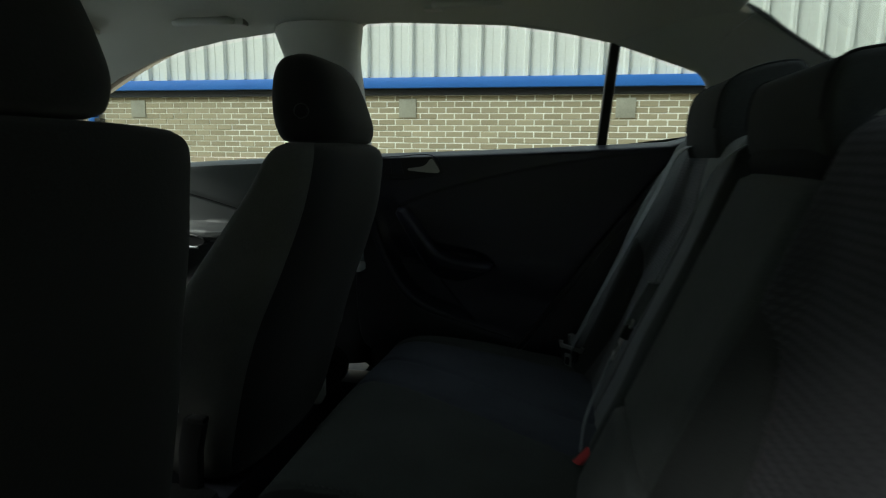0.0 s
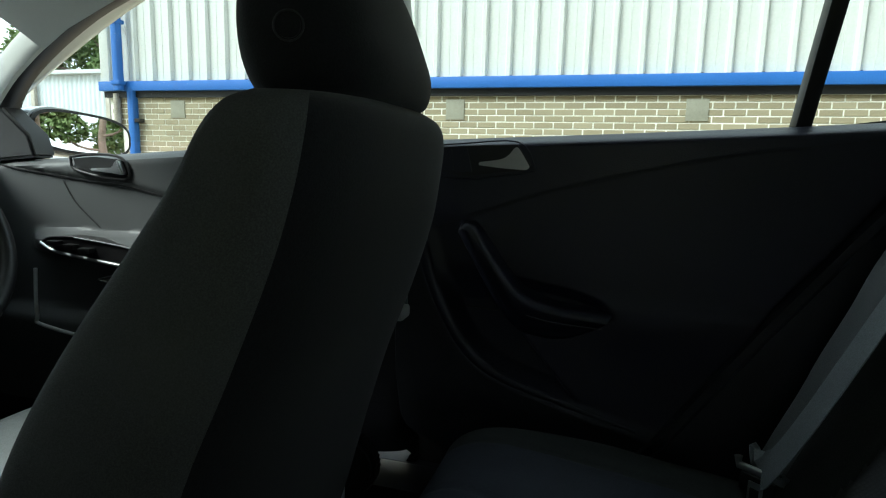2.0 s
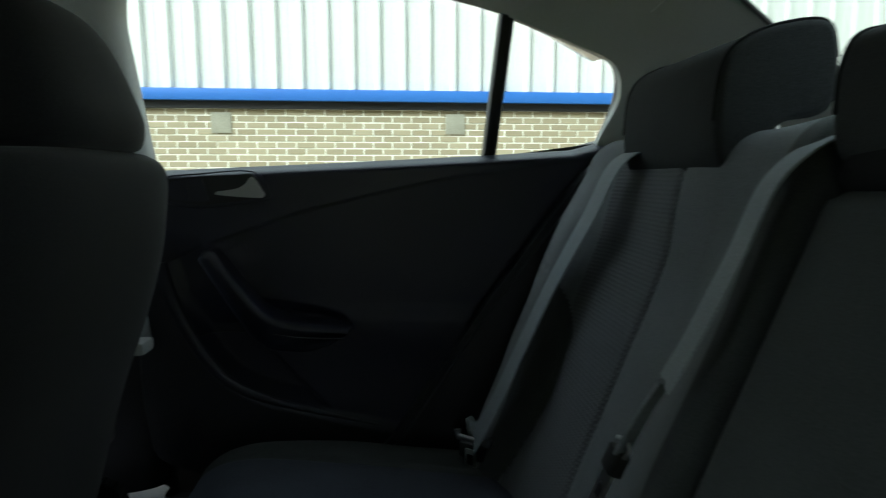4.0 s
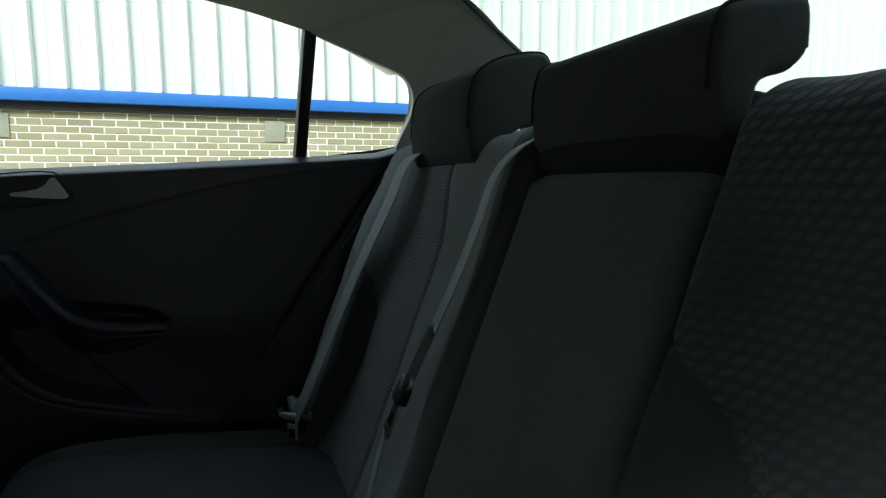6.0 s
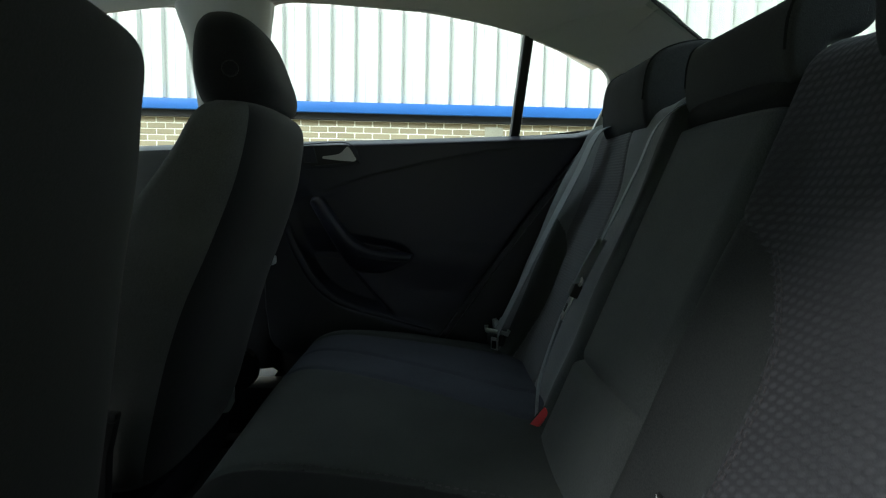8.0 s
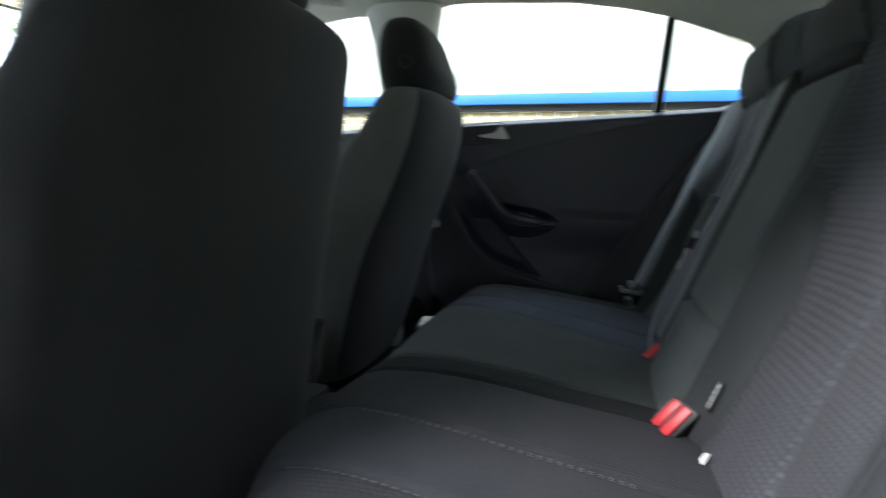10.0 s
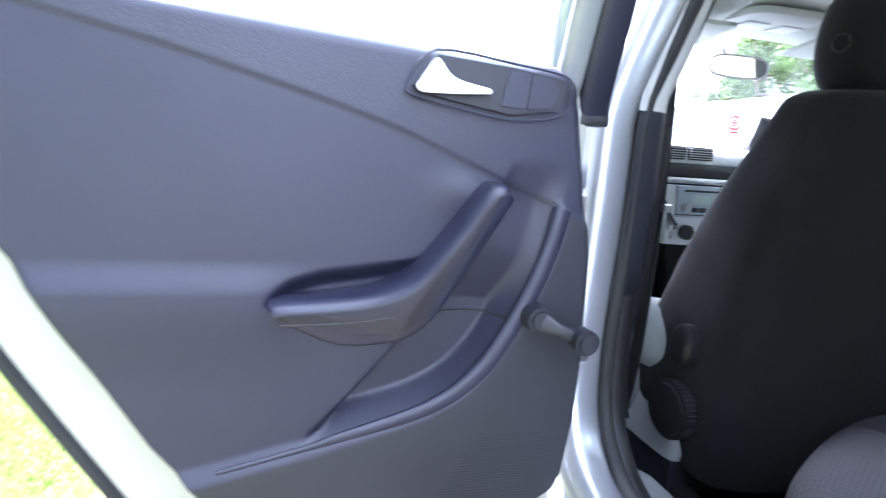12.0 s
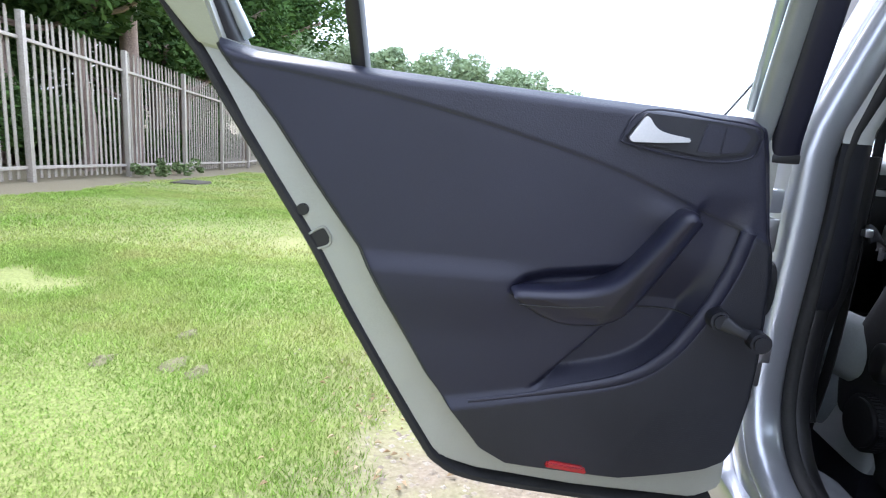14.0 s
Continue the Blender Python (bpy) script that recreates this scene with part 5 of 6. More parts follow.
part("label", block((-0.012, -0.006, -0.001), (0.012, 0.006, 0.001), 0.0006, turn=Matrix.Translation(on_back(-0.262, 0.11, outer_relief(-0.262, 0.11) + 0.008)) @ Matrix.Rotation(-0.9, 4, "Y") @ Matrix.Rotation(0.5, 4, "Z")), WHITE, slip)
belt = thing("seat_belt", (-0.1, 0.7, 0.7), "front seat belt with a pale plastic guide on the pillar", "seat belt", "front seat belts")
part("webbing", sweep(smooth_line([(-0.10, 0.665, 1.2), (-0.06, 0.70, 0.9), (-0.035, 0.705, 0.76), (-0.03, 0.71, 0.70)], 6), 0.002, 0.023, side=(0, 1, 0), e=5, n=12), WEB, belt)
part("guide", block((-0.06, 0.655, 0.70), (-0.0, 0.70, 0.722), 0.006), GREYTRIM, belt, "pale plastic belt guide")

belt = thing("seat_belt", (-0.1, -0.68, 0.8), "dark front seat belt with a steel tongue hanging by the pillar", "seat belt", "front seat belts")
part("webbing", sweep(smooth_line([(-0.13, -0.645, 1.2), (-0.09, -0.665, 1.0), (-0.075, -0.672, 0.86), (-0.08, -0.675, 0.6), (-0.10, -0.68, 0.44)], 6), 0.0015, 0.022, side=(0.2, 1, 0), e=5, n=12), CLOTH_DARK, belt)
part("guide", block((-0.031, -0.70, 0.831), (-0.017, -0.686, 0.844), 0.003), CHROME, belt, "bright belt guide")
part("loop", sweep(smooth_line([(-0.03, -0.688, 0.835), (-0.09, -0.64, 0.83), (-0.148, -0.59, 0.81), (-0.15, -0.587, 0.79)], 5), 0.0015, 0.016, side=(0, 1, 0.3), e=5, n=10), CLOTH_DARK, belt)
part("tongue", block((-0.152, -0.590, 0.772), (-0.144, -0.583, 0.797), 0.002), CHROME, belt, "steel belt tongue")


# ---- dashboard ----
dash = thing("dashboard", (-0.9, 0, 0.6), "grey dashboard with round-edged vents, radio and heater controls", "dashboard")
PROF = smooth_line([(-1.38, 0, 0.945), (-1.15, 0, 0.965), (-0.95, 0, 0.978), (-0.82, 0, 0.965), (-0.775, 0, 0.943), (-0.765, 0, 0.90), (-0.772, 0, 0.86), (-0.79, 0, 0.80), (-0.84, 0, 0.70), (-0.92, 0, 0.56), (-1.0, 0, 0.46)], 5)


def dash_point(s, t):
    y = -0.73 + 1.46 * s
    k = t * (len(PROF) - 1)
    i = min(int(k), len(PROF) - 2)
    p = PROF[i].lerp(PROF[i + 1], k - i)
    hump = math.exp(-(((y - 0.36) / 0.17) ** 4))
    return Vector((p.x - 0.05 * (y / 0.73) ** 2 - 0.16 * step(0.50, 0.73, y) + 0.03 * hump * step(0.8, 0.97, p.z), y, p.z + 0.05 * hump * step(0.90, 0.97, p.z) * step(-1.15, -0.95, p.x)))


part("top", skirt(sheet(80, 50, dash_point, mat_of=lambda s, t: 0 if t < 0.52 else 1), lambda p: p + Vector((-0.05, 0, -0.02))), (GREYTRIM, BLACK), dash, "pale grey dashboard top")
part("trim_strip", block((-0.775, -0.70, 0.855), (-0.758, 0.16, 0.873), 0.004), ALU, dash, "brushed metal strip")
# Black band put in for the shade above the metal strip.
part("shadow_band", block((-0.778, -0.70, 0.876), (-0.762, 0.16, 0.915), 0.004), BLACK, dash)
for y0 in (-0.205, -0.11):
    vent = part("vent", block((-0.80, y0, 0.925), (-0.764, y0 + 0.085, 0.965), 0.006), BLACK, dash, "dark air vent")
    for k in range(5):
        part("slat", block((-0.768, y0 + 0.004, 0.930 + 0.007 * k), (-0.758, y0 + 0.081, 0.9325 + 0.007 * k), 0), GREYTRIM, vent)
console = part("console", loft([ring((x, -0.02, z), (1, 0, 0), (0, 1, 0), 0.05, w, 5, 24) for z, w, x in ((0.672, 0.152, -0.79), (0.70, 0.158, -0.79), (0.80, 0.165, -0.79), (0.85, 0.165, -0.80))]), GREYTRIM, dash, "grey centre console")
part("lower_console", loft([ring((x, -0.02, z), (1, 0, 0), (0, 1, 0), 0.05, w, 5, 24) for z, w, x in ((0.40, 0.10, -0.74), (0.55, 0.12, -0.78), (0.668, 0.15, -0.79))]), CARPET, dash, "dark lower console")
radio = part("radio", block((-0.76, -0.15, 0.755), (-0.735, 0.11, 0.85), 0.004), RADIO, console, "grey radio unit with a pale display")
part("slot", block((-0.738, -0.13, 0.832), (-0.7335, 0.09, 0.838), 0.001), BLACK, radio)
part("display", block((-0.738, -0.10, 0.795), (-0.7335, 0.06, 0.824), 0.002), DISPLAY, radio, "pale grey-green display")
for k in range(6):
    part("radio_key", block((-0.738, -0.10 + 0.027 * k, 0.772), (-0.731, -0.078 + 0.027 * k, 0.786), 0.002), BLACK, radio)
part("radio_seam", block((-0.738, -0.15, 0.762), (-0.7335, 0.11, 0.765), 0.0005), BLACK, radio)
part("radio_knob", cylinder((-0.725, -0.125, 0.785), (1, 0, 0), 0.013, 0.02, 20, 0.003), CHROME, radio)
for k in range(3):
    kn = part("heater_knob", cylinder((-0.725, -0.115 + 0.10 * k, 0.712), (1, 0, 0), 0.022, 0.026, 28, 0.004), BLACK, console, "dark heater knob")
    part("knob_ring", cylinder((-0.737, -0.115 + 0.10 * k, 0.712), (1, 0, 0), 0.026, 0.006, 28, 0.001), ALU, kn)
gear = thing("gear_lever", (-0.52, 0, 0.5), "black gear lever on the centre console", "gear lever")
part("gaiter", loft([ring((-0.5, 0, z), (1, 0, 0), (0, 1, 0), a, a, 3, 20) for z, a in ((0.42, 0.07), (0.47, 0.055), (0.53, 0.02), (0.57, 0.012))]), BLACK, gear)
part("knob", loft([ring((-0.5, 0, z), (1, 0, 0), (0, 1, 0), a, a, 2.4, 20) for z, a in ((0.565, 0.012), (0.585, 0.022), (0.61, 0.024), (0.628, 0.014))]), BLACK, gear)
tun = block((-0.78, -0.10, 0.30), (-0.05, 0.10, 0.43), 0.03)
setting("centre_console", tun, CARPET, "dark plastic console between the front seats", "console")
wheel = thing("steering_wheel", (-0.74, 0.36, 0.8), "black steering wheel with a padded hub", "steering wheel")
circle = [Vector((-0.72 + 0.185 * math.sin(a) * -0.42, 0.36 + 0.185 * math.cos(a), 0.83 + 0.185 * math.sin(a) * 0.9)) for a in np.linspace(0, 2 * math.pi, 48, endpoint=False)]
part("rim", sweep(circle, 0.015, 0.015, side=(-0.9, 0, -0.42), n=12, closed=True), BLACK, wheel)
part("hub", cylinder((-0.74, 0.36, 0.825), (0.9, 0, 0.42), 0.075, 0.05, 32, 0.012), BLACK, wheel)
for a, b in (((-0.73, 0.44, 0.83), (-0.72, 0.535, 0.835)), ((-0.73, 0.28, 0.83), (-0.72, 0.185, 0.835)), ((-0.72, 0.36, 0.76), (-0.655, 0.36, 0.665))):
    part("spoke", sweep([a, b], 0.008, 0.02, side=(0.9, 0, 0.42), e=3, n=10), BLACK, wheel)
part("column", cylinder((-0.84, 0.36, 0.78), (0.9, 0, 0.42), 0.04, 0.16, 20, 0.005), BLACK, wheel)

bm = sheet(24, 8, lambda a, c: Vector((-1.02 + 0.25 * c, 0.36 + 0.215 * math.cos(math.pi * (1 - a)), 0.962 + 0.075 * math.sin(math.pi * a) ** 0.7 * (0.75 + 0.25 * c))))
part("instrument_hood", skirt(bm, lambda p: p + Vector((0, 0, -0.008))), BLACK, dash, "black hood over the instruments")

# rear-view mirror, sun visors, console lamp, grab handle
inner = thing("rear_view_mirror", (-0.76, 0.01, 1.2), "grey interior mirror hanging from the windscreen", "mirror")
part("housing", loft([ring((x, 0.01, 1.205), (0, 1, 0), (0.12, 0, 1), w, h, 3.2, 30) for x, w, h in ((-0.78, 0.075, 0.02), (-0.765, 0.10, 0.031), (-0.752, 0.105, 0.034))]), GREYTRIM, inner)
part("glass", loft([ring((x, 0.01, 1.205), (0, 1, 0), (0.12, 0, 1), 0.098, 0.028, 3.2, 30) for x in (-0.7515, -0.7505)]), MIRROR, inner)
part("stem", sweep([(-0.78, 0.01, 1.215), (-0.82, 0.01, 1.25), (-0.83, 0.01, 1.265)], 0.008, n=10), BLACK, inner)
for y in (-0.33, 0.33):
    v = thing("sun_visor", (-0.62, y, 1.3), "pale grey folded sun visor under the roof", "sun visor", "sun visors")
    part("flap", block((-0.75, y - 0.19, 1.272), (-0.60, y + 0.19, 1.286), 0.006, turn=Matrix.Translation((-0.60, y, 1.28)) @ Matrix.Rotation(-0.16, 4, "Y") @ Matrix.Translation((0.60, -y, -1.28))), HEADLINER, v)
lamp = thing("roof_console", (-0.66, 0, 1.31), "grey overhead console with unlit reading lamps", "console")
part("housing", loft([ring((-0.64, 0, z), (1, 0, 0), (0, 1, 0), a, b, 4, 28) for z, a, b in ((1.325, 0.09, 0.12), (1.308, 0.085, 0.115), (1.300, 0.07, 0.10))]), PILLAR, lamp)
for s in (-0.055, 0.055):
    part("lens", block((-0.69, s - 0.035, 1.295), (-0.62, s + 0.035, 1.302), 0.003), GREYTRIM, lamp)
for y, s in ((0.59, 1), (-0.59, -1)):
    for x in (-0.36, 0.28):
        g = thing("grab_handle", (x, y, 1.32), "pale grey folding grab handle on the roof edge", "handle", "roof grab handles")
        zz = lerp(TOP, x) + 0.022
        part("grip", sweep(smooth_line([(x - 0.075, y, zz + 0.012), (x - 0.068, y - 0.03 * s, zz + 0.004), (x - 0.04, y - 0.045 * s, zz), (x + 0.04, y - 0.045 * s, zz), (x + 0.068, y - 0.03 * s, zz + 0.004), (x + 0.075, y, zz + 0.012)], 6), 0.010, 0.008, side=(0, 0.3, 1), n=10), PILLAR, g)
        for dx in (-0.08, 0.08):
            part("mount", block((x + dx - 0.022, y - 0.014, zz - 0.004), (x + dx + 0.022, y + 0.016, zz + 0.024), 0.008), PILLAR, g)

# the round windscreen sticker
STK = Vector((-1.115, 0.327, 1.077))
sn = Vector((0.48, 0, -0.88)).normalized()
stick = thing("sticker", STK, "round red and white sticker on the windscreen", "sticker")
sx, sz = Vector((0, 1, 0)), Vector((0.88, 0, 0.48))
sax = Vector((0.85, -0.5, 0.15)).normalized()
part("disc", cylinder(STK + sax * 0.004, sax, 0.028, 0.001, 32), RED, stick)
part("white_ring", cylinder(STK + sax * 0.005, sax, 0.020, 0.001, 32), WHITE, stick, "white inner ring")
part("red_centre", cylinder(STK + sax * 0.006, sax, 0.013, 0.001, 32), RED, stick)
bm = bmesh.new()
su = Vector((0, 0, 1)).cross(sax).normalized()
for q in (-0.005, 0.005):
    sweep([STK + sax * 0.007 + su * x + Vector((0, 0, q)) for x in (-0.008, 0.0, 0.008)], 0.0006, 0.0016, side=tuple(sax), n=6, bm=bm)
part("swirl", bm, WHITE, stick, "white swirl mark")
bm = block((STK.x + 0.003, STK.y - 0.022, STK.z - 0.037), (STK.x + 0.004, STK.y + 0.022, STK.z - 0.030), 0)
part("lettering", bm, RED, stick, "small red line of lettering")

# outer body: wings, boot lid, bumpers, wheels
body = thing("saloon_exterior", (0, 0, 0), "silver painted saloon wings, boot lid and steel wheels", "vehicle")
for s in (1, -1):
    arch = [(1.15 + 0.36 * math.cos(a), 0.33 + 0.36 * math.sin(a)) for a in np.linspace(0, math.pi, 14)]
    rear = [(0.87, 1.01), (1.35, 1.03), (1.92, 1.0), (2.0, 0.72), (1.97, 0.33)] + arch + [(0.79, 0.45)]
    part("rear_wing", prism(rear, lambda u, n, z, s=s: (u, (n - 0.12 * max(0.0, u - 1.5) ** 2) * s, z), 0.815, 0.865, 0.01), SILVER, body)
    arch = [(-1.55 + 0.36 * math.cos(a), 0.33 + 0.36 * math.sin(a)) for a in np.linspace(0, math.pi, 14)]
    nose = [(-1.17, 0.925), (-1.17, 0.33)] + arch + [(-2.2, 0.33), (-2.38, 0.5), (-2.36, 0.72), (-1.9, 0.86)]
    part("front_wing", prism(nose, lambda u, n, z, s=s: (u, (n - 0.16 * max(0.0, -1.6 - u) ** 2) * s, z), 0.80, 0.865, 0.01), SILVER, body)
    for x in (-1.55, 1.15):
        circle = [Vector((x + 0.255 * math.cos(a), 0.77 * s, 0.318 + 0.255 * math.sin(a))) for a in np.linspace(0, 2 * math.pi, 40, endpoint=False)]
        w = part("wheel", cylinder((x, 0.80 * s, 0.318), (0, 1, 0), 0.20, 0.08, 36, 0.01), ALU, body, "grey steel wheel")
        part("tyre", sweep(circle, 0.095, 0.062, side=(0, 1, 0), e=3, n=14, closed=True), RUBBER, w, "black rubber tyre")
part("boot_lid", skirt(sheet(10, 20, lambda a, c: Vector((1.33 + 0.60 * a, (2 * c - 1) * (0.80 - 0.06 * a), 1.03 + 0.012 * math.sin(math.pi * c) - 0.03 * a * a))), lambda p: p - Vector((0, 0, 0.05))), SILVER, body)
part("rear_panel", block((1.90, -0.76, 0.60), (1.96, 0.76, 1.0), 0.02), SILVER, body)
part("rear_bumper", block((1.88, -0.80, 0.30), (2.05, 0.80, 0.62), 0.05), SILVER, body)
part("front_bumper", block((-2.46, -0.74, 0.25), (-2.28, 0.74, 0.60), 0.05), SILVER, body)
part("grille", block((-2.40, -0.60, 0.60), (-2.33, 0.60, 0.76), 0.02), BLACK, body, "black front grille")

# outside mirrors
for s in (1, -1):
    m = thing("wing_mirror", (-0.95, 0.95 * s, 0.95), "silver painted door mirror", "mirror", "door mirrors")
    out = []
    for dx, k in ((-0.16, 0.35), (-0.13, 0.72), (-0.07, 0.95), (-0.01, 1.0), (0.0, 0.97)):
        out.append([(-1.0 + dx, s * (0.965 + 0.135 * k * y), 1.01 + 0.060 * k * z - 0.012 * y) for y, z in ((q.x, q.y) for q in ring((0, 0, 0), (1, 0, 0), (0, 1, 0), 1, 1, 2.8, 36))])
    part("housing", loft(out), SILVER, m)
    oval = [(q.x, q.y) for q in ring((0, 0, 0), (1, 0, 0), (0, 1, 0), 1, 1, 3.0, 36)]
    g = [[(-0.968 + dx + 0.027 * y, s * (0.962 + 0.112 * y), 1.01 + 0.046 * z - 0.012 * y) for y, z in oval] for dx in (0.001, 0.003)]
    part("glass", loft(g), MIRROR, m)
    g = [[(-0.968 + dx + 0.028 * y, s * (0.962 + 0.120 * y), 1.01 + 0.053 * z - 0.012 * y) for y, z in oval] for dx in (-0.03, 0.0005)]
    part("rim", loft(g), BLACK, m)
    part("stalk", sweep([(-1.02, 0.78 * s, 0.94), (-1.02, 0.83 * s, 0.945), (-1.04, 0.90 * s, 0.965)], 0.03, 0.022, side=(1, 0, 0), e=3, n=12), SILVER, m)

# aerial-thin wiper arm seen above the belt of the open door
wip = thing("wiper", (-1.1, -0.3, 0.99), "black wiper arm lying on the windscreen", "wiper")
part("arm", sweep([(-1.36, -0.5, 0.985), (-1.22, -0.3, 1.055), (-1.2, 0.05, 1.07)], 0.004, n=8), BLACK, wip)


# ---- outdoors: ground ----
def ground_z(x, y):
    z = -0.056 * max(0.0, min(14.0, -4.2 - x)) * step(2.0, -3.0, y)
    return z


gm = mat("ground_cover", (0.17, 0.20, 0.05), 0.95, grain=0.6, grain_scale=70, stain=0.95, stain_scale=0.8, tint=(0.27, 0.255, 0.10), bump=0.02, bump_scale=40)
nt, b = gm.node_tree, gm.node_tree.nodes["Principled BSDF"]
tc, sep, nz = nt.nodes.new("ShaderNodeTexCoord"), nt.nodes.new("ShaderNodeSeparateXYZ"), nt.nodes.new("ShaderNodeTexNoise")
nz.inputs["Scale"].default_value, nz.inputs["Detail"].default_value = 2.2, 8
add, rng, mix = nt.nodes.new("ShaderNodeMath"), nt.nodes.new("ShaderNodeMapRange"), nt.nodes.new("ShaderNodeMix")
add.operation, mix.data_type = "MULTIPLY_ADD", "RGBA"
nt.links.new(tc.outputs["Object"], sep.inputs[0])
nt.links.new(tc.outputs["Object"], nz.inputs["Vector"])
nt.links.new(nz.outputs["Fac"], add.inputs[0])
add.inputs[1].default_value = 1.6
nt.links.new(sep.outputs["Y"], add.inputs[2])
rng.inputs["From Min"].default_value, rng.inputs["From Max"].default_value = -1.15, -0.5
nt.links.new(add.outputs[0], rng.inputs["Value"])
grit = nt.nodes.new("ShaderNodeTexNoise")
grit.inputs["Scale"].default_value, grit.inputs["Detail"].default_value = 55, 6
nt.links.new(tc.outputs["Object"], grit.inputs["Vector"])
stone = nt.nodes.new("ShaderNodeMix")
stone.data_type = "RGBA"
stone.inputs[6].default_value, stone.inputs[7].default_value = (0.15, 0.115, 0.068, 1), (0.34, 0.29, 0.21, 1)
nt.links.new(grit.outputs["Fac"], stone.inputs[0])
nt.links.new(rng.outputs[0], mix.inputs[0])
nt.links.new(b.inputs["Base Color"].links[0].from_socket, mix.inputs[6])
nt.links.new(stone.outputs[2], mix.inputs[7])
nt.links.new(mix.outputs[2], b.inputs["Base Color"])
soil, off, edge_m = nt.nodes.new("ShaderNodeMix"), nt.nodes.new("ShaderNodeMath"), nt.nodes.new("ShaderNodeMapRange")
soil.data_type, off.operation = "RGBA", "MULTIPLY_ADD"
off.inputs[1].default_value = -0.1825
nt.links.new(sep.outputs["X"], off.inputs[0])
nt.links.new(add.outputs[0], off.inputs[2])
edge_m.inputs["From Min"].default_value, edge_m.inputs["From Max"].default_value = -4.75, -4.35
nt.links.new(off.outputs[0], edge_m.inputs["Value"])
soil.inputs[6].default_value = (0.23, 0.195, 0.115, 1)
nt.links.new(edge_m.outputs[0], soil.inputs[0])
nt.links.new(mix.outputs[2], soil.inputs[7])
nt.links.new(soil.outputs[2], b.inputs["Base Color"])
xs = [-300, -120, -60, -40, -30] + [-24 + 0.6 * k for k in range(50)] + [8, 12, 20, 40, 120, 300]
ys = [-300, -100, -50, -30, -20, -16] + [-14 + 0.6 * k for k in range(26)] + [3, 5, 8, 12, 20, 60, 300]
bm = bmesh.new()
g = [[bm.verts.new((x, y, ground_z(x, y) + (0.02 * noise.noise((x * 0.9, y * 0.9, 0)) if -8 > y or y < -2 else 0))) for y in ys] for x in xs]
for i in range(len(xs) - 1):
    for j in range(len(ys) - 1):
        bm.faces.new((g[i][j], g[i + 1][j], g[i + 1][j + 1], g[i][j + 1]))
setting("ground", bm, gm, "grass and gravel ground sloping away from the car", "ground")


def blades(name, count, x0, x1, y0, y1, h, w, rnd, keep):
    verts, faces = [], []
    for _ in range(count):
        x, y = rnd.uniform(x0, x1), rnd.uniform(y0, y1)
        if not keep(x, y):
            continue
        z = ground_z(x, y)
        a, hh = rnd.uniform(0, 6.283), h * rnd.uniform(0.45, 1.25)
        lx, ly = rnd.uniform(-1.1, 1.1) * hh, rnd.uniform(-1.1, 1.1) * hh
        dx, dy = math.cos(a) * w, math.sin(a) * w
        k = len(verts)
        verts += [(x - dx, y - dy, z - 0.005), (x + dx, y + dy, z - 0.005), (x + lx * 0.45 + dx * 0.7, y + ly * 0.45 + dy * 0.7, z + hh * 0.6), (x + lx * 0.45 - dx * 0.7, y + ly * 0.45 - dy * 0.7, z + hh * 0.6), (x + lx, y + ly, z + hh)]
        faces += [(k, k + 1, k + 2, k + 3), (k + 3, k + 2, k + 4)]
    me = bpy.data.meshes.new(name)
    me.from_pydata(verts, [], faces)
    me.materials.append(BLADE)
    return new(name, me)


rnd = random.Random(5)


def grassy(x, y):
    patch = noise.noise((x * 0.8, y * 0.8, 4.0)) + 0.5 * noise.noise((x * 2.6, y * 2.6, 9.0))
    if y - 0.1825 * x < -5.5 - 0.3 * patch:
        return False
    return y < -1.52 - 0.3 * patch - abs(rnd.gauss(0, 0.2)) and patch > -0.45 - 0.3 * rnd.random()


tagged(blades("grass", 240000, -2.8, 0.7, -4.6, -1.4, 0.021, 0.0014, rnd, grassy), "short patchy green grass", "grass", kind="stuff")
tagged(blades("middle_grass", 130000, -6.5, -2.0, -7.2, -1.6, 0.022, 0.0026, rnd, grassy), "short green lawn grass", "grass", kind="stuff")
tagged(blades("far_grass", 70000, -14, -5.5, -9.2, -1.8, 0.022, 0.005, rnd, grassy), "short grass running to the fence", "grass", kind="stuff")

# gravel
verts, faces = [], []
for _ in range(5200):
    x, y = rnd.uniform(-2.6, 1.2), rnd.uniform(-2.3, -0.85)
    if y < -1.6 - 0.25 * noise.noise((x * 1.6, 3.3, 0)) and rnd.random() < 0.97:
        continue
    r = rnd.choice((0.003, 0.005, 0.007, 0.011))
    k = len(verts)
    verts += [(x + r * sx_ * rnd.uniform(0.7, 1.3), y + r * sy_ * rnd.uniform(0.7, 1.3), r * sz_ * 0.4 * rnd.uniform(0.7, 1.2)) for sx_, sy_, sz_ in ((1, 0, 0), (0, 1, 0), (-1, 0, 0), (0, -1, 0), (0, 0, 1), (0, 0, -1))]
    faces += [(k + a, k + b_, k + c) for a, b_, c in ((0, 1, 4), (1, 2, 4), (2, 3, 4), (3, 0, 4), (1, 0, 5), (2, 1, 5), (3, 2, 5), (0, 3, 5))]
me = bpy.data.meshes.new("gravel")
me.from_pydata(verts, [], faces)
me.materials.append(PEBBLE)
tagged(new("gravel", me), "loose grey and brown gravel beside the car", "gravel", kind="stuff")
verts, faces = [], []
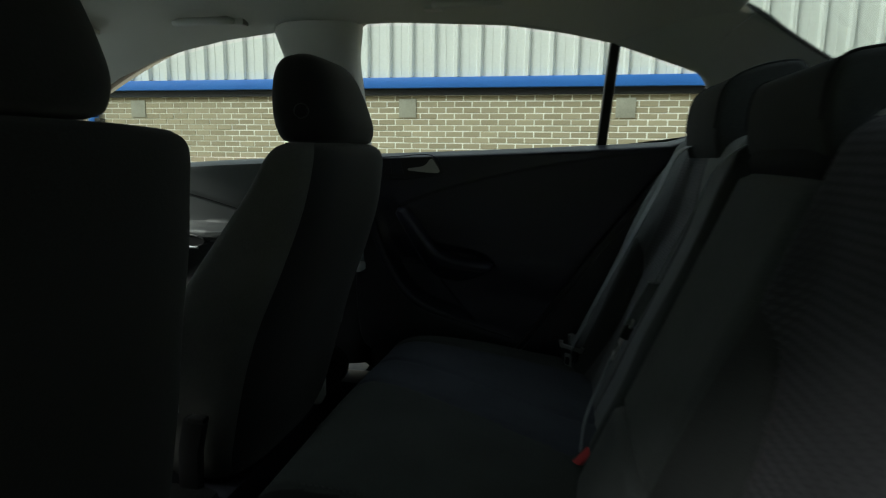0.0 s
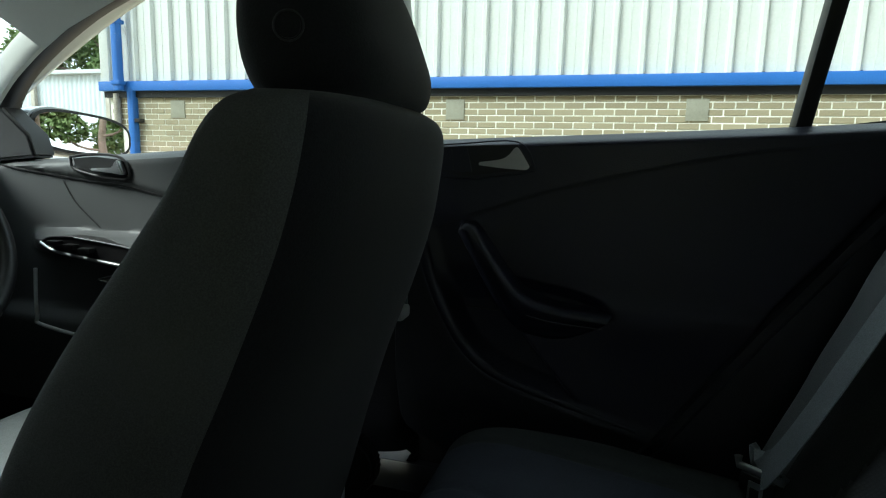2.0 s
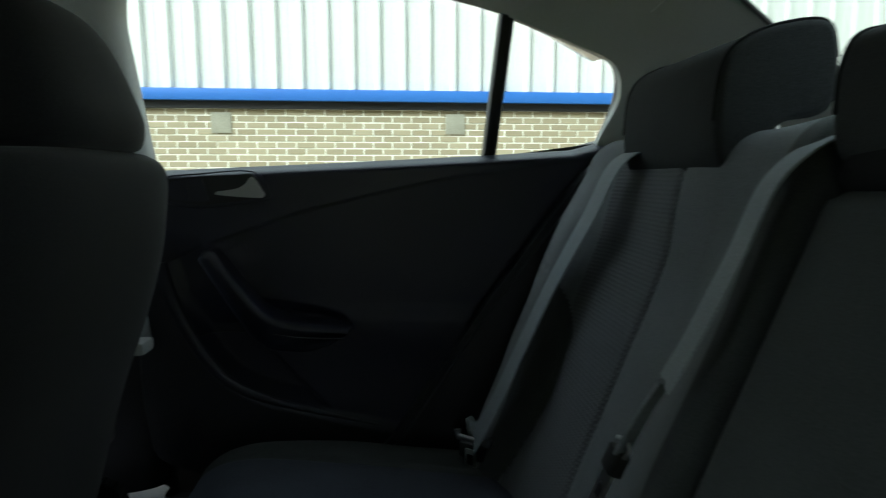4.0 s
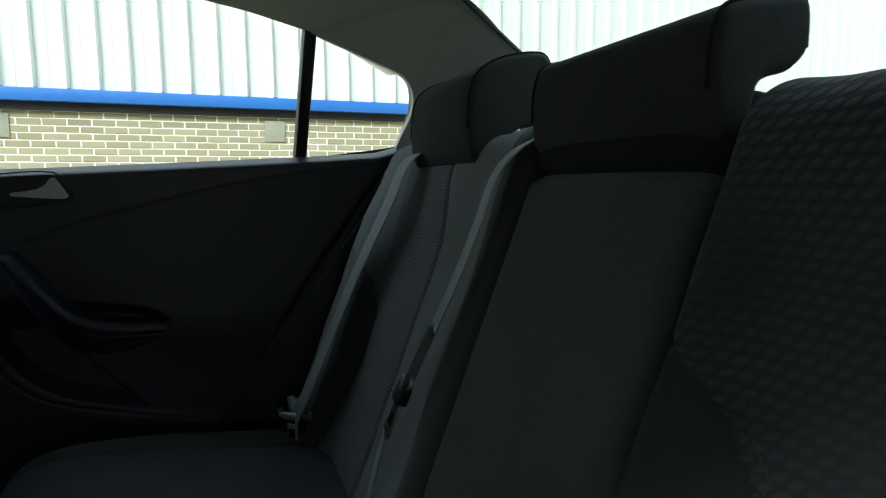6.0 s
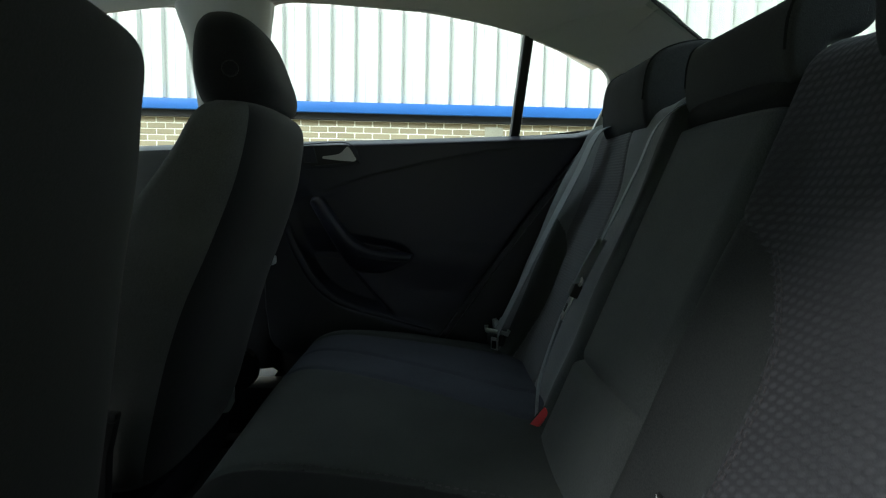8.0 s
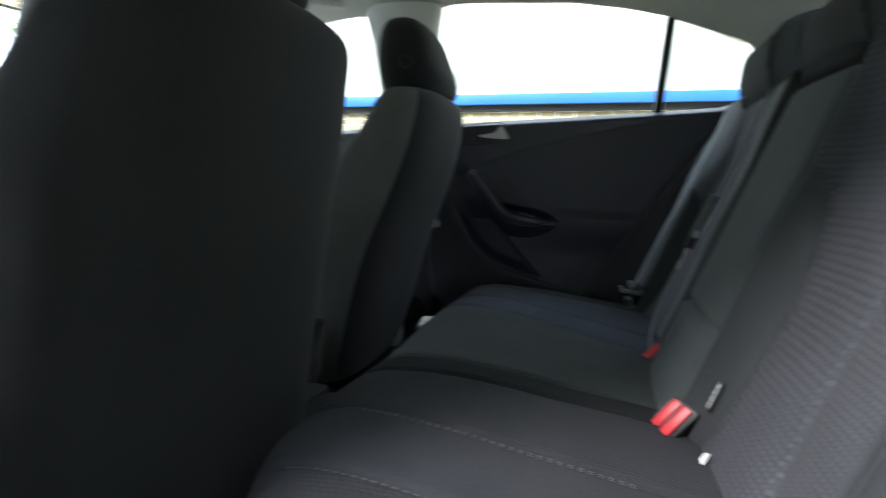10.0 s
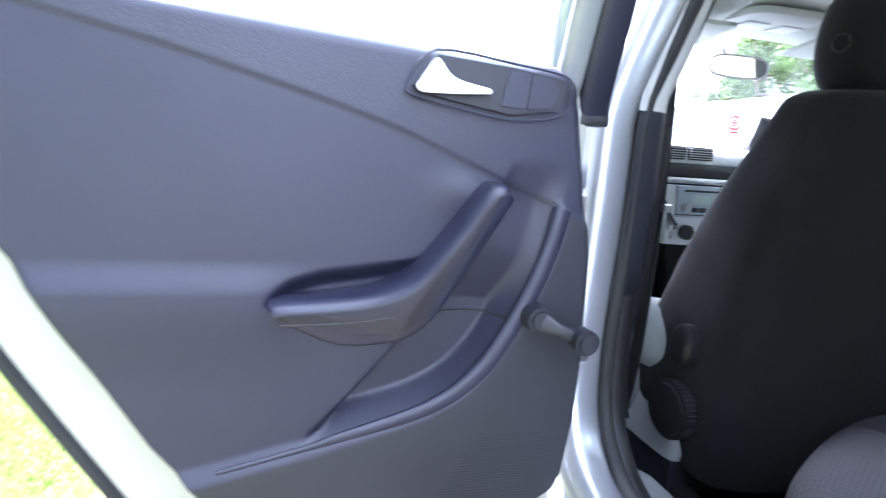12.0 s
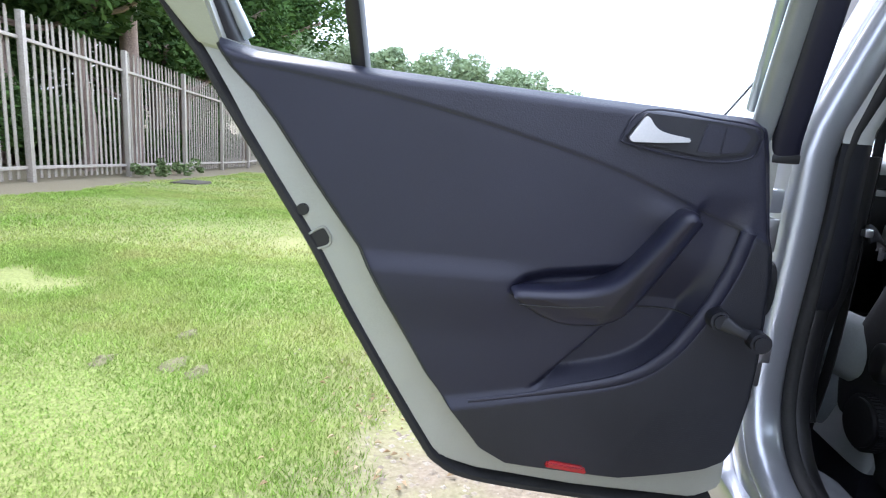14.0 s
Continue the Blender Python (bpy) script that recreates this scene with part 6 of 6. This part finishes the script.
for _ in range(110):
    x, y, r, a = rnd.uniform(-1.3, 0.25), rnd.gauss(-1.6, 0.2), rnd.uniform(0.007, 0.017), rnd.uniform(0, 6.283)
    k, dx, dy = len(verts), math.cos(a) * r, math.sin(a) * r
    verts += [(x - dx, y - dy, 0.006), (x + dy * 0.45, y - dx * 0.45, 0.012 + 0.3 * r), (x + dx, y + dy, 0.008), (x - dy * 0.45, y + dx * 0.45, 0.010 + 0.3 * r)]
    faces += [(k, k + 1, k + 2), (k, k + 2, k + 3)]
me = bpy.data.meshes.new("fallen_leaves")
me.from_pydata(verts, [], faces)
me.materials.append(DRY_LEAF)
tagged(new("fallen_leaves", me), "dry brown fallen leaves scattered on the gravel", "leaves", kind="stuff")
for cx, cy_, rr in ((-0.95, -2.77, 0.065), (-0.95, -2.39, 0.06), (-0.99, -2.50, 0.07), (-1.30, -2.62, 0.05)):
    clod = thing("turf_clod", (cx, cy_, 0), "small brown clod of dry turf on the grass", "turf", "turf clods")
    part("lump", loft([[(cx + rr * k * math.cos(a) * (1 + 0.35 * noise.noise((cx * 9 + math.cos(a) * 2, math.sin(a) * 2, k))), cy_ + 0.6 * rr * k * math.sin(a) * (1 + 0.5 * noise.noise((cy_ * 7, a, k))), zz + 0.006 * noise.noise((cx * 40 + math.cos(a) * 5, math.sin(a) * 5, zz * 90))) for a in np.linspace(0, 6.283, 30, endpoint=False)] for k, zz in ((1.3, -0.008), (1.05, 0.003), (0.8, 0.008), (0.5, 0.011), (0.2, 0.012))]), CLOD, clod)
cover = thing("drain_cover", (-8.2, -6.6, ground_z(-8.2, -6.6)), "dark iron inspection cover sunk in the grass", "drain cover")
part("plate", block((-8.45, -6.65, ground_z(-8.2, -6.45) - 0.03), (-7.95, -6.2, ground_z(-8.2, -6.45) + 0.04), 0.01), IRON, cover)


# ---- palisade fence ----
FA, FD = Vector((-6.05, -7.42, 0)), Vector((-2.85, -0.52, 0)).normalized()
fence = thing("fence", (-9, -7.8, -0.3), "galvanised steel palisade fence with pointed pales", "fence")
FN = Vector((-FD.y, FD.x, 0))


def pale_mesh():
    bm = bmesh.new()
    prof = [(-0.034, 0.0), (-0.022, 0.014), (-0.010, 0.014), (-0.004, 0.004), (0.004, 0.004), (0.010, 0.014), (0.022, 0.014), (0.034, 0.0)]
    lo = [bm.verts.new((x, y, 0.05)) for x, y in prof]
    hi = [bm.verts.new((x, y, 2.08)) for x, y in prof]
    tips = [bm.verts.new((x * 0.45 + (-0.016 if x < 0 else 0.016) * 0.0, y, 2.18 - 0.9 * abs(abs(x) - 0.017))) for x, y in prof]
    for a, c in ((lo, hi), (hi, tips)):
        for i in range(7):
            bm.faces.new((a[i], a[i + 1], c[i + 1], c[i]))
    me = bpy.data.meshes.new("pale")
    bm.to_mesh(me)
    bm.free()
    me.materials.append(STEEL)
    return me


PALE = pale_mesh()
turn = Matrix(((FD.x, FN.x, 0, 0), (FD.y, FN.y, 0, 0), (0, 0, 1, 0), (0, 0, 0, 1)))
inv = Matrix.Translation(-fence.location)
bay = 2.80
for k in range(-2, 7):
    p = FA + FD * (bay * k)
    z = ground_z(p.x, p.y)
    post = part("post", block((-0.04, -0.04, -0.1), (0.04, 0.04, 2.15), 0.006, turn=Matrix.Translation((p.x, p.y, z)) @ turn), STEEL, fence, "steel fence post")
    q = p + FD * bay
    zq = ground_z(q.x, q.y)
    for h in (0.20, 1.82):
        a, b_ = Vector((p.x, p.y, z + h)) + FN * 0.035, Vector((q.x, q.y, zq + h)) + FN * 0.035
        part("rail", sweep([a, b_], 0.022, 0.022, side=(0, 0, 1), e=8, n=8), STEEL, fence)
    for i in range(1, 17):
        r = p.lerp(q, i / 17)
        ob = new("pale", PALE)
        ob.parent = fence
        ob.matrix_parent_inverse = inv
        ob.matrix_basis = Matrix.Translation((r.x, r.y, z + (zq - z) * i / 17 + rnd.uniform(-0.01, 0.01))) @ Matrix.Translation(FN * 0.06) @ turn @ Matrix.Rotation(rnd.uniform(-0.012, 0.012), 4, "Y")


# ---- trees ----
def leaf_cloud(name, balls, per, size, material, parent=None, seed=1, label=""):
    """Many small leaves on the shells of uneven clumps."""
    r = random.Random(seed)
    verts, faces = [], []
    for c, rad in balls:
        for _ in range(per):
            d = Vector((r.gauss(0, 1), r.gauss(0, 1), r.gauss(0, 1)))
            d.normalize()
            p = Vector(c) + d * rad * (0.55 + 0.5 * r.random() ** 0.7)
            s = size * r.uniform(0.6, 1.4)
            u = Vector((r.gauss(0, 1), r.gauss(0, 1), r.gauss(0, 0.6))).normalized()
            v = u.cross(Vector((r.gauss(0, 1), r.gauss(0, 1), r.gauss(0, 1)))).normalized()
            k = len(verts)
            verts += [tuple(p - u * s), tuple(p + v * s * 0.45), tuple(p + u * s), tuple(p - v * s * 0.45)]
            faces.append((k, k + 1, k + 2, k + 3))
    me = bpy.data.meshes.new(name)
    me.from_pydata(verts, [], faces)
    me.materials.append(material)
    ob = new(name, me)
    if parent:
        ob.parent = parent
        ob.matrix_parent_inverse = Matrix.Translation(-parent.location)
    if label:
        ob["label"] = label
    return ob


def tree(x, y, h, seed, spread=0.34, low=0.3, per=220, size=0.13, label="broadleaf tree with a dense green crown", group="trees behind the fence", leaf=None):
    r = random.Random(seed)
    z = ground_z(x, y)
    t = thing("tree", (x, y, z), label, "tree", group)
    lean = Vector((r.uniform(-0.05, 0.05), r.uniform(-0.05, 0.05), 1))
    path = [Vector((x, y, z - 0.1)) + lean * (h * k / 6) + Vector((0.1 * r.gauss(0, 1), 0.1 * r.gauss(0, 1), 0)) * (k > 0) for k in range(6)]
    bm = bmesh.new()
    line = smooth_line(path, 4)
    loft([ring(p, (1, 0, 0), (0, 1, 0), h * 0.022 * (1 - 0.8 * i / len(line)) + 0.02, h * 0.022 * (1 - 0.8 * i / len(line)) + 0.02, 2, 10) for i, p in enumerate(line)], bm)
    balls = []
    for k in range(16):
        base = line[int(len(line) * r.uniform(low, 0.95))]
        a = r.uniform(0, 6.283)
        reach = h * spread * r.uniform(0.35, 1.0)
        tip = base + Vector((math.cos(a) * reach, math.sin(a) * reach, h * r.uniform(0.02, 0.2)))
        sweep(smooth_line([base, base.lerp(tip, 0.5) + Vector((0, 0, -0.04 * h)), tip], 3), 0.03 + 0.004 * h, n=6, bm=bm)
        balls += [(tip, h * r.uniform(0.07, 0.13)), (base.lerp(tip, 0.6) + Vector((0, 0, 0.04 * h)), h * r.uniform(0.06, 0.1))]
    balls += [(path[-1] + Vector((r.gauss(0, 0.04) * h, r.gauss(0, 0.04) * h, r.uniform(-0.02, 0.1) * h)), h * 0.12) for _ in range(4)]
    part("trunk", bm, BARK, t)
    leaf_cloud("crown", balls, per, size, leaf or LEAF, t, seed + 50)
    return t


for k, (x, y, h) in enumerate(((-6.5, -12.5, 9), (-9.5, -11.0, 8.5), (-12.5, -13.5, 11), (-15.5, -11.5, 9.5), (-18.5, -12.5, 10), (-4.5, -15, 10), (-11, -17, 13), (-21.5, -11.5, 8.0), (-16, -18, 13))):
    tree(x, y, h, 20 + k, 0.36, 0.22, 900, 0.10)
tree(-10.9, -9.25, 9.5, 44, 0.3, 0.62, 900, 0.10, "tree with a bare pinkish trunk close behind the fence")
tree(-9.5, -9.2, 5.5, 47, 0.3, 0.6, 500, 0.09, "slim young tree close behind the fence")
# Unseen tree row, added to hold sky light back from the open doorway.
sky_blocker = tree(3.5, -11.0, 15, 61, 0.30, 0.10, 700, 0.17)
for k, (x, y, a) in enumerate(((-1.0, -12.0, 1.0), (1.2, -13.5, 3.1), (6.5, -11.5, 2.2), (9.8, -13.0, 4.0), (13, -11.5, 5.1), (17, -12.5, 0.5), (21, -12, 1.7))):
    copy_thing(sky_blocker, pose(x, y, 0, 0, 0, math.degrees(a)))
balls = [(Vector((-3.5 - 0.55 * k + rnd.uniform(-0.3, 0.3), -9.4 - 0.07 * k - rnd.uniform(0, 0.9), ground_z(-3.5 - 0.55 * k, -9) + rnd.uniform(0.1, 1.0))), rnd.uniform(0.35, 0.75)) for k in range(46)]
balls += [(Vector((-2.5 - 0.9 * k + rnd.uniform(-0.5, 0.5), -11.5 - 0.16 * k - rnd.uniform(0, 1.5), ground_z(-2.5 - 0.9 * k, -9) + rnd.uniform(0.6, 3.6))), rnd.uniform(0.8, 1.3)) for k in range(34) for _ in range(2)]
balls += [(Vector((-1 - 0.75 * k + rnd.uniform(-0.6, 0.6), -15.5 - 0.16 * k - rnd.uniform(0, 2.5), rnd.uniform(0.5, 7.0) - 0.04 * k)), rnd.uniform(1.0, 1.7)) for k in range(34) for _ in range(3)]
tagged(leaf_cloud("undergrowth", balls, 1500, 0.062, LEAF, seed=3), "dense green undergrowth behind the fence", "bushes", kind="stuff")
balls = [(Vector((-9.2 + rnd.uniform(-1.6, 0.6), -7.75 + rnd.uniform(-0.1, 0.15), ground_z(-9.2, -8) + rnd.uniform(0.03, 0.26))), rnd.uniform(0.05, 0.14)) for k in range(14)]
tagged(leaf_cloud("weeds", balls, 70, 0.045, LEAF_FAR, seed=4), "weeds growing along the fence foot", "weeds", kind="stuff")
# far wooded hill ahead
balls = []
for k in range(150):
    s = k / 149
    y = -34 + 50 * s + rnd.uniform(-1, 1)
    top = lerp([(-34, 14.0), (-26, 11.5), (-19, 10.2), (-9, 9.8), (-3, 8.8), (2, 7.8), (6, 6.0), (9, 4.0), (16, 2.0)], y)
    balls.append((Vector((-74 + rnd.uniform(-3, 3), y, top * rnd.uniform(0.35, 1.0) - 1.0)), rnd.uniform(1.1, 2.2)))
tagged(leaf_cloud("far_woods", balls, 700, 0.24, LEAF_HAZED, seed=8), "distant wooded hillside", "woods", kind="stuff")
# Crowns in the paler leaves, which carry the haze ahead in their colour.
for k, (x, y, h) in enumerate(((-25, 31, 11), (-31, 33, 12.5), (-38, 33, 12), (-44, 36, 12))):
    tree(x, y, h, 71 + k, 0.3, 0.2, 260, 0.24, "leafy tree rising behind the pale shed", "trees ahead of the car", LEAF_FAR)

for k, (x, y, h) in enumerate(((26, 7, 7), (31, 11, 9), (37, 6, 8))):
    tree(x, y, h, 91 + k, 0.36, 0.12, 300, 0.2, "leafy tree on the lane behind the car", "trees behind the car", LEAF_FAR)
# pale sheet-metal shed beyond the building's end
shed = thing("shed", (-29, 25, 0), "pale blue-grey corrugated metal shed", "shed")


def shed_wave(s, t):
    x = -46 + 27 * s
    return Vector((x, 25.0 + 0.03 * math.sin(x * 21), -0.5 + 5.5 * t))


part("wall", skirt(sheet(600, 2, shed_wave), lambda p: p + Vector((0, 0.1, 0))), SHED, shed)
part("roof", block((-46.2, 24.7, 5.0), (-18.8, 29, 5.2), 0.02), SHED, shed)
part("band", block((-46.1, 24.85, 2.5), (-18.9, 24.95, 2.62), 0.01), STEEL, shed)
for x in (-45, -40, -35, -30, -25, -19.1):
    part("post", block((x - 0.12, 24.75, -0.4), (x + 0.12, 24.95, 5.05), 0.01), STEEL, shed)


# ---- the building ----
WY, X0, X1 = 6.75, -6.72, 16.0
building = thing("building", (4, 8, 0), "industrial building with buff brick base and white ribbed cladding", "building", kind="structure")


def ribs(s):
    """One 0.28 m bay of the cladding: a flat pan and a raised rib."""
    prof = []
    for k in range(int((X1 - X0) / 0.2935)):
        x = X0 + 0.2935 * k
        prof += [(x + 0.01, 0.0), (x + 0.095, 0.0), (x + 0.10, -0.005), (x + 0.105, 0.0), (x + 0.195, 0.0), (x + 0.215, -0.05), (x + 0.255, -0.05), (x + 0.275, 0.0)]
    return prof + [(X1, 0.0)]


bm = bmesh.new()
prof = ribs(0)
lo = [bm.verts.new((x, WY + y - 0.02, 1.965)) for x, y in prof]
hi = [bm.verts.new((x, WY + y - 0.02, 6.5)) for x, y in prof]
for i in range(len(prof) - 1):
    bm.faces.new((lo[i], lo[i + 1], hi[i + 1], hi[i]))
part("cladding", bm, CLAD, building, "white ribbed metal cladding", smooth=20)
part("inner_wall", block((X0 + 0.02, WY + 0.16, -1.2), (X1, WY + 0.4, 6.5), 0), MORTAR, building)
part("end_wall", block((X0, WY + 0.02, 1.965), (X0 + 0.1, WY + 14, 6.5), 0.01), CLAD, building)
part("end_brick", block((X0 + 0.05, WY + 0.14, -1.2), (X0 + 0.3, WY + 14, 1.82), 0.01), BRICK_FAR, building)
part("corner_trim", block((X0 - 0.06, WY - 0.07, 1.965), (X0 + 0.09, WY + 0.1, 6.5), 0.01), CLAD, building, "white corner flashing")
part("flashing", block((X0 - 0.08, WY - 0.10, 1.83), (X1, WY + 0.02, 1.962), 0.012), BLUE, building, "deep blue painted metal flashing")
# Black strip stands for the shadow the flashing throws on the wall.
part("soffit", block((X0 - 0.04, WY - 0.04, 1.745), (X1, WY + 0.16, 1.83), 0), BLACK, building, "black strip for the shadow under the flashing")
part("roof", block((X0 - 0.2, WY - 0.2, 6.5), (X1, WY + 14, 6.7), 0.02), BLUE, building)
pipe = part("downpipe", sweep(smooth_line([(-6.38, WY - 0.16, 6.4), (-6.38, WY - 0.16, 2.5), (-6.38, WY - 0.16, 1.83)], 6), 0.055, 0.055, side=(1, 0, 0), e=5, n=14), BLUE, building, "blue square downpipe")
part("lower_pipe", sweep([(-6.27, WY - 0.05, 1.90), (-6.26, WY - 0.05, 1.7), (-6.26, WY - 0.05, -0.3)], 0.055, 0.055, side=(1, 0, 0), e=5, n=14), BLUE, building, "blue square downpipe")
for z in (1.93, 2.75, 4.5):
    part("pipe_band", block((-6.45, WY - 0.23, z - 0.025), (-6.31, WY - 0.08, z + 0.025), 0.004), BLUE, pipe)
part("pipe_bracket", block((-6.21, WY - 0.09, 1.40), (-6.12, WY + 0.1, 1.45), 0.004), BLACK, building)
part("grey_pipe", cylinder((-6.55, WY - 0.03, 0.8), (0, 0, 1), 0.05, 2.0, 20), STEEL, building, "grey upright pipe")
bm = bmesh.new()
n = int((X1 - X0) / 0.2935)
for k in range(n):
    x = X0 + 0.2935 * k + 0.257
    cylinder((x, WY - 0.055, 1.9656), (0, 1, 0), 0.006, 0.012, 6, bm=bm)
    block((x - 0.045, WY - 0.064, 1.9615), (x + 0.025, WY - 0.02, 1.972), 0, bm=bm)
part("rib_closers", bm, BLACK, building, "dark foam closers under the ribs")

# air bricks
VENTS = [(-5.54, 1.585), (-1.545, 1.585), (1.17, 1.585), (4.2, 1.585), (7.0, 1.585)]
for x, z in VENTS:
    v = part("air_vent", block((x - 0.115, WY - 0.012, z - 0.12), (x + 0.115, WY + 0.1, z + 0.12), 0.005), VENT, building, "square terracotta air vent")

# brickwork: courses of 75 mm
bm = block((X0 + 0.02, WY + 0.005, -1.2), (X1, WY + 0.15, 1.755), 0)
part("mortar", bm, MORTAR, building, "pale mortar bed")
def brick_mesh(w):
    bm = block((-w / 2, -0.0, -0.0305), (w / 2, 0.09, 0.0305), 0.004)
    me = bpy.data.meshes.new("brick")
    bm.to_mesh(me)
    bm.free()
    me.materials.append(BRICK)
    return me


FULL = brick_mesh(0.209)
inv = Matrix.Translation(-building.location)
rest = bmesh.new()
count = 0
for row in range(20):
    z = 1.75 - 0.0375 - 0.075 * row - 0.005
    x = X0 + 0.06 + (0.1125 if row % 2 else 0)
    while x < X1 - 0.2:
        cx = x + 0.1075
        x += 0.225
        if any(abs(cx - vx) < 0.02 and abs(z - vz) < 0.05 for vx, vz in VENTS):
            continue
        near = row < 10 and -4.2 < cx < 3.1
        if near and count < 320:
            ob = new("brick", FULL)
            ob.parent = building
            ob.matrix_parent_inverse = inv
            ob.matrix_basis = Matrix.Translation((cx, WY + rnd.uniform(-0.003, 0.003), z))
            count += 1
        elif row < 20 and cx < 9:
            block((cx - 0.1045, WY + rnd.uniform(-0.003, 0.002), z - 0.0305), (cx + 0.1045, WY + 0.08, z + 0.0305), 0, bm=rest)
tagged(part("brickwork", rest, BRICK_FAR, building, "buff facing brickwork"), kind="stuff")
